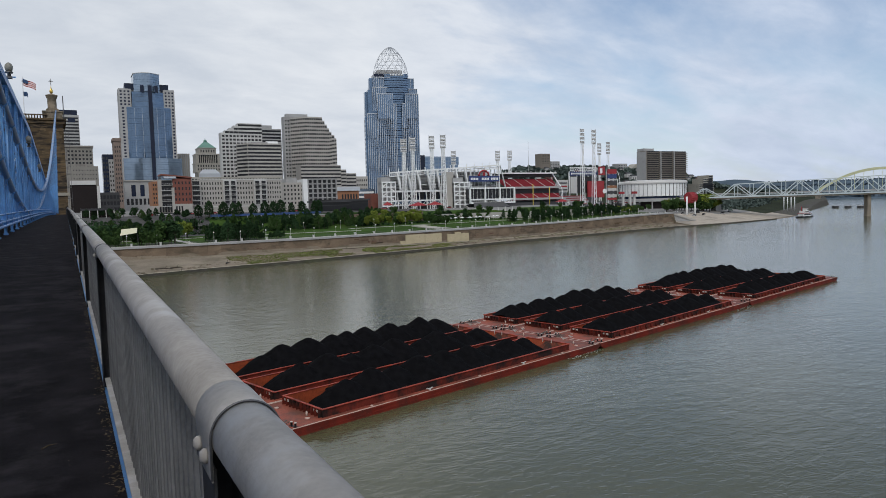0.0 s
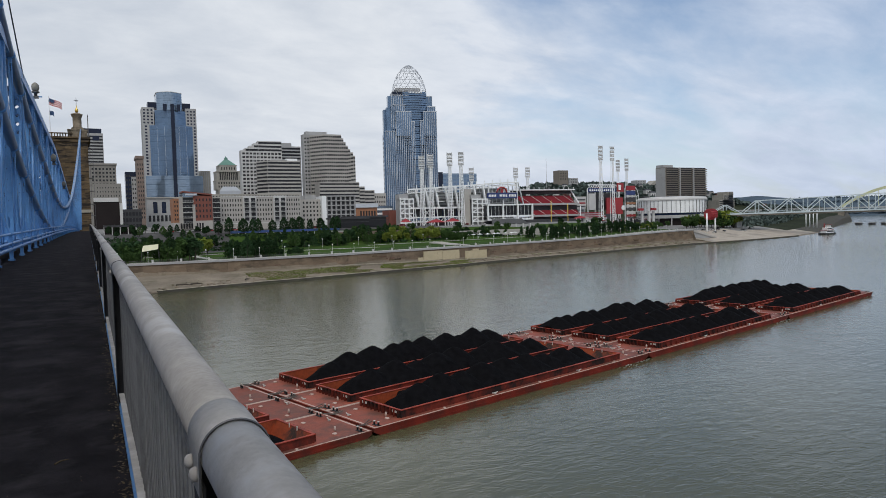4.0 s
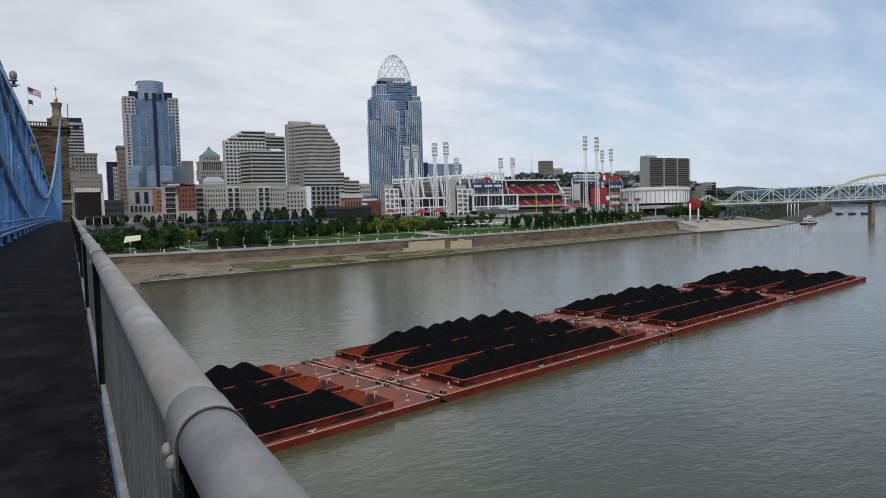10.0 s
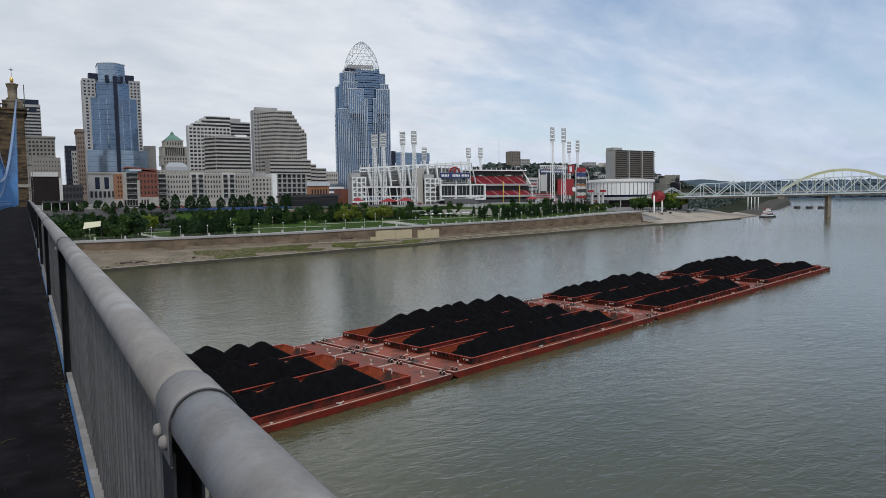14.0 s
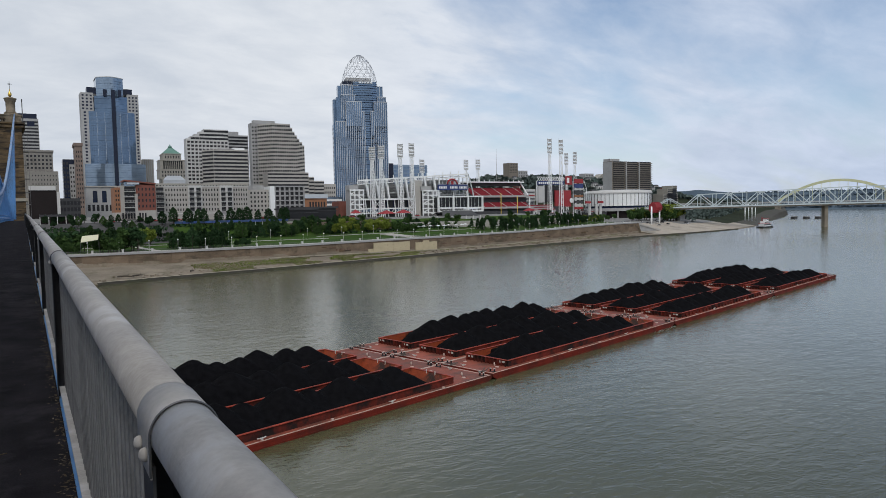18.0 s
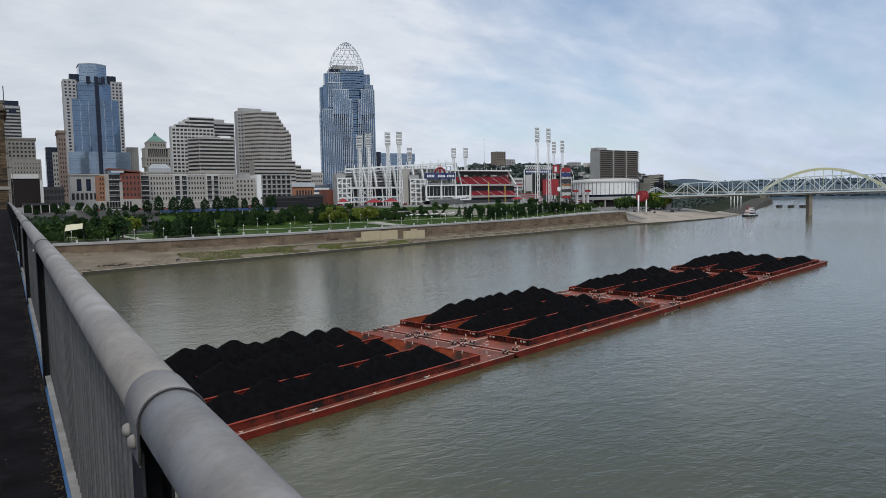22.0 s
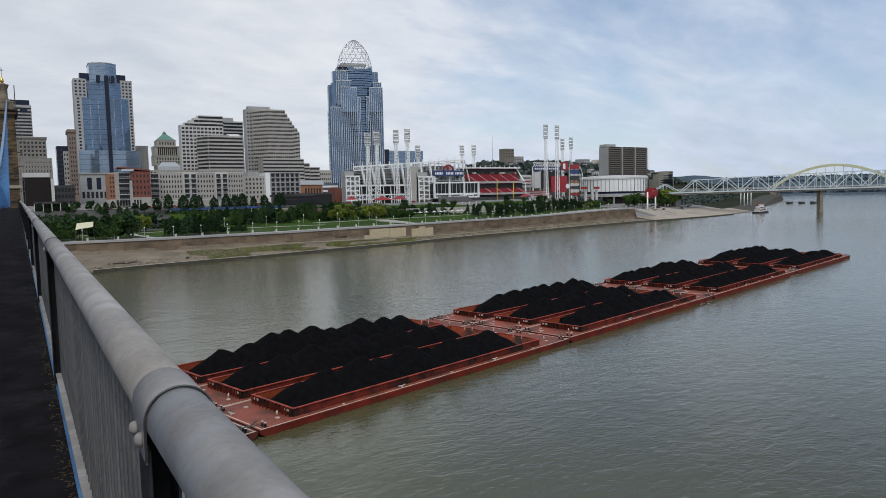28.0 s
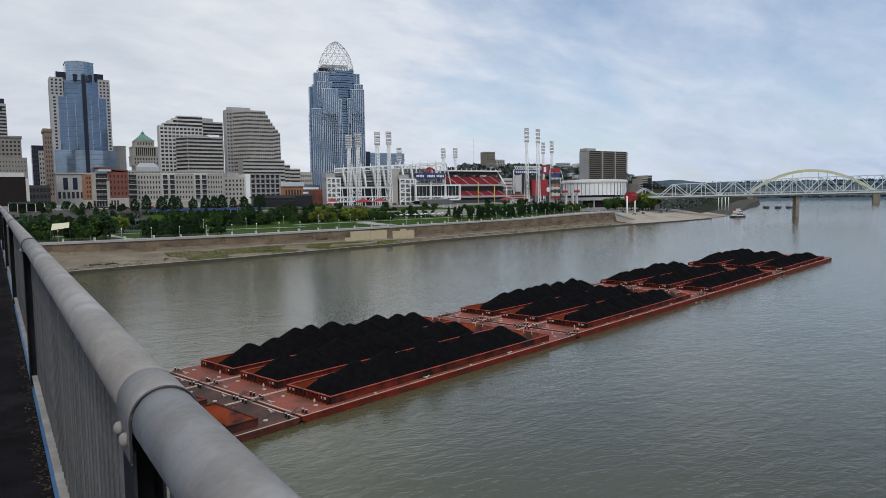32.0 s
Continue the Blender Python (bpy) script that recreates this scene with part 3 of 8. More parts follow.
def barge_meshes():
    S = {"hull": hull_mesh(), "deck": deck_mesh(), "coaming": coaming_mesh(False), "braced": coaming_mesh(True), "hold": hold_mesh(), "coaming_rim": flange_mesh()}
    bm = bmesh.new()                                       # a pair of mooring posts on one plate
    quad_box(bm, -0.55, 0.55, -0.2, 0.2, 0, 0.05)
    for x in (-0.36, 0.36):
        lathe(bm, [(0.12, 0.0), (0.12, 0.36), (0.16, 0.38)], 9, (x, 0, 0.05))
    S["post"] = mesh_of("mooring_post", bm, M["black"])
    bm = bmesh.new()                                       # the pale painted head of a mooring post
    lathe(bm, [(0.16, 0.432), (0.16, 0.50), (0.09, 0.53)], 9)
    S["post_head"] = mesh_of("post_head", bm, M["fitting"])
    bm = bmesh.new()                                       # a cleat
    quad_box(bm, -0.16, 0.16, -0.09, 0.09, 0, 0.16)
    tube(bm, [(-0.55, 0, 0.26), (-0.25, 0, 0.2), (0.25, 0, 0.2), (0.55, 0, 0.26)], 0.075, 6)
    S["cleat"] = mesh_of("cleat", bm, M["fitting"])
    bm = bmesh.new()                                       # a round manhole cover
    lathe(bm, [(0.30, 0.0), (0.30, 0.10), (0.24, 0.13)], 12)
    S["hatch"] = mesh_of("hatch", bm, M["edge"])
    bm = bmesh.new()                                       # a pump housing, pale, upright
    lathe(bm, [(0.14, 0), (0.14, 0.4), (0.10, 0.45), (0.10, 0.55)], 8)
    S["pump"] = mesh_of("vent", bm, M["edge"])
    bm = bmesh.new()                                       # worn white line along the deck end
    quad_box(bm, -BARGE_W / 2 + 0.15, BARGE_W / 2 - 0.15, -0.11, 0.11, 0, 0.008)
    S["line"] = mesh_of("deck_line", bm, M["edge"])
    bm = bmesh.new()                                       # pale gunwale strip, a highlight put into colour
    quad_box(bm, -0.08, 0.08, -BARGE_L + 0.3, -0.3, 0, 0.05)
    S["edge"] = mesh_of("deck_edge", bm, M["edge"])
    bm = bmesh.new()                                       # one painted bar of the barge's mark
    quad_box(bm, -0.55, 0.55, -0.012, 0, 0, 0.30)
    S["marks"] = mesh_of("painted_mark", bm, M["fitting"])
    bm = bmesh.new()
    quad_box(bm, -0.06, 0.06, -0.05, 0.05, -0.9, 0.35)
    S["stake"] = mesh_of("gauge_strip", bm, M["fitting"])
    return S


BARGES = []


def build_tow():
    S = barge_meshes()
    for key in ("hull", "deck", "coaming", "coaming_rim"):                # the last rank is older, browner and coupled the other way round
        S["old_" + key] = S[key].copy()
        S["old_" + key].materials[0] = M["old_deck" if key == "deck" else "old_hull"]
    rng = random.Random(4)
    for r in range(5):
        for c in range(3):
            b = thing("coal_barge", (0, 0, 0), ("rust-red hopper barge, coal over its braced coaming", "rust-red open hopper barge heaped with black coal", "weathered dark-brown hopper barge loaded with black coal")[(r > 1) + (r > 3)], "barge", "barges of the tow")
            for key in ("hull", "deck", "coaming", "coaming_rim", "hold"):
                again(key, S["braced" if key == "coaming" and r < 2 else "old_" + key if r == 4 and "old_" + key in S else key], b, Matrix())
            for x in (-BARGE_W / 2 + 0.16, BARGE_W / 2 - 0.16):
                again("deck_edge", S["edge"], b, pose(x, 0, DECK_Z + 0.03))
            front = (0.4, 0.3, 2.6, 4.6, 7.5)[r] + rng.uniform(0, 1.2)
            back = (0.2, 0.4, 2.6, 0.8, 2.5)[r] + (0, 0, 0.8 * c, 1.0 * c, 0)[r] + rng.uniform(0, 1.2)
            again("coal", coal_mesh(10 * r + c, front, back, (2.2, 2.45, 2.65)[c] * (1, 1, 1, 1.2, 1.1)[r], (9, 9, 10)[c]), b, Matrix())["kind"] = "stuff"
            half = BARGE_W / 2
            for y in (-1.3, -BARGE_L + 1.2):
                for x in (-half + 1.0, half - 1.0):
                    turn = rng.uniform(-12, 12)
                    again("mooring_post", S["post"], b, pose(x, y, DECK_Z + 0.03, 0, 0, turn))
                    for e in (-0.36, 0.36):
                        again("post_head", S["post_head"], b, pose(x, y, DECK_Z + 0.03, 0, 0, turn) @ pose(e, 0, 0))
                for x in (-1.7,):
                    again("cleat", S["cleat"], b, pose(x + rng.uniform(-0.4, 0.4), y + rng.uniform(-0.3, 0.3), DECK_Z + 0.03, 0, 0, rng.uniform(-15, 15)))
            for y in (-4.2, -BARGE_L + 3.4):
                for x in (-half + 2.3, half - 2.0):
                    again("hatch", S["hatch"], b, pose(x + rng.uniform(-0.3, 0.3), y + rng.uniform(-0.4, 0.4), DECK_Z + 0.03))
                again("vent", S["pump"], b, pose(half - 3.2, y + 0.9, DECK_Z + 0.03))
            for x in (-half + 0.55, half - 0.55):
                for i in range(5):
                    again("cleat" if i % 2 else "hatch", S["cleat" if i % 2 else "hatch"], b, pose(x, -10 - i * 9.6, DECK_Z + 0.03, 0, 0, 90) if i % 2 else pose(x, -10 - i * 9.6, DECK_Z + 0.03) @ Matrix.Diagonal((0.7, 0.7, 1, 1)))
            for y in (-0.45, -BARGE_L + 0.45):
                again("deck_line", S["line"], b, pose(0, y, DECK_Z + 0.034))
            for s in (-1, 1):
                again("painted_mark", S["marks"], b, pose(s * (half - HOLD_S + 0.002) - s * 1.1, -BARGE_L + HOLD_R - 0.17, COAM_Z - 0.45))
                again("gauge_strip", S["stake"], b, pose(s * 0.9, -HOLD_F - 0.2, COAM_Z - 0.05))
            if r < 4:                                          # wire lashings across the joint to the barge astern
                for k in range(6):
                    side = -1 if k % 2 else 1
                    xa, xb = side * rng.uniform(2.6, 4.7), side * rng.uniform(3.2, 4.7)
                    bm = bmesh.new()
                    tube(bm, [(xa, -BARGE_L + 1.2, DECK_Z + 0.4), ((xa + xb) / 2, -BARGE_L, DECK_Z + 0.12), (xb, -BARGE_L - 1.3, DECK_Z + 0.4)], 0.06, 5)
                    part("lashing", bm, M["rope"], b, "dark steel wire lashing")
            if c == 0 and r < 4:                                     # broken water along the hull by the joints
                bm = bmesh.new()
                for i in range(90 if r in (1, 2, 3) else 30):
                    u = rng.random()
                    y = -rng.random() ** 2 * 9 - 0.5
                    x = half + 0.1 + abs(rng.gauss(0, 0.5)) * (0.6 + 0.12 * -y)
                    s = rng.uniform(0.03, 0.13)
                    vs = [bm.verts.new((x + s * math.cos(k * 1.05) * rng.uniform(0.5, 1.2), y + 2.2 * s * math.sin(k * 1.05) * rng.uniform(0.5, 1.2), 0.08)) for k in range(6)]
                    bm.faces.new(vs)
                part("wake_foam", bm, M["foam"], b, "thin white wake foam")["kind"] = "stuff"
            BARGES.append((b, r, c))


TOW_HEAD = -74.9


def tow_place(t):
    """Where the bow's near corner floats."""
    return 194.23 + 2.2301 * t - 0.004730 * t * t, 121.11 + 0.6187 * t - 0.003726 * t * t


def motions():
    for b, r, c in BARGES:
        rows = []
        for i in range(17):
            t = 2.0 * i
            x, y = tow_place(t)
            h = radians(TOW_HEAD)
            ahead, left = Vector((-math.sin(h), math.cos(h))), Vector((-math.cos(h), -math.sin(h)))
            p = Vector((x, y)) - ahead * (r * BARGE_L) + left * ((c + 0.5) * BARGE_W)
            if r == 4:
                q = p - ahead * BARGE_L
                rows.append((t, pose(q.x, q.y, -0.15, 0, 0, TOW_HEAD + 180)))
                continue
            rows.append((t, pose(p.x, p.y, -0.15 if r == 3 else 0.0, 0, 0, TOW_HEAD)))     # the after ranks float deeper
        walk(b, rows)


build_tow()

# ---- the suspension bridge under the camera ----
RAIL_X, RAIL_TURN, RAIL_R, TUBE_DZ, DECK_DZ = 0.1827, 0.487, 0.0528, -0.372, -1.42
TRUSS_X = -2.7


def crown(y):
    """Rise of the deck ahead of the camera; it falls again past the crest."""
    return 0.0125 * y - (4.95e-5 * y * y if y > 0 else 0.0)


def rail_x(y):
    """The railing runs at a slight angle to the truss."""
    return RAIL_X - math.tan(radians(RAIL_TURN)) * y


DECK = EYE + DECK_DZ


def strip(bm, x0, x1, z0, z1, ya, yb, step):
    """A bar of rectangular section that follows the crown of the deck."""
    n = max(1, int(abs(yb - ya) / step))
    rings = []
    for i in range(n + 1):
        y = ya + (yb - ya) * i / n
        c = crown(y)
        rings.append([bm.verts.new(p) for p in ((x0, y, z0 + c), (x1, y, z0 + c), (x1, y, z1 + c), (x0, y, z1 + c))])
    for a, b in zip(rings, rings[1:]):
        for k in range(4):
            bm.faces.new((a[k], a[(k + 1) % 4], b[(k + 1) % 4], b[k]))
    bm.faces.new(rings[0][::-1])
    bm.faces.new(rings[-1])


def edge_strip(bm, o0, o1, z0, z1, ya, yb, step, x0=None):
    """A bar along the railing at offsets o0 to o1 from it; x0 holds its other side straight."""
    n = int((yb - ya) / step)
    rings = []
    for i in range(n + 1):
        y = ya + (yb - ya) * i / n
        c, r = crown(y), rail_x(y)
        xa, xb = r + o0 if x0 is None else r - RAIL_X + x0, r + o1
        rings.append([bm.verts.new(p) for p in ((xa, y, z0 + c), (xb, y, z0 + c), (xb, y, z1 + c), (xa, y, z1 + c))])
    for a, b in zip(rings, rings[1:]):
        for k in range(4):
            bm.faces.new((a[k], a[(k + 1) % 4], b[(k + 1) % 4], b[k]))
    bm.faces.new(rings[0][::-1])
    bm.faces.new(rings[-1])


def build_walkway():
    bm = bmesh.new()
    edge_strip(bm, 0, -0.048, DECK - 0.22, DECK, -60, 300, 4, TRUSS_X - 0.6)
    solid("walkway", bm, M["asphalt"], "dark worn asphalt of the bridge footway", "footway", kind="structure")
    bm = bmesh.new()
    strip(bm, TRUSS_X - 10.6, TRUSS_X - 0.6, DECK - 0.5, DECK - 0.25, -60, 300, 4)
    solid("road", bm, M["asphalt"], "dark roadway between the bridge trusses", "road", kind="structure")
    bm = bmesh.new()
    edge_strip(bm, -0.046, 0.10, DECK - 0.5, DECK - 0.014, -60, 300, 4)
    solid("trim", bm, M["blue"], "blue steel edge beam of the footway", "edge beam", kind="structure")


build_walkway()


def build_railing():
    """Round handrail in saddle straps on channel posts, with upright bars and a bottom angle."""
    pitch, first, bays = 4.66, 1.137, 60
    band = 0.14                                            # length of a saddle strap along the pipe

    def tube_z(y):
        return EYE + TUBE_DZ + crown(y) + 0.014 * max(0.0, first - y)     # the near length of pipe stands a little high

    rail = thing("guard_railing", (RAIL_X, 0, 0), "grey galvanised pipe railing with upright bars", "railing", turn=RAIL_TURN)
    for k in range(-12, bays):
        y0 = first + pitch * k
        y1 = y0 + pitch
        bm = bmesh.new()
        n = 6 if k < 6 else 2
        tube(bm, [(0.006 * max(0.0, first - y0 - pitch * i / n), y0 + pitch * i / n, tube_z(y0 + pitch * i / n)) for i in range(n + 1)], RAIL_R, 40 if k < 1 else 20 if k < 6 else 10)
        part("handrail", bm, M["galv"], rail)
        zc = tube_z(y0)
        bm = bmesh.new()                                   # saddle over the pipe with two flat legs
        m = 18 if k < 3 else 8
        ro, ri = RAIL_R + 0.0030, RAIL_R + 0.0002
        arc = [(math.cos(math.pi * i / m), math.sin(math.pi * i / m)) for i in range(m + 1)]
        drop = 0.068
        outer = [(ro, -drop)] + [(ro * a, ro * b) for a, b in arc] + [(-ro, -drop)]
        inner = [(ri, -drop)] + [(ri * a, ri * b) for a, b in arc] + [(-ri, -drop)]
        loops = [[bm.verts.new((x, y0 + dy, zc + z + 0.0125 * dy)) for x, z in line] for line, dy in ((outer, 0.0025), (outer, band), (inner, band), (inner, 0), (outer, 0.0))]
        for i in range(m + 2):
            for q, (la, lb) in enumerate(zip(loops, loops[1:] + loops[:1])):
                f = bm.faces.new((la[i], lb[i], lb[i + 1], la[i + 1]))
                f.smooth = q == 0
        for i in (0, m + 2):
            bm.faces.new([l[i] for l in loops[1:]])
        part("strap", bm, [M["galv"]], rail, "galvanised saddle strap over the handrail")
        bm = bmesh.new()                                   # dark gap line at the strap's cut edge
        line = [(ro * 0.995 * a, ro * 0.995 * b) for a, b in arc] + [(-ro * 0.995, -drop + 0.004)]
        tube(bm, [(x, y0 - 0.0012, zc + z) for x, z in line], 0.0021, 6)
        part("strap_edge", bm, M["band"], rail, "dark cut edge of the strap")
        bm = bmesh.new()                                   # channel post, open towards the near bay
        zt, zb = zc - 0.052, DECK + crown(y0) - 0.2
        channel = ((-0.0505, 0.125), (0.002, 0.125), (0.002, 0.030), (-0.003, 0.030), (-0.003, 0.119), (-0.0455, 0.119), (-0.0455, 0.016), (-0.0505, 0.016))
        low, top = [[bm.verts.new((x, y0 + y, z)) for x, y in channel] for z in (zb, zt)]
        for i in range(8):
            bm.faces.new((low[i], top[i], top[(i + 1) % 8], low[(i + 1) % 8]))
        bm.faces.new(top[::-1])
        bm.faces.new(low)
        part("post", bm, M["post"], rail, "steel channel post, coloured dark for its inner shade")
        if k < 8:
            for dy, dz in ((0.098, 0.032), (0.040, 0.036)):
                bm = bmesh.new()
                lathe(bm, [(0.0125, 0), (0.0125, 0.003), (0.0112, 0.007), (0.008, 0.0105), (0.003, 0.012)], 14)
                b = part("bolt", bm, M["galv"], rail)
                b.matrix_basis = pose(-ro, y0 + dy, zc - dz, 0, -90, 0)
        bm = bmesh.new()                                   # bottom angle
        zf = DECK + 0.074
        ring = [(-0.041, zf), (0.034, zf), (0.034, zf + 0.06), (0.026, zf + 0.06), (0.026, zf + 0.009), (-0.041, zf + 0.009)]
        ends = [[bm.verts.new((x, y, z + crown(y))) for x, z in ring] for y in (y0 + 0.127, y1 + 0.012)]
        for i in range(6):
            bm.faces.new((ends[0][i], ends[1][i], ends[1][(i + 1) % 6], ends[0][(i + 1) % 6]))
        bm.faces.new(ends[0])
        bm.faces.new(ends[1][::-1])
        part("bottom_rail", bm, M["galv"], rail)
    # upright bars
    n = 48
    gap = (pitch - 0.13) / n
    height = (TUBE_DZ - RAIL_R) - DECK_DZ - 0.083 + 0.010
    bm = bmesh.new()
    quad_box(bm, -0.010, 0.010, -0.010, 0.010, 0, height)
    bmesh.ops.bevel(bm, geom=[e for e in bm.edges if abs(e.verts[0].co.z - e.verts[1].co.z) > 0.1], offset=0.002, segments=1, affect="EDGES")
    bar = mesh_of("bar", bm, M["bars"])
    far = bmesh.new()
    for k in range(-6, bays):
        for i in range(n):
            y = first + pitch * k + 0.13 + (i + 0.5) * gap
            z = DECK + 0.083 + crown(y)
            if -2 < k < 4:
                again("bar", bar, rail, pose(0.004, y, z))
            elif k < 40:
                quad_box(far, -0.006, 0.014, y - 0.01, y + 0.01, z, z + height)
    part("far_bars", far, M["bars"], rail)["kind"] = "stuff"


def build_litter():
    """Leaves and grit swept against the railing foot, and a few twigs."""
    rng = random.Random(51)
    bm = bmesh.new()
    for i in range(2600):
        y = 0.6 + 30 * rng.random() ** 1.6
        x = rail_x(y) - 0.05 - abs(rng.gauss(0, 0.032)) if i % 4 else rng.uniform(-2.2, 0.05)
        s = rng.uniform(0.003, 0.011) if i % 4 else rng.uniform(0.002, 0.006)
        a = rng.uniform(0, 6.3)
        z = DECK + crown(y) + 0.003
        lift = rng.uniform(0, 0.008)
        bm.faces.new([bm.verts.new((x + s * math.cos(a + k * 1.57) * (1.5 if k % 2 else 0.7), y + s * math.sin(a + k * 1.57) * (1.5 if k % 2 else 0.7), z + (lift if k == 1 else 0))) for k in range(4)])
    solid("leaf_litter", bm, M["litter"], "dry leaves and grit along the railing foot", "leaf litter", kind="stuff")
    for x, y, a, ln in ((-0.42, 2.62, 12, 0.11), (-0.86, 3.35, -20, 0.08), (-0.25, 4.6, 40, 0.09)):
        t = thing("twig", (x, y, DECK + crown(y) + 0.004), "small dry twig lying on the footway", "twig", "twigs on the footway", turn=a)
        bm = bmesh.new()
        tube(bm, [(-ln / 2, 0, 0), (0, 0.006, 0.004), (ln / 2, -0.004, 0)], [0.005, 0.004, 0.002], 6)
        part("stem", bm, M["litter"], t)


build_litter()


def truss_high(y):
    """The truss grows shallower towards the tower."""
    return 8.9 - 0.05 * min(max(y - 82, 0), 100)


def build_truss(x, name, label, near):
    """Stiffening truss: laced posts, chords, diagonals and a low fender along the footway."""
    t = thing(name, (0, 0, 0), label, "bridge truss", "trusses of the bridge")
    step, y_first, n = 4.25, 24.5 - 4.25 * 7, 60
    bm = bmesh.new()
    strip(bm, x - 0.25, x + 0.25, DECK + 0.24, DECK + 0.66, -60, 262, 4.55)
    part("chord", bm, M["blue"], t)
    bm = bmesh.new()
    for k in range(-7, 29):
        ya, yb = 9.1 * k, 9.1 * (k + 1)
        beam(bm, (x, ya, DECK + truss_high(ya) + crown(ya)), (x, yb + 0.02, DECK + truss_high(yb) + crown(yb)), 0.62, 0.5)
    part("chord", bm, M["blue"], t)
    bm = bmesh.new()
    strip(bm, x - 0.09, x + 0.09, DECK + 4.05, DECK + 4.25, -8, 130, 4.55)
    part("middle_rail", bm, M["blue"], t)
    if near:
        for z, r in ((0.42, 0.07), (0.62, 0.055), (0.95, 0.045)):
            bm = bmesh.new()
            pts = [(x + 0.52, y, DECK + z + crown(y)) for y in range(-8, 262, 6)]
            tube(bm, pts, r, 8)
            part("pipe", bm, M["blue"], t)
    w, d = 0.48, 0.30
    for k in range(n):
        y = y_first + step * k
        c = crown(y)
        high, high2 = truss_high(y), truss_high(y + step)
        z0, z1 = DECK + 0.2 + c, DECK + high + c
        fine = near and k < 24
        bm = bmesh.new()
        if k % 2 == 0:                                          # slim twin hanger bars at the middle of a bay
            for s in (-0.13, 0.13):
                bm = bmesh.new()
                quad_box(bm, x + s - 0.045, x + s + 0.045, y - 0.07, y + 0.07, z0, z1)
                part("hanger_bar", bm, M["blue"], t)
            bm = bmesh.new()
            quad_box(bm, x - 0.2, x + 0.2, y - 0.05, y + 0.05, z0 + 4.3, z0 + 4.75)
            part("tie_plate", bm, M["blue"], t)
        for s in (-1, 1) if k % 2 else ():
            for e in (-1, 1):
                quad_box(bm, x + s * w / 2 - 0.065, x + s * w / 2 + 0.065, y + e * d / 2 - 0.05, y + e * d / 2 + 0.05, z0, z1)
        for za, zb in ((z0 + 0.1, z0 + 0.95), (z1 - 1.2, z1), (z0 + 4.95, z0 + 5.65)) if k % 2 else ():
            for e in (-1, 1):
                quad_box(bm, x - w / 2 - 0.06, x + w / 2 + 0.06, y + e * (d / 2 + 0.06) - 0.012, y + e * (d / 2 + 0.06) + 0.012, za, zb)
        if k % 2:
            part("post", bm, M["blue"], t)
        bm = bmesh.new()
        rows = 14 if fine else 6
        for i in range(rows if k % 2 else 0):
            za = z0 + 1.4 + (z1 - z0 - 2.6) * i / rows
            zb = z0 + 1.4 + (z1 - z0 - 2.6) * (i + 1) / rows
            for e in (-1, 1) if fine else (-1,):
                beam(bm, (x - w / 2, y + e * (d / 2 + 0.06), za), (x + w / 2, y + e * (d / 2 + 0.06), zb), 0.14, 0.02, (0, 1, 0))
                beam(bm, (x + w / 2, y + e * (d / 2 + 0.075), za), (x - w / 2, y + e * (d / 2 + 0.075), zb), 0.14, 0.02, (0, 1, 0))
        if k % 2:
            part("lacing", bm, M["blue"], t)["kind"] = "stuff"
        if k < n - 1:
            y2, c2 = y + step, crown(y + step)
            bm = bmesh.new()
            for s in (-0.2, 0.2):
                up = (k % 2 == 0)
                a = (x + s, y, (DECK + 0.6 + c) if up else (DECK + high - 0.2 + c))
                b = (x + s, y2, (DECK + high2 - 0.2 + c2) if up else (DECK + 0.6 + c2))
                beam(bm, a, b, 0.07, 0.24)
            part("diagonal", bm, M["blue"], t)
        if near:
            bm = bmesh.new()                                    # bracket foot beside the footway
            quad_box(bm, x + 0.42, x + 0.62, y - 0.12, y + 0.12, DECK + c + 0.02, DECK + c + 0.08)
            quad_box(bm, x + 0.46, x + 0.58, y - 0.05, y + 0.05, DECK + c, DECK + c + 1.0)
            beam(bm, (x + 0.5, y, DECK + c + 0.95), (x + 0.28, y, DECK + c + 1.7), 0.06)
            part("bracket", bm, M["blue"], t)
    return t


def cable_low(y):
    k = 0.0026 if y < 70 else 0.00104
    return 25.75 + k * (y - 70) ** 2


def cable_high(y):
    k = 0.0019 if y < 88 else 0.00122
    return 28.3 + k * (y - 88) ** 2


def cable_x(y, first):
    return first + (0.28 * smoothstep(34, 62, y) if first < -2.6 else 0) - 0.0030 * y + 2.25 * (max(y - 60, 0) / 178) ** 2.4


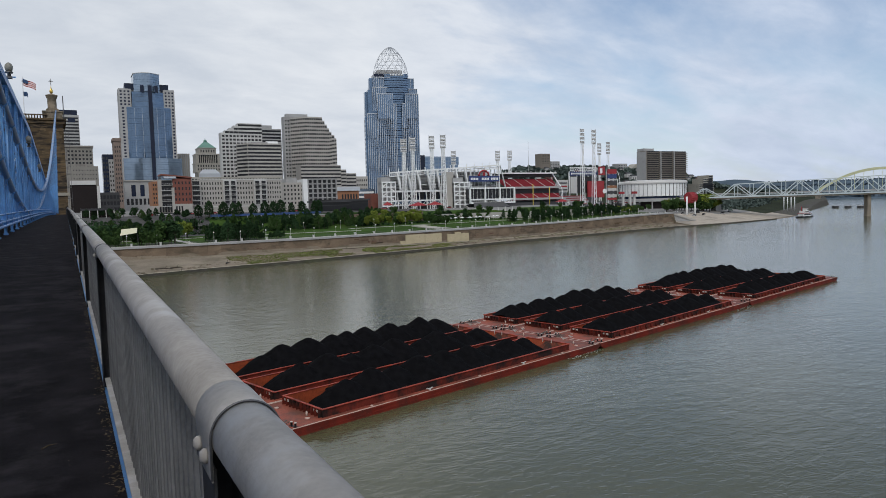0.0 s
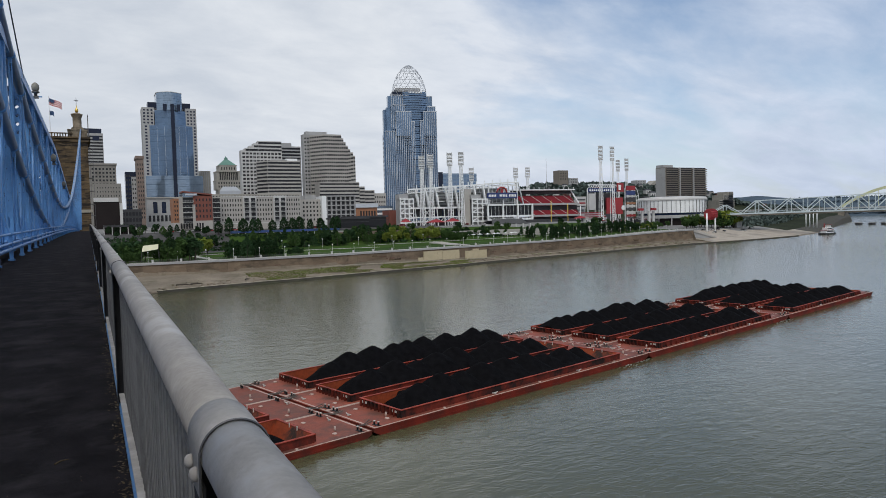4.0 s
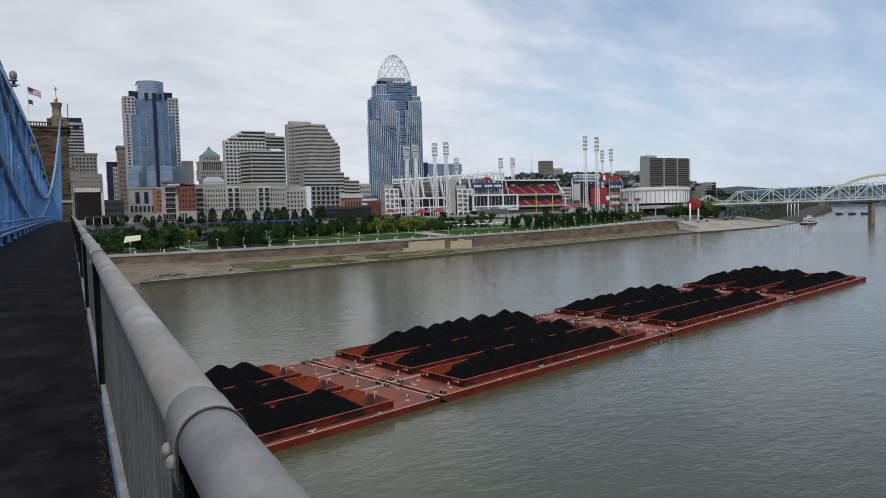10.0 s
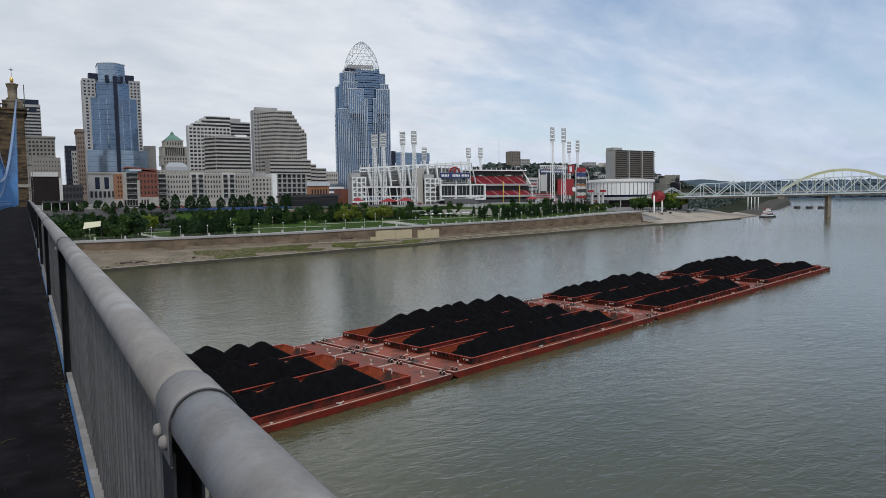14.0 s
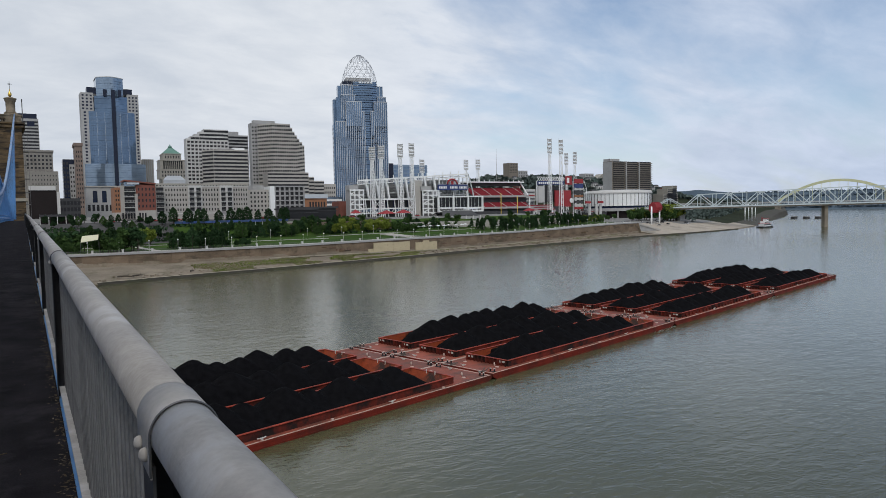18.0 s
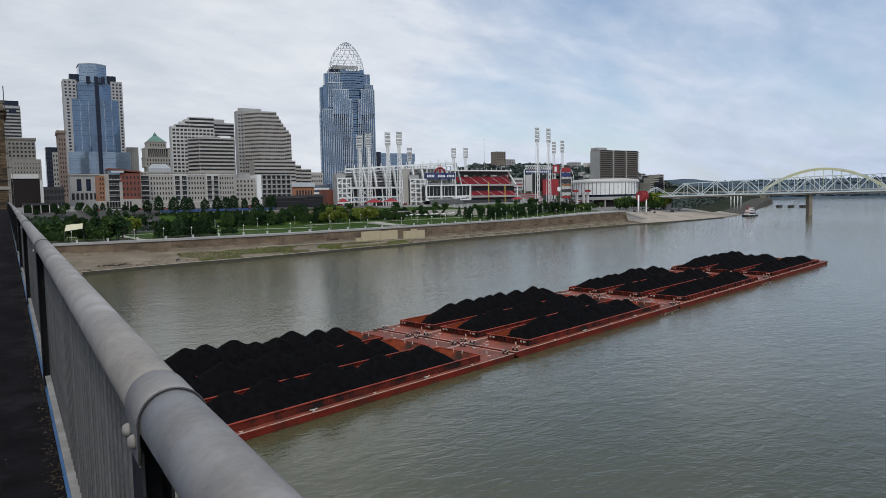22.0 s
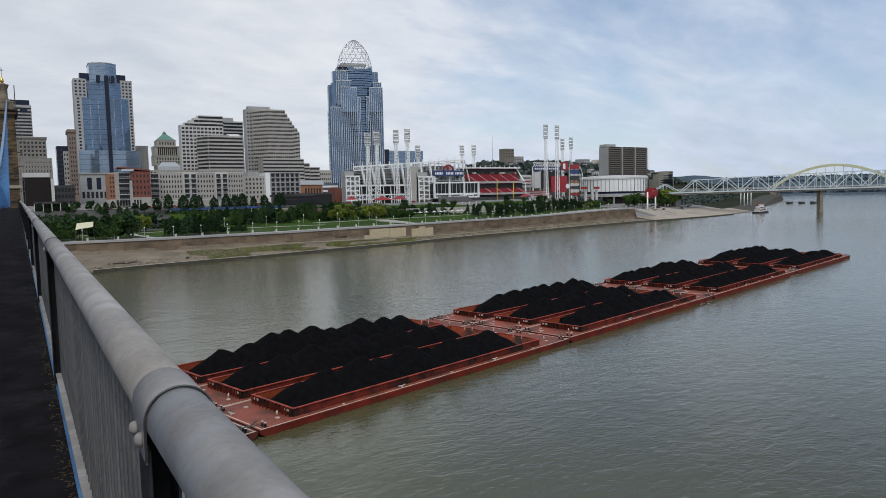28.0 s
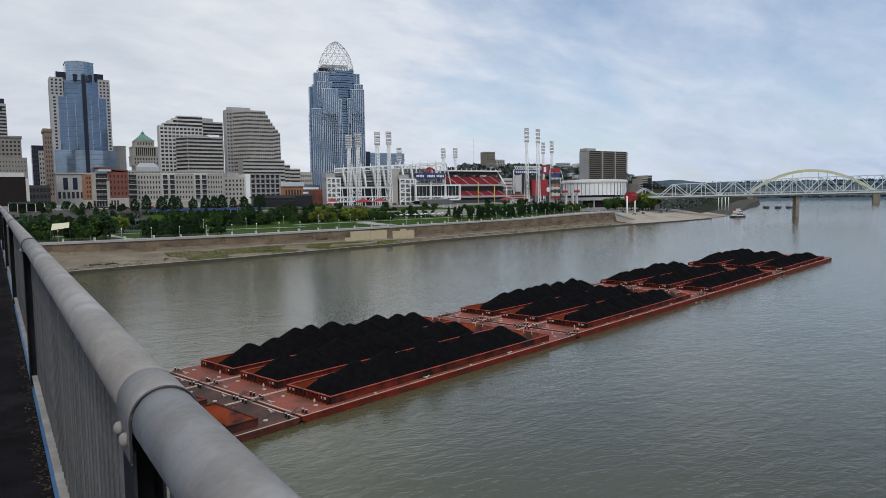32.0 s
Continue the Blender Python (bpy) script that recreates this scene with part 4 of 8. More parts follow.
def build_cables():
    for name, zf, first, r, label in (("lower_cable", cable_low, -2.52, 0.185, "thick wrapped lower suspension cable, painted blue-grey"),
                                      ("upper_cable", cable_high, -2.64, 0.19, "thick wrapped upper suspension cable, painted blue-grey")):
        for side in (0, 1):
            fx = (lambda y: cable_x(y, first)) if side == 0 else (lambda y: -15.2 - cable_x(y, first))
            c = thing("suspension_cable", (0, 0, 0), label, "bridge cable", "suspension cables")
            bm = bmesh.new()
            pts = [(fx(y), y, zf(y)) for y in list(range(-12, 60, 3)) + list(range(60, 238, 5)) + [238.5]]
            tube(bm, pts, r, 14)
            part("cable", bm, M["cable"] if side == 0 else M["blue"], c)
            for k in range(52):
                y = 24.3 - 4.55 * 6 + 4.55 * k + (0 if zf is cable_low else 2.27)
                if y > 232:
                    break
                bm = bmesh.new()
                tube(bm, [(fx(y), y - 0.11, zf(y - 0.11)), (fx(y), y + 0.11, zf(y + 0.11))], r + 0.035, 12)
                quad_box(bm, fx(y) - 0.06, fx(y) + 0.06, y - 0.09, y + 0.09, zf(y) - r - 0.22, zf(y) - r + 0.02)
                part("clamp", bm, M["blue"], c)
                low = DECK + 0.5 + crown(y)
                if zf(y) - low > 0.6:
                    bm = bmesh.new()
                    for s in (-0.05, 0.05):
                        tube(bm, [(fx(y) + s, y, zf(y) - r), (fx(y) * 0.6 + (-3.0 if side == 0 else -12.2) * 0.4 + s, y, low)], 0.028, 6)
                    part("hanger", bm, M["blue"], c)


def build_sway():
    """Overhead lateral bracing between the two trusses."""
    s = thing("overhead_bracing", (0, 0, 0), "dark blue overhead bracing between the trusses", "bracing")
    for k in range(0, 54, 2):
        y = 24.3 - 4.55 * 7 + 4.55 * k
        z = DECK + truss_high(y) + crown(y)
        bm = bmesh.new()
        beam(bm, (TRUSS_X - 0.3, y, z), (-11.9, y, z), 0.3, 0.45)
        beam(bm, (TRUSS_X - 0.3, y, z - 1.3), (-11.9, y, z - 1.3), 0.2, 0.2)
        for i in range(6):
            xa, xb = TRUSS_X - 0.3 - i * 1.43, TRUSS_X - 0.3 - (i + 1) * 1.43
            beam(bm, (xa, y, z - (1.3 if i % 2 else 0)), (xb, y, z - (0 if i % 2 else 1.3)), 0.1)
        part("strut", bm, M["blue_dark"], s)
        if k < 52:
            bm = bmesh.new()
            beam(bm, (TRUSS_X - 0.3, y, z), (-11.9, y + 9.1, z), 0.12)
            beam(bm, (-11.9, y, z), (TRUSS_X - 0.3, y + 9.1, z), 0.12)
            part("tie", bm, M["blue_dark"], s)


def build_stay():
    s = thing("stay_wire", (TRUSS_X, 42.6, DECK + 9.1 + crown(42.6)), "thin black stay wire down to the truss top", "wire")
    bm = bmesh.new()
    tube(bm, [(0, 0, -0.2), (0, -7.8, 2.3), (0, -60, 17.6)], 0.03, 6)
    part("wire", bm, M["black"], s)


build_stay()
M["globe"] = material("weathered_globe", (0.22, 0.21, 0.18), 0.5, 0, 0.25, 3.0, 0.1, 9)


def build_lamps():
    for y, drop in ((50.5, 0.0), (70.5, 2.7), (98, 3.6)):
        z = DECK + 9.15 + crown(y) - drop
        lamp = thing("globe_lamp", (TRUSS_X + 0.1 if not drop else TRUSS_X + 0.2, y, z), "grey ribbed globe lamp on the bridge truss", "lamp", "globe lamps on the truss")
        bm = bmesh.new()
        quad_box(bm, -0.16, 0.16, -0.16, 0.16, 0, 0.12)
        lathe(bm, [(0.1, 0.12), (0.1, 0.3), (0.22, 0.34), (0.22, 0.42)], 10)
        part("base", bm, M["band"], lamp)
        bm = bmesh.new()
        lathe(bm, [(0.13, 0.42), (0.20, 0.52), (0.225, 0.68), (0.20, 0.84), (0.11, 0.94), (0.04, 0.98)], 14)
        part("globe", bm, M["globe"], lamp)
        arm = bmesh.new()
        beam(arm, (0, 0, 0.1), (0.35, 0, 0.1), 0.07)
        part("arm", arm, M["blue"], lamp)


def build_tower():
    """Sandstone tower with a pointed arch over the road, a parapet and a capped turret at each end."""
    X0, X1, Y0, Y1, ZR = -24.5, 0.9, 238.0, 254.0, 53.0
    XM = (X0 + X1) / 2
    t = thing("bridge_tower", (0, 0, 0), "weathered brown sandstone suspension bridge tower with turrets", "bridge tower")
    bm = bmesh.new()
    aw, spring, crownz = 4.6, 38.0, 46.5
    for xa, xb in ((X0, XM - aw), (XM + aw, X1)):
        bm = bmesh.new()
        quad_box(bm, xa, xb, Y0, Y1, -4, spring)
        part("pier", bm, M["sandstone"], t)
    # arch head in steps of its curve
    n = 10
    for i in range(n):
        za, zb = spring + (crownz - spring) * i / n, spring + (crownz - spring) * (i + 1) / n
        k = aw * math.cos(math.pi / 2 * (i + 0.5) / n) ** 0.8
        for xa, xb in ((X0, XM - k), (XM + k, X1)):
            bm = bmesh.new()
            quad_box(bm, xa, xb, Y0, Y1, za, zb)
            part("arch_course", bm, M["sandstone"], t)
    bm = bmesh.new()
    quad_box(bm, X0, X1, Y0, Y1, crownz, ZR)
    part("upper_wall", bm, M["sandstone"], t)
    for z, h, d, mat in ((30.5, 0.9, 0.5, "lime"), (ZR - 1.0, 0.7, 0.5, "sandstone"), (ZR, 0.5, 0.8, "sandstone"), (23.6, 1.2, 0.6, "lime")):
        bm = bmesh.new()
        if z < spring:
            for xa, xb in ((X0 - d, XM - aw), (XM + aw, X1 + d)):
                quad_box(bm, xa, xb, Y0 - d, Y1 + d, z, z + h)
        else:
            quad_box(bm, X0 - d, X1 + d, Y0 - d, Y1 + d, z, z + h)
        part("string_course", bm, M[mat], t, "pale limestone band")
    bm = bmesh.new()
    quad_box(bm, X0 + 4, X1 - 4, Y0 - 0.4, Y0 + 0.2, ZR + 1.4, ZR + 1.7)
    for i in range(24):
        x = X0 + 4.4 + i * (X1 - X0 - 8.8) / 23
        quad_box(bm, x - 0.16, x + 0.16, Y0 - 0.3, Y0 + 0.1, ZR + 0.5, ZR + 1.4)
    part("parapet", bm, M["sandstone"], t)
    # coursed blocks on the visible faces
    rng = random.Random(8)
    bm = bmesh.new()
    quad_box(bm, -0.5, 0.5, -0.09, 0.10, -0.5, 0.5)
    blk = mesh_of("stone", bm, M["sandstone"])
    z = 24.5
    while z < ZR - 1.6:
        h = rng.uniform(0.75, 1.15)
        if abs(z - 30.5) < 1.1:
            z = 31.7
            continue
        x = XM + aw + 0.15 if z < spring else XM + aw * 0.9
        while x < X1 - 0.3:
            w = min(rng.uniform(1.4, 3.0), X1 - x)
            again("stone", blk, t, pose(x + w / 2, Y0 - 0.02, z + h / 2) @ Matrix.Diagonal((w - 0.07, rng.uniform(0.6, 1.8), h - 0.06, 1)))
            x += w
        z += h
    for x in (X1 - 2.6, X0 + 2.6):
        tur = thing("turret", (x, Y0 + 2.6, ZR + 0.5), "stone turret with a gilded ball and grey cross", "turret", "turrets of the bridge tower")
        bm = bmesh.new()
        quad_box(bm, -2.6, 2.6, -2.6, 2.6, 0, 1.9)
        quad_box(bm, -2.75, 2.75, -2.75, 2.75, 1.9, 2.3)
        quad_box(bm, -1.7, 1.7, -1.7, 1.7, 2.3, 2.9)
        part("plinth", bm, M["turret_stone"], tur)
        bm = bmesh.new()
        lathe(bm, [(1.45, 2.9), (1.45, 3.2), (1.2, 3.4), (1.22, 6.1), (1.45, 6.4), (1.5, 6.9), (1.65, 7.0), (1.65, 7.25), (1.0, 7.45), (0.35, 7.7)], 16)
        part("drum", bm, M["turret_stone"], tur)
        bm = bmesh.new()
        lathe(bm, [(0.2, 7.7), (0.42, 8.0), (0.52, 8.4), (0.42, 8.8), (0.18, 9.1), (0.06, 10.0)], 14)
        part("ball", bm, M["gold"], tur, "gilded ball")
        bm = bmesh.new()
        tube(bm, [(0, 0, 9.9), (0, 0, 12.2)], 0.06, 6)
        beam(bm, (-0.62, 0, 11.4), (0.62, 0, 11.4), 0.12)
        for i in range(4):
            a = i * math.pi / 2 + math.pi / 4
            beam(bm, (0, 0, 11.4), (0.4 * math.cos(a), 0, 11.4 + 0.4 * math.sin(a)), 0.06)
        part("cross", bm, M["band"], tur, "weathered grey cross")
    # scaffold brackets on the side
    bm = bmesh.new()
    beam(bm, (X1 + 0.3, Y0 + 1, 52), (X1 + 0.3, Y0 + 1, 60.5), 0.25)
    for z in (26, 29.5, 33, 37, 41, 45, 49):
        quad_box(bm, X1, X1 + 1.3, Y0 + 0.5, Y0 + 3, z, z + 0.18)
        beam(bm, (X1 + 1.25, Y0 + 0.6, z), (X1 + 1.25, Y0 + 0.6, z + 1.1), 0.08)
    for x in (X1 + 0.4, X1 + 1.25):
        beam(bm, (x, Y0 + 0.6, 22), (x, Y0 + 0.6, 50), 0.09)
    s = solid("scaffold", bm, M["band"], "grey access platforms up the tower side", "scaffold")
    # flags above the roof
    for fx, fz, h in ((-9.0, ZR, 12.9),):
        fl = thing("flagpole", (fx, Y0 + 3, fz), "white pole with a striped flag and a small flag", "flagpole")
        bm = bmesh.new()
        tube(bm, [(0, 0, 0), (0, 0, h)], 0.09, 6)
        part("pole", bm, M["white"], fl)
        for top, w, hh, cols in ((h - 0.5, 3.4, 1.9, True), (h - 4.2, 1.2, 1.3, False)):
            for i in range(7 if cols else 1):
                bm = bmesh.new()
                rows = []
                for j in range(9):
                    u = j / 8
                    zz = -0.42 * u * w - 0.1 * math.sin(u * 7)
                    rows.append((u * w, 0.25 * math.sin(u * 6), zz))
                za, zb = (top - hh * i / 7, top - hh * (i + 1) / 7) if cols else (top, top - hh)
                for a, b in zip(rows, rows[1:]):
                    v = [bm.verts.new((p[0], p[1] + e, p[2] + q)) for p in (a, b) for q in (za, zb) for e in (-0.02, 0.02)]
                    for f in ((0, 4, 6, 2), (1, 3, 7, 5), (0, 1, 5, 4), (2, 6, 7, 3)):
                        bm.faces.new([v[q] for q in f])
                part("stripe" if cols else "pennant", bm, M["flag_red"] if cols and i % 2 == 0 else M["white"] if cols else M["blue_dark"], fl)
            if cols:
                bm = bmesh.new()
                for k in range(4):
                    beam(bm, (0.02 + 0.36 * k, 0, top - 0.52 - 0.17 * k), (0.38 + 0.36 * k, 0.1, top - 0.69 - 0.17 * k), 0.12, 1.0)
                part("canton", bm, M["blue_dark"], fl)


M["flag_red"] = material("faded_red_cloth", (0.42, 0.05, 0.05), 0.8, 0, 0.1, 1.0)
build_railing()
build_truss(TRUSS_X - 0.3, "bridge_truss", "tall blue riveted steel truss with laced posts beside the footway", True)
build_truss(-12.2, "bridge_truss", "tall blue riveted steel truss with laced posts across the road", False)
build_cables()
build_sway()
build_lamps()
build_tower()

BRIDGE_PARTS = ("bridge_truss", "suspension_cable", "overhead_bracing", "stay_wire", "globe_lamp", "bridge_tower", "turret", "scaffold", "flagpole", "road")
for ob in [o for o in scene.collection.objects if o.parent is None and o.name.split(".")[0] in BRIDGE_PARTS]:
    ob.matrix_basis = pose(0, 0, 0, 0, 0, RAIL_TURN) @ ob.matrix_basis          # the bridge runs a little west of the axis

# ---- the city behind the park ----
M["conc_white"] = material("pale_precast", (0.52, 0.515, 0.505), 0.8, 0, 0.1, 0.05, 0, 10)
M["conc_grey"] = material("grey_concrete", (0.355, 0.355, 0.355), 0.85, 0, 0.14, 0.05, 0, 10, stain=(0.27, 0.265, 0.26), stain_at=0.62, stain_scale=0.04)
M["conc_tan"] = material("tan_masonry", (0.40, 0.382, 0.355), 0.85, 0, 0.12, 0.06, 0, 10)
M["stone_old"] = material("old_city_stone", (0.33, 0.315, 0.28), 0.85, 0, 0.16, 0.06, 0, 10, stain=(0.22, 0.21, 0.19), stain_at=0.6, stain_scale=0.06)
M["stone_dark"] = material("dark_city_stone", (0.235, 0.222, 0.20), 0.85, 0, 0.16, 0.06, 0, 10, stain=(0.16, 0.15, 0.135), stain_at=0.6, stain_scale=0.06)
M["brown"] = material("brown_brick", (0.20, 0.15, 0.125), 0.85, 0, 0.14, 0.08, 0, 10)
M["brick"] = material("red_brick", (0.20, 0.070, 0.052), 0.85, 0, 0.16, 0.12, 0, 14)
M["brick_orange"] = material("orange_brick", (0.30, 0.14, 0.075), 0.85, 0, 0.14, 0.12, 0, 14)
M["gl_blue"] = glass("blue_curtain_glass", (0.115, 0.185, 0.29), metal=0.5)
M["gl_pale"] = glass("pale_curtain_glass", (0.21, 0.28, 0.37), 0.12, metal=0.5)
M["gl_navy"] = glass("navy_glass", (0.008, 0.014, 0.036), 0.15, spec=0.22)
M["gl_dark"] = glass("dark_window_glass", (0.011, 0.012, 0.015), 0.3, spec=0.3)
M["mullion"] = material("pale_mullion", (0.55, 0.58, 0.62), 0.4, 0.3, 0.06, 0.1)
M["dark_wall"] = material("dark_brown_cladding", (0.016, 0.012, 0.012), 0.7, 0, 0.2, 0.1, spec=0.2)
M["tiara"] = material("silver_steel_tube", (0.46, 0.48, 0.51), 0.4, 0.3, 0.06, 0.1)
M["copper"] = material("green_copper", (0.115, 0.235, 0.19), 0.7, 0, 0.2, 0.1, 0, 8)
M["roof_dark"] = material("dark_roofing", (0.05, 0.05, 0.055), 0.8, 0, 0.2, 0.1)
M["red_paint"] = material("red_paint", (0.30, 0.026, 0.032), 0.6, 0, 0.14, 0.1)
M["yellow_paint"] = material("yellow_paint", (0.58, 0.42, 0.06), 0.5, 0, 0.1, 0.1)
M["sign_blue"] = material("navy_sign", (0.03, 0.05, 0.16), 0.5, 0, 0.1, 0.1)


def body(t, x0, x1, y0, y1, z0, z1, mat, name="wall", label=""):
    bm = bmesh.new()
    quad_box(bm, x0, x1, y0, y1, z0, z1)
    return part(name, bm, M[mat], t, label)


def panes(t, x0, x1, y, z0, z1, nx, nz, fw, fh, mat, name="window", side="front", deep=0.5):
    """nx by nz windows on one face, each an object on one shared mesh; fw, fh: share of the bay that is glass."""
    w, h = (x1 - x0) / nx, (z1 - z0) / nz
    bm = bmesh.new()
    if side == "front":
        quad_box(bm, -w * fw / 2, w * fw / 2, -0.06, deep, -h * fh / 2, h * fh / 2)
    else:
        quad_box(bm, -0.06, deep, -w * fw / 2, w * fw / 2, -h * fh / 2, h * fh / 2)
    me = mesh_of(name, bm, M[mat])
    for j in range(nz):
        for i in range(nx):
            a, z = x0 + (i + 0.5) * w, z0 + (j + 0.5) * h
            again(name, me, t, pose(a, y, z) if side == "front" else pose(y, a, z))


def storeys(t, x0, x1, y0, y1, z0, z1, n, frac, mat):
    """One ribbon of glass a storey, round the front and the west side."""
    h = (z1 - z0) / n
    bm = bmesh.new()
    quad_box(bm, x0 - 0.08, x1 - 0.5, y0 - 0.08, y0 + 0.3, 0, h * frac)
    quad_box(bm, x0 - 0.08, x0 + 0.3, y0 + 0.31, y1 - 0.5, 0, h * frac)
    me = mesh_of("ribbon_window", bm, M[mat])
    for j in range(n):
        again("ribbon_window", me, t, pose(0, 0, z0 + h * (j + 0.5 - frac / 2)))


def fins(t, x0, x1, y, z0, z1, n, w, d, mat, name="mullion"):
    bm = bmesh.new()
    quad_box(bm, -w / 2, w / 2, -d, 0.1, z0, z1)
    me = mesh_of(name, bm, M[mat])
    for i in range(n):
        again(name, me, t, pose(x0 + (x1 - x0) * i / (n - 1), y, 0))


def build_west_blocks():
    t = thing("office_tower", (0, 0, 0), "grey office tower with dark ribbon windows behind the bridge tower", "office tower")
    body(t, -10, 12.0, 900, 935, 24, 135.3, "conc_grey")
    body(t, -10, 10.6, 901, 934, 135.3, 140.8, "gl_navy", "crown")
    storeys(t, -10, 12.0, 900, 935, 60, 133.4, 20, 0.5, "gl_dark")
    body(t, 1.0, 8.0, 899.4, 899.9, 127.0, 132.0, "gl_navy", "sign_panel")
    t = thing("office_block", (0, 0, 0), "grey stone office block with rows of windows and a cornice", "office block")
    body(t, -12, 20.4, 760, 790, 24, 87.3, "stone_dark")
    body(t, -13, 21.2, 759, 791, 87.3, 88.9, "stone_dark", "cornice")
    panes(t, -2, 20.0, 760, 55.3, 85.2, 7, 8, 0.55, 0.5, "gl_dark")
    t = thing("office_block", (0, 0, 0), "plain tan masonry block with small windows", "office block")
    body(t, -10, 20.8, 650, 675, 24, 62.8, "stone_dark")
    panes(t, 1.5, 20.2, 650, 50.6, 61.0, 9, 3, 0.3, 0.35, "gl_dark")
    t = thing("low_building", (0, 0, 0), "low dark building with a white roof band and white end wall", "building")
    body(t, -0.8, 15.0, 520, 550, 22, 43.6, "dark_wall")
    body(t, -0.6, 14.6, 519.4, 550.4, 43.0, 45.8, "conc_white", "roof_band")
    body(t, 15.1, 16.9, 519.2, 545, 22, 42.0, "conc_white", "end_wall")
    t = thing("office_tower", (0, 0, 0), "dark narrow glass office tower", "office tower")
    body(t, 27.0, 37.5, 720, 740, 24, 77.8, "gl_navy")
    body(t, 32.0, 38.2, 715, 719.5, 24, 72.9, "conc_grey", "annexe")
    panes(t, 32.0, 38.2, 715, 34, 71.9, 3, 9, 0.5, 0.45, "gl_dark")
    panes(t, 27.0, 31.8, 720, 34, 76.2, 2, 10, 0.6, 0.5, "gl_dark")
    t = thing("office_tower", (0, 0, 0), "slim brown brick tower with a flat cornice", "office tower")
    body(t, 36.2, 42.2, 700, 726, 24, 88.6, "brown")
    body(t, 35.4, 42.7, 699, 727, 88.6, 91.2, "brown", "cornice")
    panes(t, 36.4, 42.0, 700, 32, 85.2, 3, 13, 0.45, 0.5, "gl_dark")
    # low street front left of the glass tower
    t = thing("low_building", (0, 0, 0), "low glass-fronted street building", "building")
    body(t, 17.6, 31.0, 560, 580, 22, 38.6, "roof_dark")
    panes(t, 17.6, 31.0, 560, 24, 37.4, 6, 3, 0.75, 0.6, "gl_dark")


def build_glass_tower():
    """Bowed blue glass tower between pale stone corner piers."""
    Y = 800
    t = thing("glass_tower", (0, 0, 0), "blue glass office tower with pale stone corners and a round crown", "office tower")
    xl, xa, xb, xr = 48.8, 55.8, 99.4, 103.8
    zc = 152.6
    body(t, xl, xa + 5, Y + 2, Y + 24, 24, zc, "conc_grey", "corner_pier")
    body(t, 92.6, xr, Y + 2, Y + 24, 24, 153.0, "conc_grey", "corner_pier")
    for pa, pb, ra, rb in ((49.2, 60.4, 49.2, 55.6), (93.4, 103.4, 99.8, 103.4)):
        panes(t, pa, pb, Y + 2, 134.5, 151.5, 3, 5, 0.5, 0.5, "gl_navy")
        panes(t, ra, rb, Y + 2, 80, 134.0, 1, 16, 0.34 if rb - ra > 5 else 0.55, 0.52, "gl_navy")

    def bowed(xs, xe, z0, z1, bulge, mat, name, back=20.0):
        bm = bmesh.new()
        n = 16
        front = [(xs + (xe - xs) * i / n, Y + 2 - bulge * math.sin(math.pi * i / n)) for i in range(n + 1)]
        prism(bm, front + [(xe, Y + back), (xs, Y + back)], z0, z1)
        return part(name, bm, M[mat], t)

    x1, x2 = 55.8, 99.4
    bowed(x1, x2, 24, 133.5, 6, "gl_blue", "glass_shaft")
    bowed(61.5, 92.7, 133.5, 149.7, 6, "gl_blue", "glass_shaft")
    bowed(63.8, 89.3, 149.7, 168.5, 8, "gl_pale", "round_crown", 26)
    bowed(63.4, 89.7, 168.5, 169.1, 8.4, "conc_white", "crown_rim", 26.4)
    body(t, 55.2, 64.7, Y + 8, Y + 22, zc, 159.2, "gl_navy", "shoulder")
    body(t, 88.2, 98.7, Y + 8, Y + 22, 152.8, 159.4, "gl_navy", "shoulder")
    body(t, 69.4, 72.6, Y - 6.4, Y - 4, 148.7, 155.7, "gl_navy", "crown_window")
    body(t, 83.4, 86.6, Y - 6.4, Y - 4, 148.7, 155.7, "gl_navy", "crown_window")
    # dark centre strip, stepped with the crown
    body(t, 76.9, 80.6, Y - 7.2, Y - 3, 24, 155.7, "gl_navy", "centre_strip")
    # wider glass base
    bowed(50.0, 108.1, 24, 79.6, 6.4, "gl_pale", "glass_base", 22)
    # floor lines and mullions on the bow
    for k in range(44):
        z = 55 + k * 2.55
        if z > 167.1:
            break
        zz = 79.6
        lo, hi, bl = (50.0, 108.1, 6.4) if z < zz else (x1, x2, 6) if z < 133.5 else (61.5, 92.7, 6) if z < 149.7 else (63.8, 89.3, 8)
        bm = bmesh.new()
        n = 12
        pts = [(lo + (hi - lo) * i / n, Y + 1.9 - bl * math.sin(math.pi * i / n)) for i in range(n + 1)]
        tube(bm, [(p[0], p[1], z) for p in pts], 0.12, 4)
        part("floor_line", bm, M["gl_pale"] if k % 2 else M["gl_blue"], t)
    for i in range(1, 24):
        u = i / 24
        x = x1 + (x2 - x1) * u
        bm = bmesh.new()
        y = Y + 1.9 - 6 * math.sin(math.pi * u)
        quad_box(bm, x - 0.09, x + 0.09, y - 0.1, y + 0.3, 79.8, 132.3)
        part("mullion", bm, M["mullion"] if i % 4 == 0 else M["gl_blue"], t)
    # podium
    t = thing("podium_building", (0, 0, 0), "pale stone podium with tall dark windows", "building")
    body(t, 47.7, 80.7, 770, 790, 22, 54.3, "conc_grey")
    body(t, 47.1, 81.2, 769, 791, 54.3, 55.5, "conc_tan", "cornice")
    panes(t, 51.7, 76.6, 770, 38.6, 50.9, 3, 1, 0.5, 0.95, "gl_navy")
    panes(t, 48.2, 79.7, 770, 29.5, 37.4, 8, 1, 0.6, 0.8, "gl_dark")
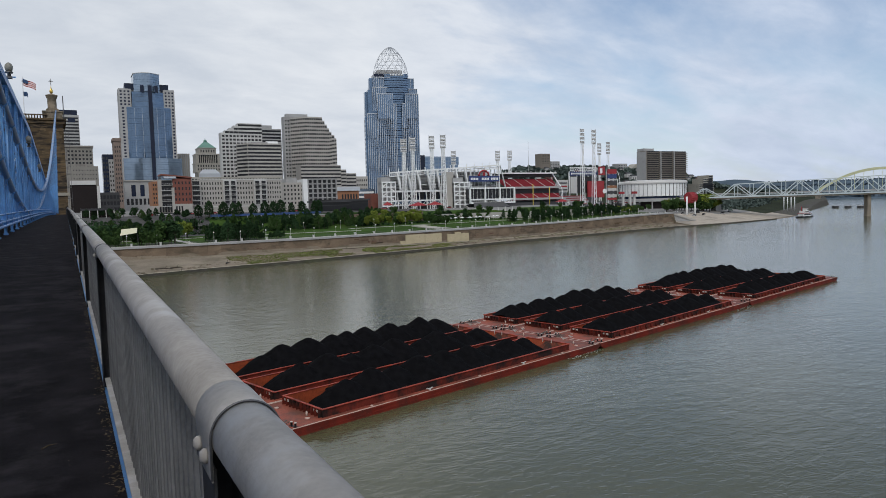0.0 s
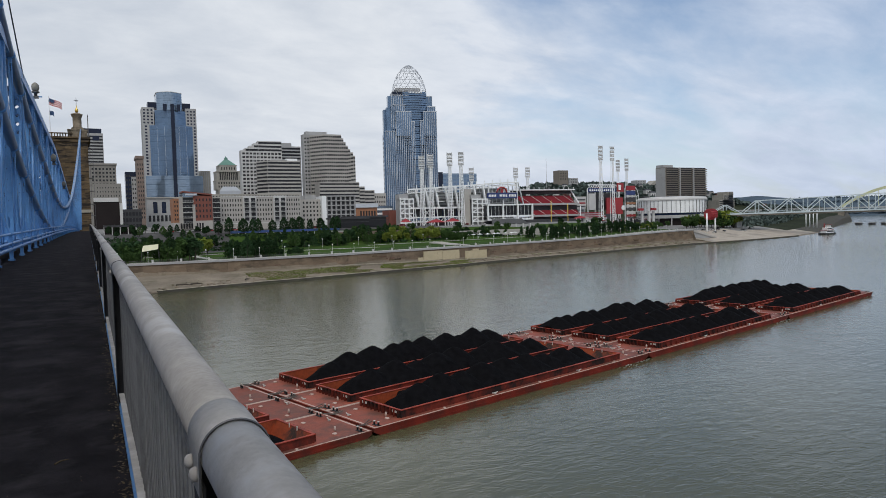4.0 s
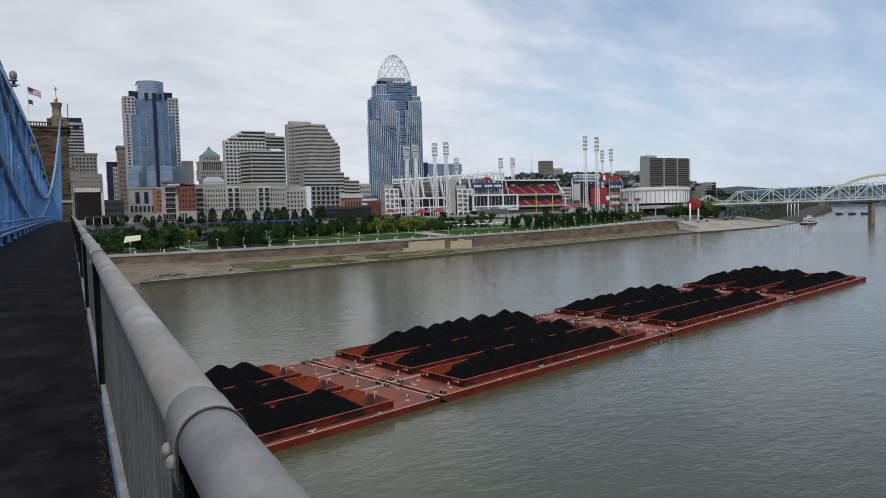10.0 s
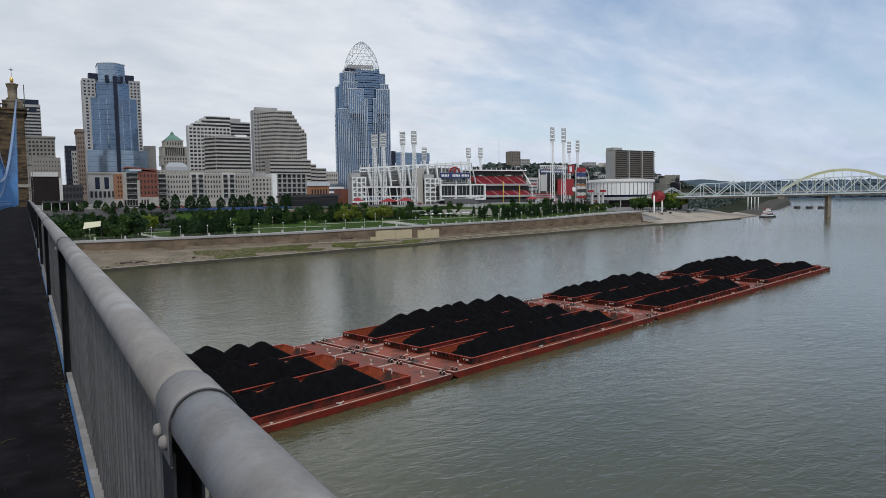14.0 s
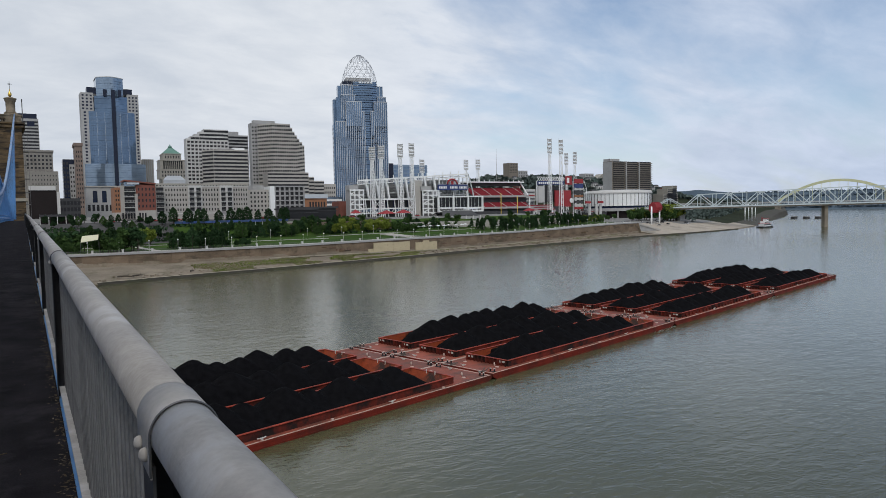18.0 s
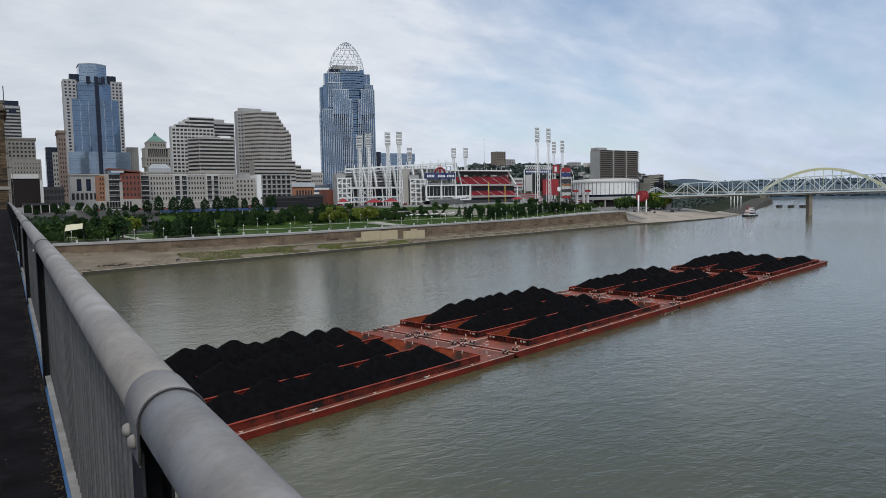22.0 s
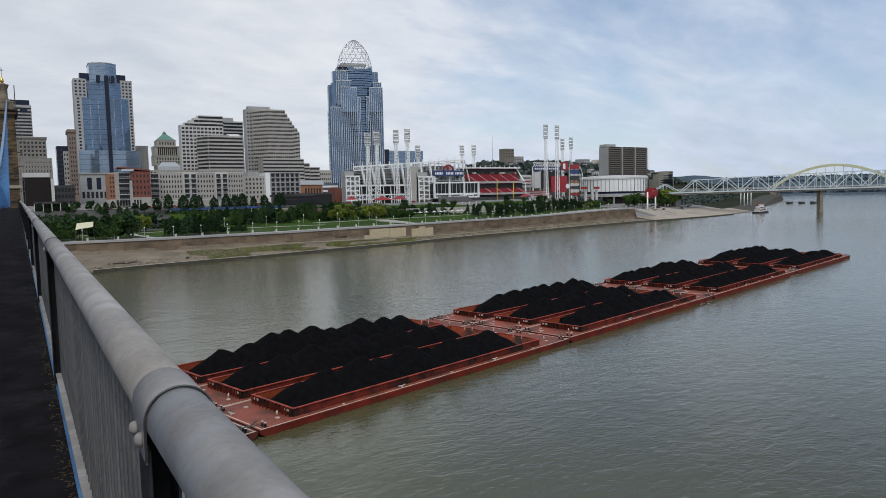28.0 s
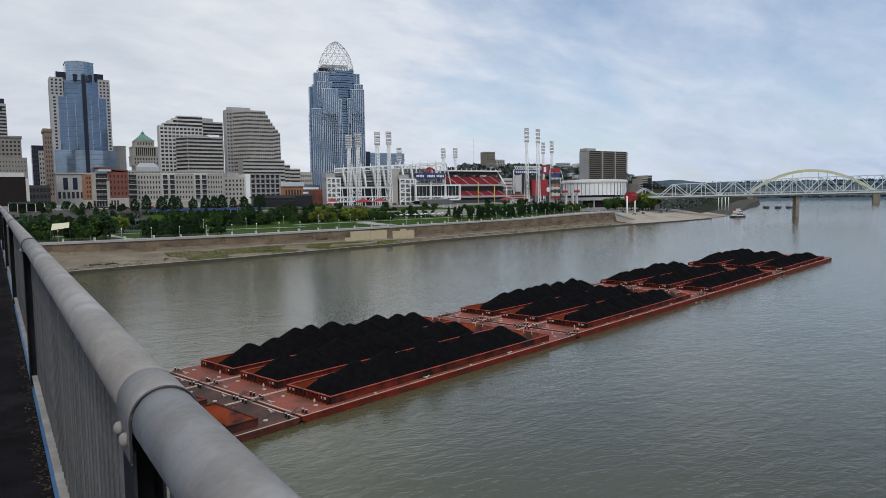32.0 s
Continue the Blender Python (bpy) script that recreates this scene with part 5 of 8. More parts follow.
    t = thing("office_block", (0, 0, 0), "slim grey-brown stone office block", "office block")
    body(t, 112.6, 124.7, 860, 885, 24, 89.5, "stone_old")
    fins(t, 113.8, 124.1, 860, 50, 88.2, 6, 0.8, 0.5, "conc_grey")


def build_pagoda_block():
    Y = 900
    t = thing("temple_top_tower", (0, 0, 0), "stepped old stone tower with a green copper pyramid roof", "office tower")
    body(t, 139.5, 169.7, Y, Y + 24, 24, 69.4, "stone_old")
    body(t, 137.4, 168.4, Y + 1, Y + 26, 69.4, 80.4, "stone_old", "tier")
    body(t, 136.8, 169.0, Y + 0.5, Y + 26.5, 80.4, 81.4, "stone_old", "cornice")
    body(t, 140.6, 165.6, Y + 4.5, Y + 27, 81.4, 92.0, "gl_dark", "recess")
    body(t, 138.4, 141.8, Y + 2.5, Y + 28, 81.4, 92.0, "stone_old", "corner_pier")
    body(t, 164.2, 167.6, Y + 2.5, Y + 28, 81.4, 92.0, "stone_old", "corner_pier")
    fins(t, 144.0, 162.0, Y + 4.4, 81.4, 91.4, 9, 0.85, 1.3, "stone_old", "column")
    body(t, 138.0, 168.0, Y + 2.0, Y + 28.5, 91.4, 92.8, "stone_old", "cornice")
    body(t, 142.4, 163.4, Y + 5, Y + 30, 92.8, 99.6, "stone_old", "tier")
    body(t, 141.9, 163.9, Y + 4.5, Y + 30.5, 99.6, 100.5, "stone_old", "cornice")
    panes(t, 143.6, 162.2, Y + 5, 94.2, 98.2, 6, 1, 0.4, 0.8, "gl_dark")
    panes(t, 139.0, 166.8, Y + 1, 71.0, 79.6, 9, 2, 0.45, 0.6, "gl_dark")
    bm = bmesh.new()
    x0, x1, z0, z1 = 142.4, 163.2, 100.5, 108.6
    xm, ym = (x0 + x1) / 2, Y + 18
    v = [bm.verts.new(p) for p in ((x0, Y + 6, z0), (x1, Y + 6, z0), (x1, Y + 30, z0), (x0, Y + 30, z0), (xm - 2, ym - 2, z1), (xm + 2, ym - 2, z1), (xm + 2, ym + 2, z1), (xm - 2, ym + 2, z1))]
    for f in ((0, 1, 5, 4), (1, 2, 6, 5), (2, 3, 7, 6), (3, 0, 4, 7), (4, 5, 6, 7), (3, 2, 1, 0)):
        bm.faces.new([v[i] for i in f])
    part("pyramid_roof", bm, M["copper"], t, "green copper roof")
    bm = bmesh.new()
    lathe(bm, [(2.2, 0), (2.2, 1.6), (0.4, 3.2), (0.2, 4.6)], 8, (xm, ym, z1))
    part("lantern", bm, M["copper"], t)
    bm = bmesh.new()
    v = [bm.verts.new(p) for p in ((139.2, 890, 67.6), (164.5, 890, 67.6), (160.6, 899, 73.0), (145.0, 899, 73.0),
                                   (139.2, 890, 24), (164.5, 890, 24), (164.5, 899, 24), (139.2, 899, 24))]
    for f in ((0, 1, 2, 3), (4, 5, 1, 0), (5, 6, 2, 1), (7, 4, 0, 3)):
        bm.faces.new([v[i] for i in f])
    part("sloped_roof", bm, M["mullion"], t)


def canted(t, line, back, z0, z1, floor, share, mat, piers=0.0):
    """A block whose front follows a broken line, with one ribbon of glass a storey and slim piers before it."""
    bm = bmesh.new()
    prism(bm, list(line) + [(line[-1][0], back), (line[0][0], back)], z0, z1)
    part("wall", bm, M[mat], t)
    n = int((z1 - z0 - 4) / floor)
    bm = bmesh.new()
    for (xa, ya), (xb, yb) in zip(line, line[1:]):
        u = Vector((xb - xa, yb - ya, 0)).normalized()
        o = Vector((u.y, -u.x, 0)) * 0.07
        a, b = Vector((xa, ya, 0)) + o + u * 0.25, Vector((xb, yb, 0)) + o - u * 0.25
        beam(bm, a, b, 0.2, floor * share)
    me = mesh_of("ribbon_window", bm, M["gl_dark"])
    for j in range(n):
        again("ribbon_window", me, t, pose(0, 0, z1 - floor * (j + 0.62)))
    if piers:
        bm = bmesh.new()
        for (xa, ya), (xb, yb) in zip(line, line[1:]):
            a, b = Vector((xa, ya, 0)), Vector((xb, yb, 0))
            u = (b - a).normalized()
            o = Vector((u.y, -u.x, 0)) * 0.22
            k = max(2, round((b - a).length / piers))
            for i in range(1, k):
                p = a.lerp(b, i / k) + o
                quad_box(bm, p.x - 0.22, p.x + 0.22, p.y - 0.12, p.y + 0.12, z0, z1 - floor * 0.3)
        part("pier_grid", bm, M[mat], t)["kind"] = "stuff"


def build_office_group():
    Y = 760
    t = thing("office_building", (0, 0, 0), "pale gridded office building with a chamfered top", "office building")
    x0, x1 = 142.7, 186.3
    for (pa, za), (pb, zb) in zip(((142.7, 104.7), (147.3, 107.2), (151.8, 109.8), (156.4, 112.4), (161.0, 115.0)),
                                  ((147.3, 0), (151.8, 0), (156.4, 0), (161.0, 0), (x1, 0))):
        body(t, pa, pb, Y, Y + 12, 24, za, "conc_white")
        n = 22
        for j in range(n):
            zj = 30 + j * 3.9
            if zj > za - 3:
                break
            bm = bmesh.new()
            quad_box(bm, pa + 0.1, pb - 0.1, Y - 0.08, Y + 0.3, zj, zj + 2.1)
            part("ribbon_window", bm, M["gl_dark"], t)
    fins(t, x0 + 0.5, x1 - 0.5, Y - 0.05, 28, 103.1, 12, 1.1, 0.25, "conc_white", "pier")
    t = thing("office_building", (0, 0, 0), "darker grey office wing with ribbon windows", "office building")
    xe = 215.8
    body(t, 192.4, xe, 790, 800, 24, 113.2, "conc_grey")
    body(t, 192.4, 205.6, 792, 800, 113.2, 117.2, "conc_grey", "penthouse")
    storeys(t, 192.4, xe, 790, 800, 60, 112.5, 14, 0.55, "gl_dark")
    t = thing("office_building", (0, 0, 0), "pale grey office building with long ribbon windows", "office building")
    canted(t, ((148.8, 714), (156.6, 700), (190.4, 700)), 716, 24, 88.6, 3.6, 0.5, "conc_tan")
    body(t, 162, 178, 704, 711, 88.6, 90.0, "conc_grey", "roof")
    body(t, 177.1, 188.6, 705, 711, 88.6, 91.2, "white", "roof_tank")
    t = thing("office_building", (0, 0, 0), "tall grey-beige office building with a stepped flank", "office building")
    body(t, 206.0, 226.0, 742, 752, 24, 121.4, "conc_grey", "slab")
    panes(t, 206.5, 218.6, 742, 40, 119.0, 4, 20, 0.55, 0.42, "gl_dark")
    body(t, 209.8, 233.4, 745, 752, 121.4, 125.0, "conc_grey", "penthouse")
    canted(t, ((211.6, 736), (222.4, 720), (241.8, 720)), 738, 24, 119.4, 3.95, 0.46, "conc_tan", 2.4)
    left = 241.8
    for xr, zt in ((244.2, 115.5), (246.6, 111.5), (249.0, 107.6), (251.6, 104.0), (254.8, 100.6), (257.0, 97.0)):
        canted(t, ((left, 720), (xr, 720)), 734, 24, zt, 3.95, 0.46, "conc_tan")
        left = xr
    t = thing("office_building", (0, 0, 0), "wide lower office terraces stepping down", "office building")
    for pa, pb, za in ((210.2, 253.6, 66.9), (254.0, 259.6, 62.3), (259.9, 270.7, 58.3)):
        body(t, pa, pb, 700, 719, 24, za, "conc_tan", "terrace")
        for j in range(int((za - 36) / 3.7)):
            bm = bmesh.new()
            quad_box(bm, pa - 0.05, pb - 0.2, 699.9, 700.4, za - 2.8 - j * 3.7, za - 1.2 - j * 3.7)
            part("ribbon_window", bm, M["gl_dark"], t)
    t = thing("office_block", (0, 0, 0), "low pale tan block beyond the offices", "office block")
    body(t, 280.7, 300.3, 740, 770, 24, 56.5, "conc_tan")
    panes(t, 281.3, 299.6, 740, 34, 54.6, 8, 4, 0.5, 0.45, "gl_dark")


def build_tiara_tower():
    """Blue glass tower with white mullions, set back in steps, under an open steel tiara."""
    Y = 780
    t = thing("tiara_tower", (0, 0, 0), "tall blue glass tower with white mullions and an open steel tiara", "skyscraper")
    x0, x1 = 317.8, 387.2
    zA, zB, zC, zD = 132.9, 163.4, 177.7, 183.1
    depth = 17
    body(t, x0 - 1.5, x0 + 6, Y + 6, Y + depth, 24, 131.1, "gl_blue", "glass_flank")
    body(t, x0 - 0.8, x0 + 4.5, Y + 8, Y + depth, 24, 161.5, "gl_blue", "glass_flank")
    body(t, x0, x1, Y + 1.5, Y + depth, 24, zA, "gl_blue", "glass_shaft")
    body(t, x0 + 2.5, x1 - 1.5, Y + 2.5, Y + depth - 1, zA, zB, "gl_blue", "glass_shaft")
    body(t, x0 + 5, x1 - 7, Y + 4, Y + depth - 3, zB, zC, "gl_blue", "glass_shaft")

    def bow(xs, xe, z0, z1, bulge, mat, name):
        bm = bmesh.new()
        n = 12
        front = [(xs + (xe - xs) * i / n, Y + 2 - bulge * math.sin(math.pi * i / n)) for i in range(n + 1)]
        prism(bm, front + [(xe, Y + 22), (xs, Y + 22)], z0, z1)
        return part(name, bm, M[mat], t)

    c0, c1 = 342.5, 374.0
    bow(c0, c1, 24, 182.4, 4.0, "gl_blue", "bowed_bay")
    for k in range(48):
        z = 50 + k * 2.9
        if z > 181.0:
            break
        bm = bmesh.new()
        n = 8
        pts = [(c0 + (c1 - c0) * i / n, Y + 1.85 - 4 * math.sin(math.pi * i / n)) for i in range(n + 1)]
        tube(bm, [(p[0], p[1], z) for p in pts], 0.36, 4)
        part("floor_line", bm, M["gl_navy"] if k % 3 else M["gl_pale"], t)
    # stepped screens of white fins either side of the bow
    for pa, pb, zt, y, n in ((332.0, 352.2, 158.2, Y - 2.4, 9), (352.4, 356.4, 146.0, Y - 3.0, 3), (364.3, 368.8, 147.0, Y - 3.0, 3),
                             (369.0, 386.6, 158.4, Y - 2.4, 8), (326.5, 346.6, 166.6, Y + 1.2, 9), (327.7, 341.9, 179.0, Y + 2.8, 7),
                             (374.0, 382.3, 178.0, Y + 3.2, 3), (375.0, 386.0, 165.0, Y + 1.0, 5), (318.4, 331.0, 134.6, Y + 0.6, 6)):
        body(t, pa, pb, y, y + 3, zt - 30, zt - 0.6, "gl_blue", "screen")
        fins(t, pa, pb, y, 26 if zt < 159.9 else zB - 26, zt, n, 0.52, 0.6, "mullion")
        body(t, pa - 0.3, pb + 0.3, y - 0.75, y + 0.2, zt - 0.7, zt + 0.1, "mullion", "coping")
    panes(t, x0 + 0.5, x1 - 0.5, Y + 1.5, 40, zA - 2, 1, 34, 0.99, 0.16, "gl_navy", "spandrel", deep=0.2)
    panes(t, Y + 7, Y + depth - 1, x0 - 1.5, 40, zA - 4, 5, 16, 0.7, 0.55, "gl_navy", "window", "side", 0.2)
    body(t, 328.9, 374.1, Y + 3, Y + 22, zC, zD, "gl_navy", "crown_base")
    body(t, 334.0, 367.2, Y + 4, Y + 20, zD, 187.8, "conc_grey", "plant_room")
    bm = bmesh.new()
    for i in range(9):
        quad_box(bm, -9 + i * 2.05, -7.7 + i * 2.05, -0.1, 0.1, 0, 1.9)
    b = part("lettering_bars", bm, M["white"], t)
    b.matrix_basis = pose((c0 + c1) / 2 + 0.5, Y - 2.4, 180.4)
    # open tiara: arches of steel tube crossing one another round an oval
    z0, z1 = 177.0, 217.0
    xm, ym, rx, ry = 352.9, Y + 10, 23.8, 11.0

    def dome(a, v):
        k = (1 - v ** 1.9) ** 0.62
        return (xm + rx * k * math.cos(a), ym + ry * k * math.sin(a), z0 + (z1 - z0) * v)

    for i in range(14):
        a = 2 * math.pi * i / 14
        for turn in (-1, 1):
            bm = bmesh.new()
            tube(bm, [dome(a + turn * 1.5 * v, v) for v in [math.sin(math.pi / 2 * k / 12) for k in range(13)]], 0.19, 5)
            part("tiara_rib", bm, M["tiara"], t)
    for v in (0.02, 0.2, 0.4, 0.6, 0.78, 0.92):
        bm = bmesh.new()
        tube(bm, [dome(2 * math.pi * k / 24, v) for k in range(25)], 0.2, 5)
        part("tiara_ring", bm, M["tiara"], t)
    t.matrix_basis = pose(352.5, Y, 0, 0, 0, -14) @ Matrix.Diagonal((0.928, 1, 1, 1)) @ pose(-352.5, -Y, 0)     # it faces the river's bend
    t = thing("office_block", (0, 0, 0), "blue glass office block beyond the ballpark", "office block")
    body(t, 408.9, 471.9, 830, 860, 24, 86.4, "gl_pale")
    body(t, 408.4, 419.3, 829, 858, 24, 87.8, "gl_navy", "flank")
    panes(t, 419.8, 471.0, 830, 60, 84.9, 10, 5, 0.8, 0.6, "gl_blue")


def balcony_stack(t, x0, x1, y, z0, z1, n, mat="conc_white"):
    """Projecting slabs with dark recesses and thin guards."""
    h = (z1 - z0) / n
    for j in range(n):
        z = z0 + j * h
        body(t, x0 + 0.3, x1 - 0.3, y - 0.06, y + 0.3, z + 0.35, z + h - 0.3, "gl_dark", "recess")
        body(t, x0, x1, y - 1.5, y - 0.1, z, z + 0.28, mat, "balcony")
        bm = bmesh.new()
        quad_box(bm, x0, x1, y - 1.5, y - 1.42, z + 1.05, z + 1.15)
        for i in range(5):
            x = x0 + 0.1 + (x1 - x0 - 0.2) * i / 4
            quad_box(bm, x - 0.05, x + 0.05, y - 1.5, y - 1.42, z + 0.28, z + 1.05)
        part("guard", bm, M["conc_grey"], t)


def build_riverfront_flats():
    Y = 470
    t = thing("apartment_house", (0, 0, 0), "red brick apartment house with pale balconies and a glass corner", "apartment house")
    zg, zt = 22.0, 45.7
    zt2 = 43.8
    body(t, 48.0, 57.0, Y + 1, Y + 24, zg, 44.2, "conc_tan")
    body(t, 57.0, 68.5, Y, Y + 24, 28.5, zt - 1.0, "brick")
    body(t, 57.0, 68.5, Y - 0.3, Y + 24.3, zg, 28.5, "conc_tan", "ground_floor")
    body(t, 68.5, 74.3, Y + 2, Y + 24, zg, zt2, "conc_tan")
    body(t, 44.6, 48.0, Y + 0.4, Y + 20, 27.5, 43.0, "brick_orange", "brick_pier")
    body(t, 44.6, 48.2, Y + 0.2, Y + 20.2, zg, 27.5, "conc_tan", "brick_pier")
    panes(t, 45.0, 47.8, Y + 0.4, 28.3, 42.2, 2, 5, 0.5, 0.5, "gl_dark")
    body(t, 50.6, 57.0, Y + 0.6, Y + 20, 43.9, 46.3, "gl_pale", "glass_corner")
    bm = bmesh.new()
    beam(bm, (50.3, Y + 9, 47.3), (68.7, Y + 9, 45.3), 19.6, 0.9)
    part("roof_canopy", bm, M["brick"], t)
    body(t, 56.2, 57.8, Y - 0.9, Y + 0.5, zg, 39.0, "conc_tan", "corner_column")
    body(t, 51.8, 59.0, Y - 1.3, Y - 1, 44.9, 46.0, "mullion", "roof_sign")
    balcony_stack(t, 50.2, 57.0, Y + 0.9, 27, 43.8, 5)
    balcony_stack(t, 68.9, 73.9, Y + 1.9, 27, zt2 - 0.5, 5)
    panes(t, 57.6, 68.2, Y, 29.5, zt - 2, 5, 4, 0.4, 0.5, "gl_dark")
    panes(t, 48.3, 62.9, Y - 0.3, 22.8, 27.8, 9, 1, 0.6, 0.7, "gl_dark", "shop_window")
    Y = 480
    t = thing("apartment_house", (0, 0, 0), "long tan apartment block with balcony bays and rows of windows", "apartment house")
    x0, x1 = 75.1, 129.8
    zt = 43.9
    body(t, x0, x1, Y, Y + 26, 22, zt, "conc_tan")
    for px0, px1 in ((89.9, 98.6), (110.4, 119.0)):
        body(t, px0, px1, Y - 1.6, Y - 0.005, 22, zt + 0.7, "conc_white", "bay")
        w = (px1 - px0) / 2
        for s in (0, 1):
            balcony_stack(t, px0 + s * w + 0.5, px0 + (s + 1) * w - 0.4, Y - 1.7, 27, zt - 0.5, 5)
    body(t, x0, x1 + 0.3, Y - 0.25, Y + 26.2, zt, zt + 0.55, "conc_white", "cornice")
    for a, b, n in ((75.5, 89.5, 8), (98.9, 110.0, 6), (119.4, 129.4, 6)):
        panes(t, a, b, Y, 27, zt - 0.6, n, 5, 0.42, 0.5, "gl_dark")
        body(t, a, b, Y - 0.3, Y - 0.005, 25.8, 26.4, "conc_white", "belt_course")
    # older office fronts looking over its roof
    t = thing("office_block", (0, 0, 0), "long low grey office block above the flats", "office block")
    body(t, 86.6, 162.8, 600, 620, 22, 51.0, "stone_old")
    panes(t, 87.5, 161.8, 600, 47.7, 50.0, 30, 1, 0.45, 0.7, "gl_dark")
    t = thing("parking_house", (0, 0, 0), "grey concrete apartment frame with dark open bays", "building")
    x0, x1 = 131.8, 171.8
    zt = 44.2
    body(t, x0, 148.3, 488, 512, 22, 42.0, "conc_tan")
    panes(t, x0 + 1, 147.9, 488, 26, 41.2, 6, 5, 0.45, 0.5, "gl_dark")
    body(t, 135.8, 143.8, 490, 512, 42.0, 45.1, "conc_grey", "stair_house")
    body(t, 146.5, 149.7, 484, 510, 22, zt, "white", "white_pier")
    body(t, 150.4, x1, 486, 512, 22, zt, "roof_dark")
    n = 6
    for j in range(n + 1):
        z = 24 + (zt - 24) * j / n
        body(t, 150.4, x1 + 0.3, 484.4, 486.2, z - 0.45, z + 0.35, "conc_grey", "slab_edge")
    for i in range(7):
        x = 150.4 + (x1 - 150.4) * i / 6
        body(t, x - 0.5, x + 0.5, 484.8, 486.1, 22, zt, "conc_grey", "column")
    t = thing("restaurant", (0, 0, 0), "low black riverfront restaurant with stepped flat roofs", "restaurant")
    for pa, pb, za, zb, y in ((148.4, 172.8, 22.0, 28.3, 462), (161.0, 188.7, 23.5, 29.1, 466)):
        body(t, pa, pb, y, y + 16, 20, zb - 1.2, "gl_dark", "storey")
        body(t, pa - 1, pb + 1, y - 1.5, y + 17, zb - 1.2, zb, "roof_dark", "flat_roof")
        body(t, pa - 0.5, pb + 0.5, y - 1.2, y - 1, (za + zb) / 2 - 0.3, (za + zb) / 2, "roof_dark", "balcony_edge")
    t = thing("brick_hall", (0, 0, 0), "orange brick hall with a pale curved roof edge", "building")
    body(t, 185.1, 204.9, 525, 550, 22, 36.2, "brick_orange")
    body(t, 184.3, 205.5, 524, 551, 36.2, 39.4, "mullion", "roof_edge")
    panes(t, 189.7, 203.9, 525, 28, 34.4, 6, 1, 0.55, 0.7, "gl_dark")
    t = thing("low_building", (0, 0, 0), "low white and glass buildings beside the ballpark", "building")
    body(t, 218.6, 233.1, 560, 580, 20, 38.0, "gl_pale")
    storeys(t, 218.6, 233.1, 560, 580, 22, 37.0, 4, 0.45, "white")
    body(t, 221.7, 227.8, 540, 556, 20, 33.8, "brick", "brick_end")


build_west_blocks()
build_glass_tower()
build_pagoda_block()
build_office_group()
build_tiara_tower()
build_riverfront_flats()

# ---- the ballpark ----


def lattice_mast(t, x, y, z0, z1, w, n):
    """Four legs with cross bracing on the seen faces, as one mast."""
    bm = bmesh.new()
    for sx in (-1, 1):
        for sy in (-1, 1):
            beam(bm, (x + sx * w / 2, y + sy * w / 2, z0), (x + sx * w * 0.22, y + sy * w * 0.22, z1), 0.46)
    for i in range(n):
        za, zb = z0 + (z1 - z0) * i / n, z0 + (z1 - z0) * (i + 1) / n
        ka, kb = w / 2 - w * 0.28 * i / n, w / 2 - w * 0.28 * (i + 1) / n
        beam(bm, (x - ka, y - ka, za), (x + kb, y - kb, zb), 0.28)
        beam(bm, (x + ka, y - ka, za), (x - kb, y - kb, zb), 0.28)
        beam(bm, (x - ka, y - ka, za), (x + ka, y - ka, za), 0.22)
    return part("mast", bm, M["white"], t)


def light_tower(x, y, z0, zh, z1, w):
    t = thing("floodlight_tower", (0, 0, 0), "white lattice floodlight tower with a rack of lamps", "floodlight tower", "floodlight towers")
    lattice_mast(t, x, y, z0, zh, 4.0, 12)
    bm = bmesh.new()
    for s in (-1, 1):
        beam(bm, (x + s * w / 2, y, zh), (x + s * w / 2, y, z1), 0.3)
    part("rack_frame", bm, M["white"], t)
    n = 4
    for j in range(n):
        z = zh + (z1 - zh) * (j + 0.15) / n
        h = (z1 - zh) / n * 0.62
        bm = bmesh.new()
        quad_box(bm, x - w / 2, x + w / 2, y - 0.35, y + 0.5, z, z + h)
        part("lamp_bank", bm, M["conc_grey"], t, "grey bank of floodlights")
        bm = bmesh.new()
        quad_box(bm, x - w / 2 - 0.3, x + w / 2 + 0.3, y - 0.9, y + 0.3, z - 0.5, z - 0.2)
        part("catwalk", bm, M["white"], t)
        for i in range(5):
            bm = bmesh.new()
            xx = x - w / 2 + w * (i + 0.5) / 5
            lathe(bm, [(0.1, 0), (0.36, 0.25), (0.36, 0.35)], 8)
            b = part("lamp", bm, M["white"], t)
            b.matrix_basis = pose(xx, y - 0.35, z + h / 2, 90, 0, 0)


M["seat_red"] = material("dark_red_seats", (0.235, 0.028, 0.038), 0.7, 0, 0.25, 0.3, 0, 9, 0.2)


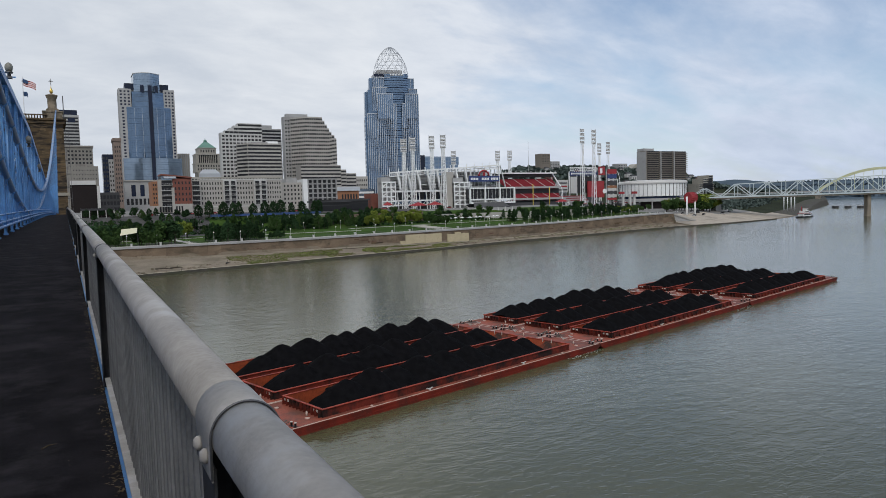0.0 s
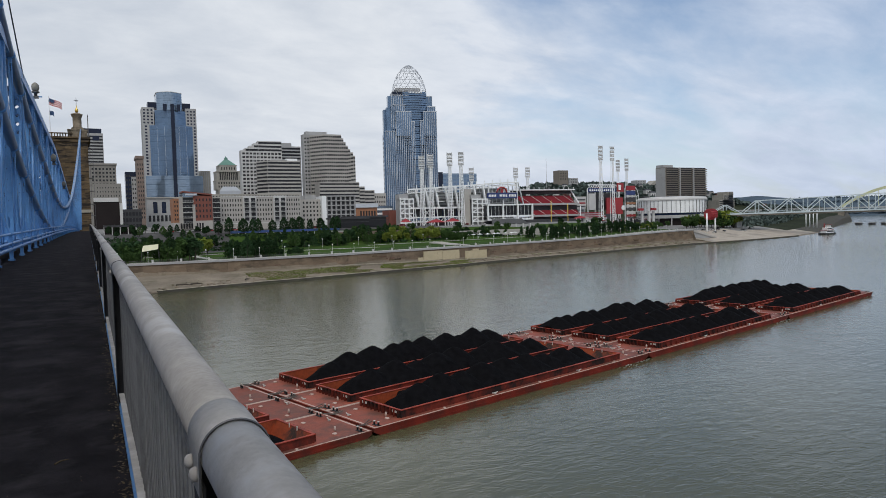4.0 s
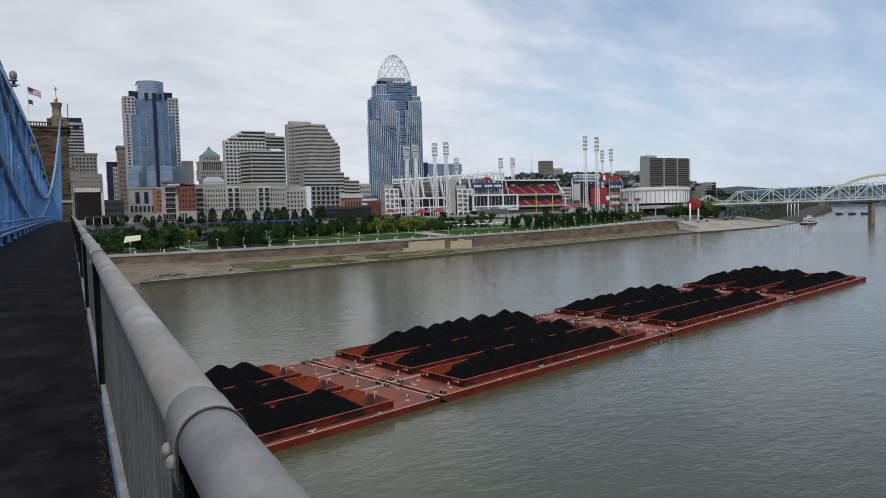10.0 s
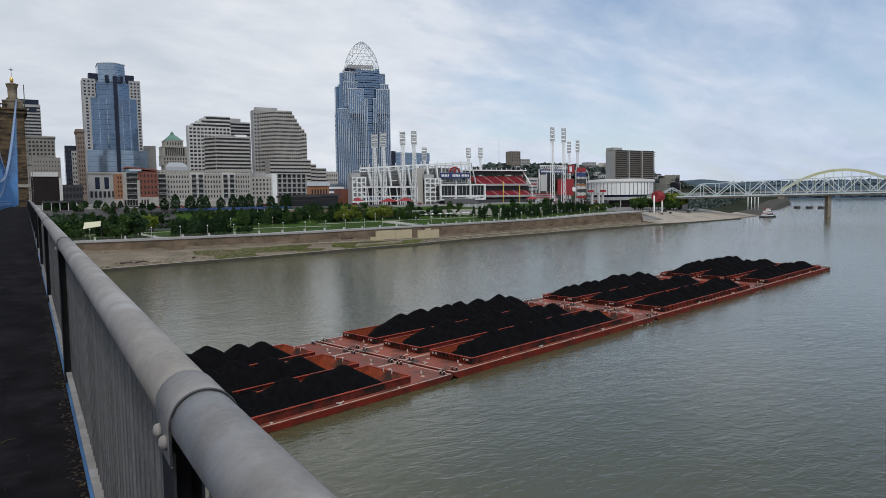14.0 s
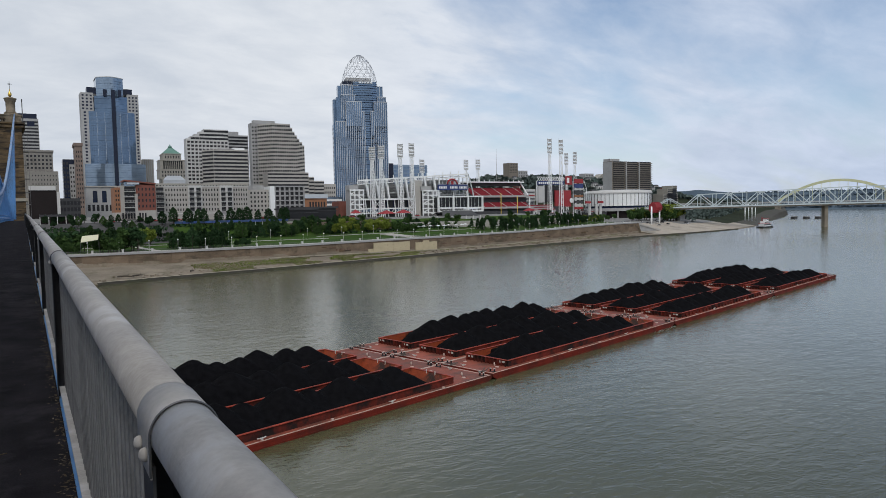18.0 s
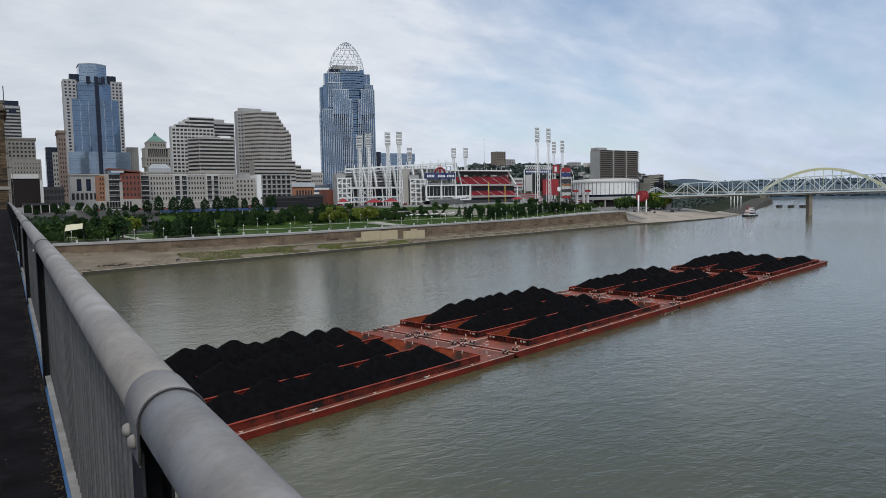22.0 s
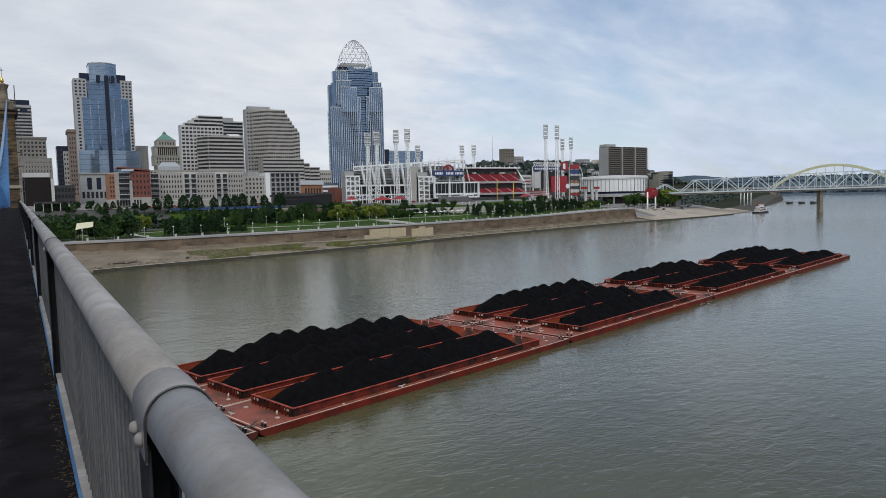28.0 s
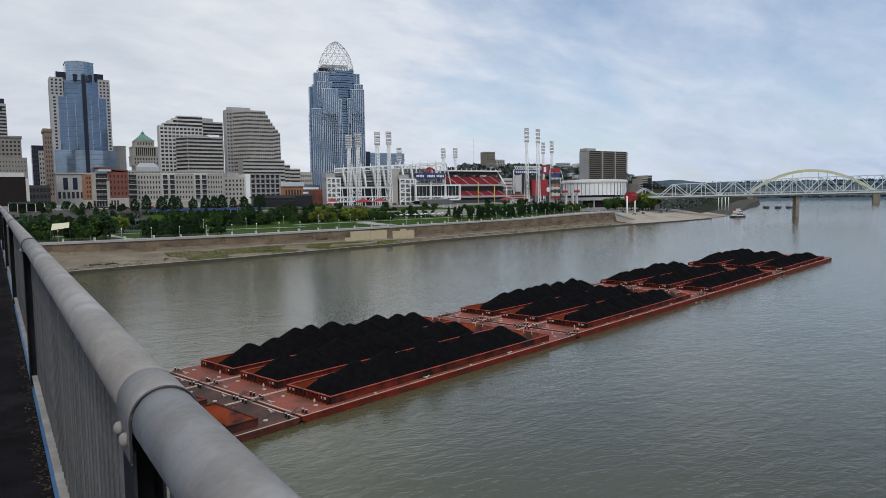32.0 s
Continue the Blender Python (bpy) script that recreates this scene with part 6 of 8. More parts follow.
def build_ballpark():
    Y = 520
    t = thing("ballpark_stand", (0, 0, 0), "white steel-framed ballpark grandstand seen from outside", "stadium")
    xl, xr = 230.3, 339.2
    zl, zr = 50.1, 56.7
    g = 19.0
    # roof edge beam and the stubs above it
    bm = bmesh.new()
    beam(bm, (xl, Y, zl), (xr, Y + 6, zr), 1.6, 1.3)
    beam(bm, (xl, Y + 0.6, zl - 2.9), (xr, Y + 6.6, zr - 2.9), 0.8, 0.8)
    part("roof_beam", bm, M["white"], t)
    bm = bmesh.new()
    beam(bm, (xl, Y + 9, zl - 1.5), (xr, Y + 15, zr - 1.5), 12, 0.4)
    part("roof_sheet", bm, M["conc_white"], t)
    for i in range(14):
        u = i / 13
        x, z = xl + (xr - xl) * u, zl + (zr - zl) * u
        bm = bmesh.new()
        beam(bm, (x, Y + 6 * u, z), (x, Y + 6 * u, z + 3.0), 0.5)
        beam(bm, (x, Y + 6 * u + 0.4, z - 2.9), (x, Y + 6 * u + 0.4, z), 0.7)
        part("stub_post", bm, M["white"], t)
    # raked seating deck behind the frames
    bm = bmesh.new()
    x0, x1 = 233.3, 302.8
    z2 = 35.6
    v = [bm.verts.new(p) for p in ((x0, Y + 14, z2), (x1, Y + 14, z2), (x1, Y + 4, zl - 2), (x0, Y + 4, zl - 2), (x0, Y + 30, z2), (x1, Y + 30, z2), (x1, Y + 30, zl - 3), (x0, Y + 30, zl - 3))]
    for f in ((0, 1, 2, 3), (3, 2, 6, 7), (1, 5, 6, 2), (4, 0, 3, 7)):
        bm.faces.new([v[i] for i in f])
    part("raked_deck", bm, M["conc_white"], t)
    for i in range(8):
        u = i / 7
        x = 237.3 + (301.7 - 237.3) * u
        z = zl + (zr - zl) * (x - xl) / (xr - xl)
        bm = bmesh.new()
        beam(bm, (x + 2.4, Y - 0.5, z2), (x - 0.6, Y - 0.2, z - 0.5), 1.0, 2.1, (0, 1, 0))
        beam(bm, (x + 2.4, Y - 0.5, z2), (x + 4.9, Y + 7, z - 0.5), 0.9, 1.1)
        beam(bm, (x + 2.4, Y + 2, z2 + 4.5), (x + 9.0, Y + 2, z2 + 4.5), 0.5)
        part("raker", bm, M["white"], t)
    for j in range(5):
        u = (j + 0.5) / 5
        bm = bmesh.new()
        beam(bm, (x0, Y + 13.7 - 9.8 * u, z2 + (zl - 2 - z2) * u), (x1, Y + 13.7 - 9.8 * u, z2 + (zl - 2 - z2) * u), 0.4)
        part("deck_beam", bm, M["roof_dark"], t)
    # glazed concourse, leaning outward, with its truss
    xa, xb = 230.3, 297.2
    zc, zd, ze = 34.7, 27.1, 23.3
    body(t, xa, xb, Y + 3, Y + 20, zd, zc, "gl_navy", "concourse")
    body(t, xa - 0.5, xb + 0.5, Y - 1.5, Y + 3, zc - 0.6, zc + 0.7, "white", "beam")
    body(t, xa, xb, Y, Y + 3, zd - 0.5, zd + 0.5, "white", "beam")
    body(t, xa, xb, Y, Y + 3, ze - 0.5, ze + 0.5, "white", "beam")
    n = 10
    for i in range(n + 1):
        x = xa + (xb - xa) * i / n
        bm = bmesh.new()
        beam(bm, (x - 1.0, Y - 1.0, zc), (x + 0.6, Y + 1.0, zd), 0.75)
        beam(bm, (x + 0.6, Y + 1.0, zd), (x + 1.0, Y + 1.0, g), 0.7)
        part("column", bm, M["white"], t)
        if i < n:
            xx = xa + (xb - xa) * (i + 1) / n
            bm = bmesh.new()
            beam(bm, (x, Y + 1, zd), ((x + xx) / 2, Y + 1, ze), 0.35)
            beam(bm, ((x + xx) / 2, Y + 1, ze), (xx, Y + 1, zd), 0.35)
            if i in (2, 7):
                beam(bm, (x, Y - 0.5, zd), (xx, Y - 1, zc), 0.4)
                beam(bm, (xx, Y - 0.5, zd), (x, Y - 1, zc), 0.4)
            part("truss_web", bm, M["white"], t)
            bm = bmesh.new()
            quad_box(bm, x + 1.2, xx - 0.8, Y + 2.7, Y + 3.1, zd + 0.8, zc - 0.8)
            part("glazing", bm, M["gl_dark"], t)
    body(t, xa, xb, Y + 4, Y + 20, 15, ze, "roof_dark", "undercroft")
    # stair towers with open flights
    for pa, pb, zt in ((220.1, 231.5, 42.2), (286.5, 301.5, 41.4)):
        y = 512
        body(t, pa, pb, y + 4, y + 10, 15, zt, "conc_grey", "stair_core")
        body(t, pa - 0.5, pb * 0.5 + pa * 0.5 + 2, y + 2, y + 10, zt, zt + 4.0, "conc_grey", "stair_head")
        for i in range(4):
            x = pa + (pb - pa) * i / 3
            body(t, x - 0.4, x + 0.4, y, y + 0.8, 15, zt + 0.6, "white", "stair_post")
        k = 6
        for j in range(k):
            z = 19 + (zt - 19) * j / k
            zz = 19 + (zt - 19) * (j + 1) / k
            bm = bmesh.new()
            quad_box(bm, pa, pb, y + 0.1, y + 2, zz - 0.5, zz + 0.5)
            beam(bm, (pa if j % 2 else pb, y + 1.2, z), ((pa + pb) / 2, y + 1.2, zz), 0.9, 0.7)
            part("flight", bm, M["white"], t)
    body(t, 281.1, 287.6, 516, 524, 15, 50.5, "conc_tan", "lift_shaft")
    # right wing: open frame, sign and glazed pavilion
    xw, xe = 294.9, 342.4
    bm = bmesh.new()
    for px, zt in ((309.7, 54.2), (324.4, 55.5), (339.3, 56.8)):
        beam(bm, (px, 524, 24), (px, 524, zt), 0.9)
    part("frame", bm, M["white"], t)
    bm = bmesh.new()
    beam(bm, (340.5, 524, zr), (350.3, 530, 35.1), 0.9)
    part("end_brace", bm, M["white"], t)
    body(t, xw, 340.5, 533, 545, 15, 40.4, "conc_grey", "back_wall")
    for j in range(3):
        z = 37.9 + j * 4.5
        body(t, 308.6, 339.9, 525, 532, z, z + 0.7, "conc_white", "ramp_slab")
    body(t, 306.8, 338.0, 521.6, 522.2, 42.2, 47.2, "sign_blue", "sign_board", "navy sign with white lettering bars")
    a, b = 308.0, 336.8
    for i in range(18):
        xx = a + (b - a) * (i + 0.15) / 18
        if i not in (5, 6, 12):
            body(t, xx, xx + (b - a) / 18 * 0.7, 521.4, 521.55, 43.6, 45.6, "white", "lettering_bar")
    body(t, 303.0, 339.8, 541, 545, 40.4, 52.0, "conc_white", "upper_wall")
    for i in range(9):
        x = 304.5 + i * 4.3
        body(t, x - 0.35, x + 0.35, 530.5, 531.2, 38.5, 53.4, "white", "column")
    bm = bmesh.new()
    tube(bm, [(322.4 - 5.2 * math.cos(math.pi * i / 12), 522.6, 47.2 + 4.6 * math.sin(math.pi * i / 12)) for i in range(13)], 0.75, 8)
    part("sign_crest", bm, M["red_paint"], t, "red arched emblem")
    body(t, 321.2, 323.6, 522.3, 522.9, 47.2, 50.5, "red_paint", "sign_mark")
    xa, xb = 297.4, 342.4
    z1, z2, z3 = 36.1, 26.4, 23.5
    body(t, xa, xb, 506, 530, z2, z1 - 0.6, "gl_dark", "pavilion")
    for z in (z1, z2, z3):
        body(t, xa - 0.6, xb + 0.6, 504.4, 506.4, z - 0.6, z + 0.6, "white", "beam")
    for i in range(4):
        x = xa + (xb - xa) * i / 3
        body(t, x - 0.6, x + 0.6, 504.2, 505.9, z3, z1 + 0.5, "white", "column")
    for i in range(12):
        x = xa + (xb - xa) * i / 12
        w = (xb - xa) / 12
        bm = bmesh.new()
        beam(bm, (x, 505.4, z2), (x + w / 2, 505.4, z3), 0.3)
        beam(bm, (x + w / 2, 505.4, z3), (x + w, 505.4, z2), 0.3)
        quad_box(bm, x - 0.07, x + 0.07, 505.6, 505.95, z2, z1)
        part("truss_web", bm, M["white"], t)
    body(t, xa + 3, xb - 2, 510, 530, 14, z3, "roof_dark", "undercroft")
    bm = bmesh.new()
    v = [bm.verts.new(p) for p in ((xa - 1, 497, 20.1), (xb - 10, 497, 20.1), (xb - 12, 504, 24.0), (xa + 3, 504, 24.0))]
    w = [bm.verts.new((p.co.x, p.co.y, p.co.z - 0.4)) for p in v]
    bm.faces.new(v)
    bm.faces.new(w[::-1])
    for i in range(4):
        bm.faces.new((v[(i + 1) % 4], v[i], w[i], w[(i + 1) % 4]))
    part("awning", bm, M["band"], t)
    # far red stand, two tiers
    t = thing("ballpark_stand", (0, 0, 0), "two tiers of red ballpark seats under a white roof edge", "stadium")
    Y = 620
    xa, xb = 408.7, 481.8
    for za, zb, y in ((38.8, 48.1, 620), (26.4, 34.5, 612)):
        n = 12
        for i in range(n):
            zz, z9 = za + (zb - za) * i / n, za + (zb - za) * (i + 1) / n
            bm = bmesh.new()
            quad_box(bm, xa + 4 * (1 - i / n), xb - 4 * (1 - i / n), y + i * 1.3, y + (i + 1) * 1.3 + 0.02, zz - 2, z9)
            part("seat_tier", bm, M["seat_red"], t, "step of dark red seats")
        for k in range(5):
            u = (k + 0.5) / 5
            bm = bmesh.new()
            beam(bm, (xa + (xb - xa) * u + 2, y - 0.5, za + 0.4), (xa + (xb - xa) * u - 2, y + n * 1.3, zb + 0.6), 0.5, 0.3)
            part("aisle", bm, M["conc_white"], t)
        body(t, xa, xb, y - 3, y - 0.2, za - 1.6, za + 0.5, "conc_grey", "fascia")
        body(t, xa, xb, y + 2, y + 18, za - 9, za - 1.7, "roof_dark", "undercroft")
    body(t, xa - 2, xb + 1, 634, 642, 50.0, 53.7, "roof_dark", "press_box")
    body(t, xa - 6, xb + 2, 628, 644, 53.7, 54.9, "white", "roof_edge")
    bm = bmesh.new()
    for i in range(12):
        xx = xa + (xb - xa) * i / 11
        bm = bmesh.new()
        beam(bm, (xx, 628, 54.9), (xx, 628, 56.8), 0.5)
        part("roof_stub", bm, M["white"], t)
    bm = bmesh.new()
    beam(bm, (xb + 1, 618, 36.5), (xb + 1, 636, 55.5), 1.2)
    beam(bm, (xb + 1, 636, 15), (xb + 1, 636, 55.5), 1.2)
    part("end_frame", bm, M["white"], t)
    body(t, 396.9, 474.8, 600, 612, 8, 22.2, "roof_dark", "field_wall")
    for k, (pa, zt, mat) in enumerate(((423.6, 41.1, "yellow_paint"), (444.9, 37.7, "yellow_paint"), (461.5, 35.3, "white"))):
        f = thing("foul_pole" if mat == "yellow_paint" else "white_mast", (pa, 590, 8), "tall yellow foul pole of the ballpark" if mat == "yellow_paint" else "slim white mast by the ballpark", "pole")
        bm = bmesh.new()
        tube(bm, [(0, 0, 0), (0, 0, zt - 8)], 0.4, 8)
        part("shaft", bm, M[mat], f)
    # outfield seats right of the stand
    t = thing("outfield_stand", (0, 0, 0), "low outfield seating with pale concourse", "stadium")
    body(t, 497.4, 553.8, 640, 660, 8, 26.3, "roof_dark")
    for j in range(6):
        body(t, 491.2, 531.3, 630 + j * 1.6, 631.6 + j * 1.6, 8, 22.4 + j * 1.2, "seat_red" if j % 2 else "conc_grey", "seat_tier")
    body(t, 477.9, 492.4, 615, 625, 8, 23.1, "conc_tan", "bar_house")
    body(t, 488.0, 528.0, 668, 690, 8, 41.0, "conc_grey", "concourse")
    for j in range(5):
        body(t, 487.0, 528.6, 666.2, 668, 15.5 + j * 5.4, 16.9 + j * 5.4, "white", "walkway")
    for j in range(6):
        x = 488.2 + j * 7.9
        body(t, x - 0.5, x + 0.5, 666.0, 668, 8, 43.0, "white", "column")
    body(t, 511.5, 527.5, 663, 665, 33.0, 47.5, "conc_white", "sign_panel")
    for j in range(3):
        body(t, 513.0, 526.0, 662.6, 662.95, 35.0 + j * 4, 36.6 + j * 4, ("band", "red_paint", "band")[j], "lettering_bar")
    # small white stalls and dark kiosks between the ballpark and the arena
    rng = random.Random(64)
    for k in range(26):
        px = 474.0 + (568.7 - 474.0) * (k + rng.uniform(-0.3, 0.3)) / 26
        y = rng.uniform(586, 604)
        w, h = rng.uniform(2.0, 5.0), rng.uniform(2.5, 6.5)
        stall = thing("stall", (px, y, 9.8), ("white flat-roofed stall on the plaza", "dark kiosk with a red awning on the plaza")[k % 3 == 1], "stall", "stalls on the plaza")
        bm = bmesh.new()
        quad_box(bm, -w / 2, w / 2, -1.6, 1.6, 0, h + 5)
        part("wall", bm, M[("white", "dark_wall", "conc_grey")[k % 3]], stall)
        bm = bmesh.new()
        quad_box(bm, -w / 2 - 0.3, w / 2 + 0.3, -2.4, 1.8, h + 5, h + 5.5)
        part("roof", bm, M[("conc_white", "red_paint", "roof_dark")[k % 3]], stall)
        bm = bmesh.new()
        quad_box(bm, -w * 0.32, w * 0.32, -1.72, -1.55, h * 0.5 + 3.5, h + 4.2)
        part("counter_opening", bm, M["gl_dark"], stall)
    # scoreboard
    Y = 660
    t = thing("scoreboard", (0, 0, 0), "large dark scoreboard with coloured sign panels on white frames", "scoreboard")
    for px in (528.9, 540.3, 558.0, 570.7, 587.2, 598.4):
        bm = bmesh.new()
        beam(bm, (px, Y + 2, 8), (px, Y + 2, 57.5), 1.3)
        part("frame_post", bm, M["white"], t)
    body(t, 536.8, 571.6, Y, Y + 2, 31.1, 51.1, "black", "screen", "dark video screen")
    body(t, 528.9, 538.5, Y - 1, Y + 1, 31.1, 50.9, "conc_white", "sign_panel")
    body(t, 552.0, 577.3, 655, 657, 25.5, 45.6, "red_paint", "sign_panel", "red sign panel")
    bm = bmesh.new()
    lathe(bm, [(3.0, 0), (3.0, 0.5)], 16)
    b = part("emblem", bm, M["white"], t)
    b.matrix_basis = pose(577.3, 654.6, 33.1, 90, 0, 0)
    body(t, 528.9, 570.7, Y, Y + 1.5, 52.5, 57.3, "sign_blue", "sign_panel", "navy sign panel with pale bars")
    for i in range(12):
        xx = 529.9 + (567.1 - 529.9) * i / 12
        body(t, xx, xx + 1.7, 659, 659.6, 53.8, 55.9, "white", "lettering_bar")
    bm = bmesh.new()
    n = 12
    for i in range(n):
        xx, x2 = 528.9 + (570.7 - 528.9) * i / n, 528.9 + (570.7 - 528.9) * (i + 1) / n
        beam(bm, (xx, Y + 1, 57.3), (x2, Y + 1, 62.1), 0.4)
        beam(bm, (x2, Y + 1, 57.3), (xx, Y + 1, 62.1), 0.4)
    beam(bm, (528.9, Y + 1, 62.1), (570.7, Y + 1, 62.1), 0.6)
    part("top_truss", bm, M["white"], t)
    body(t, 570.8, 580.8, 657.5, 658.6, 52.8, 63.2, "red_paint", "sign_panel", "square red sign")
    body(t, 572.6, 576.3, 657, 657.4, 54.8, 61.1, "white", "sign_mark")
    for za, zb, mat in ((54.4, 60.0, "red_paint"), (48.7, 53.7, "sign_blue"), (46.2, 48.0, "conc_white"),
                        (40.4, 45.6, "roof_dark"), (37.0, 39.8, "brick_orange"), (33.4, 36.4, "conc_white"), (29.5, 32.8, "roof_dark"), (25.2, 28.8, "conc_white"), (21.9, 24.6, "red_paint")):
        body(t, 585.4, 599.5, 657.4, 658.8, za, zb, mat, "sign_panel")
    bm = bmesh.new()
    pts = [(598.5, 659, 59.5), (603.2, 659, 56.0), (606.0, 659, 48.9), (607.0, 659, 29.7)]
    for d in (0, 4.0):
        tube(bm, [(p[0] - d, p[1], p[2] - d * 0.6) for p in pts], 0.4, 5)
    for a in pts:
        beam(bm, a, (a[0] - 4, a[1], a[2] - 2.4), 0.3)
    part("curved_frame", bm, M["white"], t)
    # floodlights
    for px, y, zh, z1 in ((239.7, 512, 66.4, 77.7), (247.8, 512, 67.6, 79.0), (265.5, 512, 69.1, 80.7),
                          (276.2, 512, 69.9, 81.6), (497.9, 600, 84.9, 101.7), (514.2, 600, 84.3, 101.2)):
        light_tower(px, y, 8, zh, z1, 11.5 * y / 1219)
    for px, y, zh, z1 in ((357.5, 640, 64.2, 79.0), (425.9, 660, 69.3, 81.4), (442.1, 660, 69.7, 81.9),
                          (661.3, 760, 85.0, 102.6), (677.3, 760, 86.3, 104.8)):
        light_tower(px, y, 8, zh, z1, 10.5 * y / 1219)
    f = thing("radio_mast", (638.3, 900, 30), "thin distant grey radio mast", "mast")
    bm = bmesh.new()
    tube(bm, [(0, 0, 0), (0, 0, 117.7 - 30)], [0.5, 0.15], 5)
    part("shaft", bm, M["conc_grey"], f)
    # plaza wall and red tent roofs before the stand
    t = thing("plaza_wall", (0, 0, 0), "low pale stone wall of the ballpark plaza", "wall")
    body(t, 245.1, 338.3, 492, 493.2, 11, 19.4, "conc_grey")
    for i in range(14):
        x = 245.1 + (338.3 - 245.1) * i / 13
        body(t, x - 0.5, x + 0.5, 491.6, 491.98, 11, 19.9, "conc_white", "pilaster")
    for pa, pb, zt in ((217.3, 224.6, 26.7), (240.4, 255.7, 25.7), (257.2, 269.8, 26.1), (454.0, 467.7, 25.1)):
        y = 505 if pa < 350 else 590
        tent = thing("tent", ((pa + pb) / 2, y, 0), "small red-roofed tent outside the ballpark", "tent", "red tents at the ballpark")
        bm = bmesh.new()
        w = (pb - pa) / 2
        v = [bm.verts.new(p) for p in ((-w, -3, zt - 3), (w, -3, zt - 3), (w, 3, zt - 3), (-w, 3, zt - 3), (0, 0, zt))]
        for q in ((0, 1, 4), (1, 2, 4), (2, 3, 4), (3, 0, 4), (3, 2, 1, 0)):
            bm.faces.new([v[k] for k in q])
        part("canopy", bm, M["red_paint"], tent)
        for sx in (-1, 1):
            bm = bmesh.new()
            beam(bm, (sx * (w - 0.2), -2.8, zt - 10), (sx * (w - 0.2), -2.8, zt - 3), 0.25)
            part("pole", bm, M["white"], tent)


build_ballpark()

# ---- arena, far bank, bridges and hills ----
# Blue-grey base: distance haze put into the hills' colour.
M["hill_far"] = material("hazy_hill_woods", (0.075, 0.105, 0.135), 0.95, 0, 0.25, 0.012, 0, 8, 0.1, coords="World")
M["truss_grey"] = material("grey_green_bridge_paint", (0.50, 0.57, 0.60), 0.55, 0, 0.1, 0.05)
M["arch_yellow"] = material("yellow_bridge_paint", (0.60, 0.61, 0.39), 0.55, 0, 0.08, 0.02)
M["pier_stone"] = material("bridge_pier_concrete", (0.25, 0.22, 0.18), 0.9, 0, 0.2, 0.1, 0.2, 8, 0.2, (0.13, 0.12, 0.10), 0.6, 0.1)
M["car_dark"] = material("dark_car_paint", (0.03, 0.03, 0.035), 0.3, 0, 0.1, 1)
M["car_pale"] = material("pale_car_paint", (0.5, 0.5, 0.5), 0.3, 0, 0.1, 1)


def build_arena():
    cx, cy, R = 652.0, 650.0, 42.7
    t = thing("arena", (cx, cy, 0), "round white arena with ribbed wall over a dark glazed base", "arena")
    z0, z1, z2, z3, z4 = 11.3, 19.7, 22.5, 25.2, 40.5
    zr = 45.4

    def drum(name, r, za, zb, mat, n=72):
        bm = bmesh.new()
        lathe(bm, [(r, za), (r, zb)], n, smooth=False)
        return part(name, bm, M[mat], t)

    drum("core", R * 0.9, 7, z1, "dark_wall", 48)
    drum("deck_ring", R * 1.0, z1 - 1.0, z2, "conc_grey")
    drum("window_band", R * 0.965, z2, z3, "gl_navy")
    drum("wall", R * 0.98, z3, z4, "white")
    bm = bmesh.new()
    lathe(bm, [(R * 1.0, z4), (R * 1.0, z4 + 1.5), (R * 0.96, zr - 1.0), (R * 0.6, zr), (R * 0.1, zr + 0.4)], 72, smooth=False)
    part("roof", bm, M["conc_white"], t)
    rib = bmesh.new()
    quad_box(rib, -0.18, 0.18, -0.35, 0.3, z3 + 0.1, z4 - 0.1)
    rm = mesh_of("rib", rib, M["band"])
    col = bmesh.new()
    quad_box(col, -0.8, 0.8, -0.8, 0.8, 7, z1 - 1)
    cm = mesh_of("column", col, M["conc_grey"])
    for i in range(30):
        a = 0.75 * math.pi + 1.2 * math.pi * (i + 0.5) / 30
        again("rib", rm, t, pose(R * 0.985 * math.cos(a), R * 0.985 * math.sin(a), 0, 0, 0, math.degrees(a) + 90))
        if i % 3 == 0:
            again("column", cm, t, pose(R * 0.95 * math.cos(a), R * 0.95 * math.sin(a), 0, 0, 0, math.degrees(a) + 90))
    # low wings by the arena
    t = thing("plaza_building", (0, 0, 0), "low grey plaza buildings below the arena", "building")
    body(t, 544.0, 573.6, 590, 606, 8, 18.2, "roof_dark")
    for px in (545.5, 555.9, 562.0):
        body(t, px - 1.2, px + 1.2, 587, 589, 8, 28.0, "conc_white", "pylon")
    for px in (541.1, 560.1):
        body(t, px - 3.5, px + 3.5, 584.5, 586.5, 28.6, 31.2, "red_paint", "red_cap")
    # red drum on white columns
    t = thing("river_monument", (521.6, 470, 0), "red drum-shaped steel paddle wheel on white columns", "monument")
    bm = bmesh.new()
    w = (529.5 - 514.6) / 2 * 0.55
    zc, rr = 23.0, (28.0 - 17.6) / 2 - 0.4
    tube(bm, [(-w, 0, zc), (w, 0, zc)], rr, 20)
    part("drum", bm, M["red_paint"], t)
    pm = bmesh.new()
    quad_box(pm, -w * 0.98, w * 0.98, -0.15, 0.15, rr * 0.9, rr + 0.5)
    pmm = mesh_of("paddle", pm, M["red_paint"])
    for i in range(16):
        again("paddle", pmm, t, pose(0, 0, zc) @ pose(0, 0, 0, 360 * i / 16, 0, 0))
    for px in (512.9 - 521.6, 523.8 - 521.6):
        bm = bmesh.new()
        tube(bm, [(px, -3, 3), (px, -3, 24.1)], 0.75, 10)
        part("column", bm, M["white"], t)


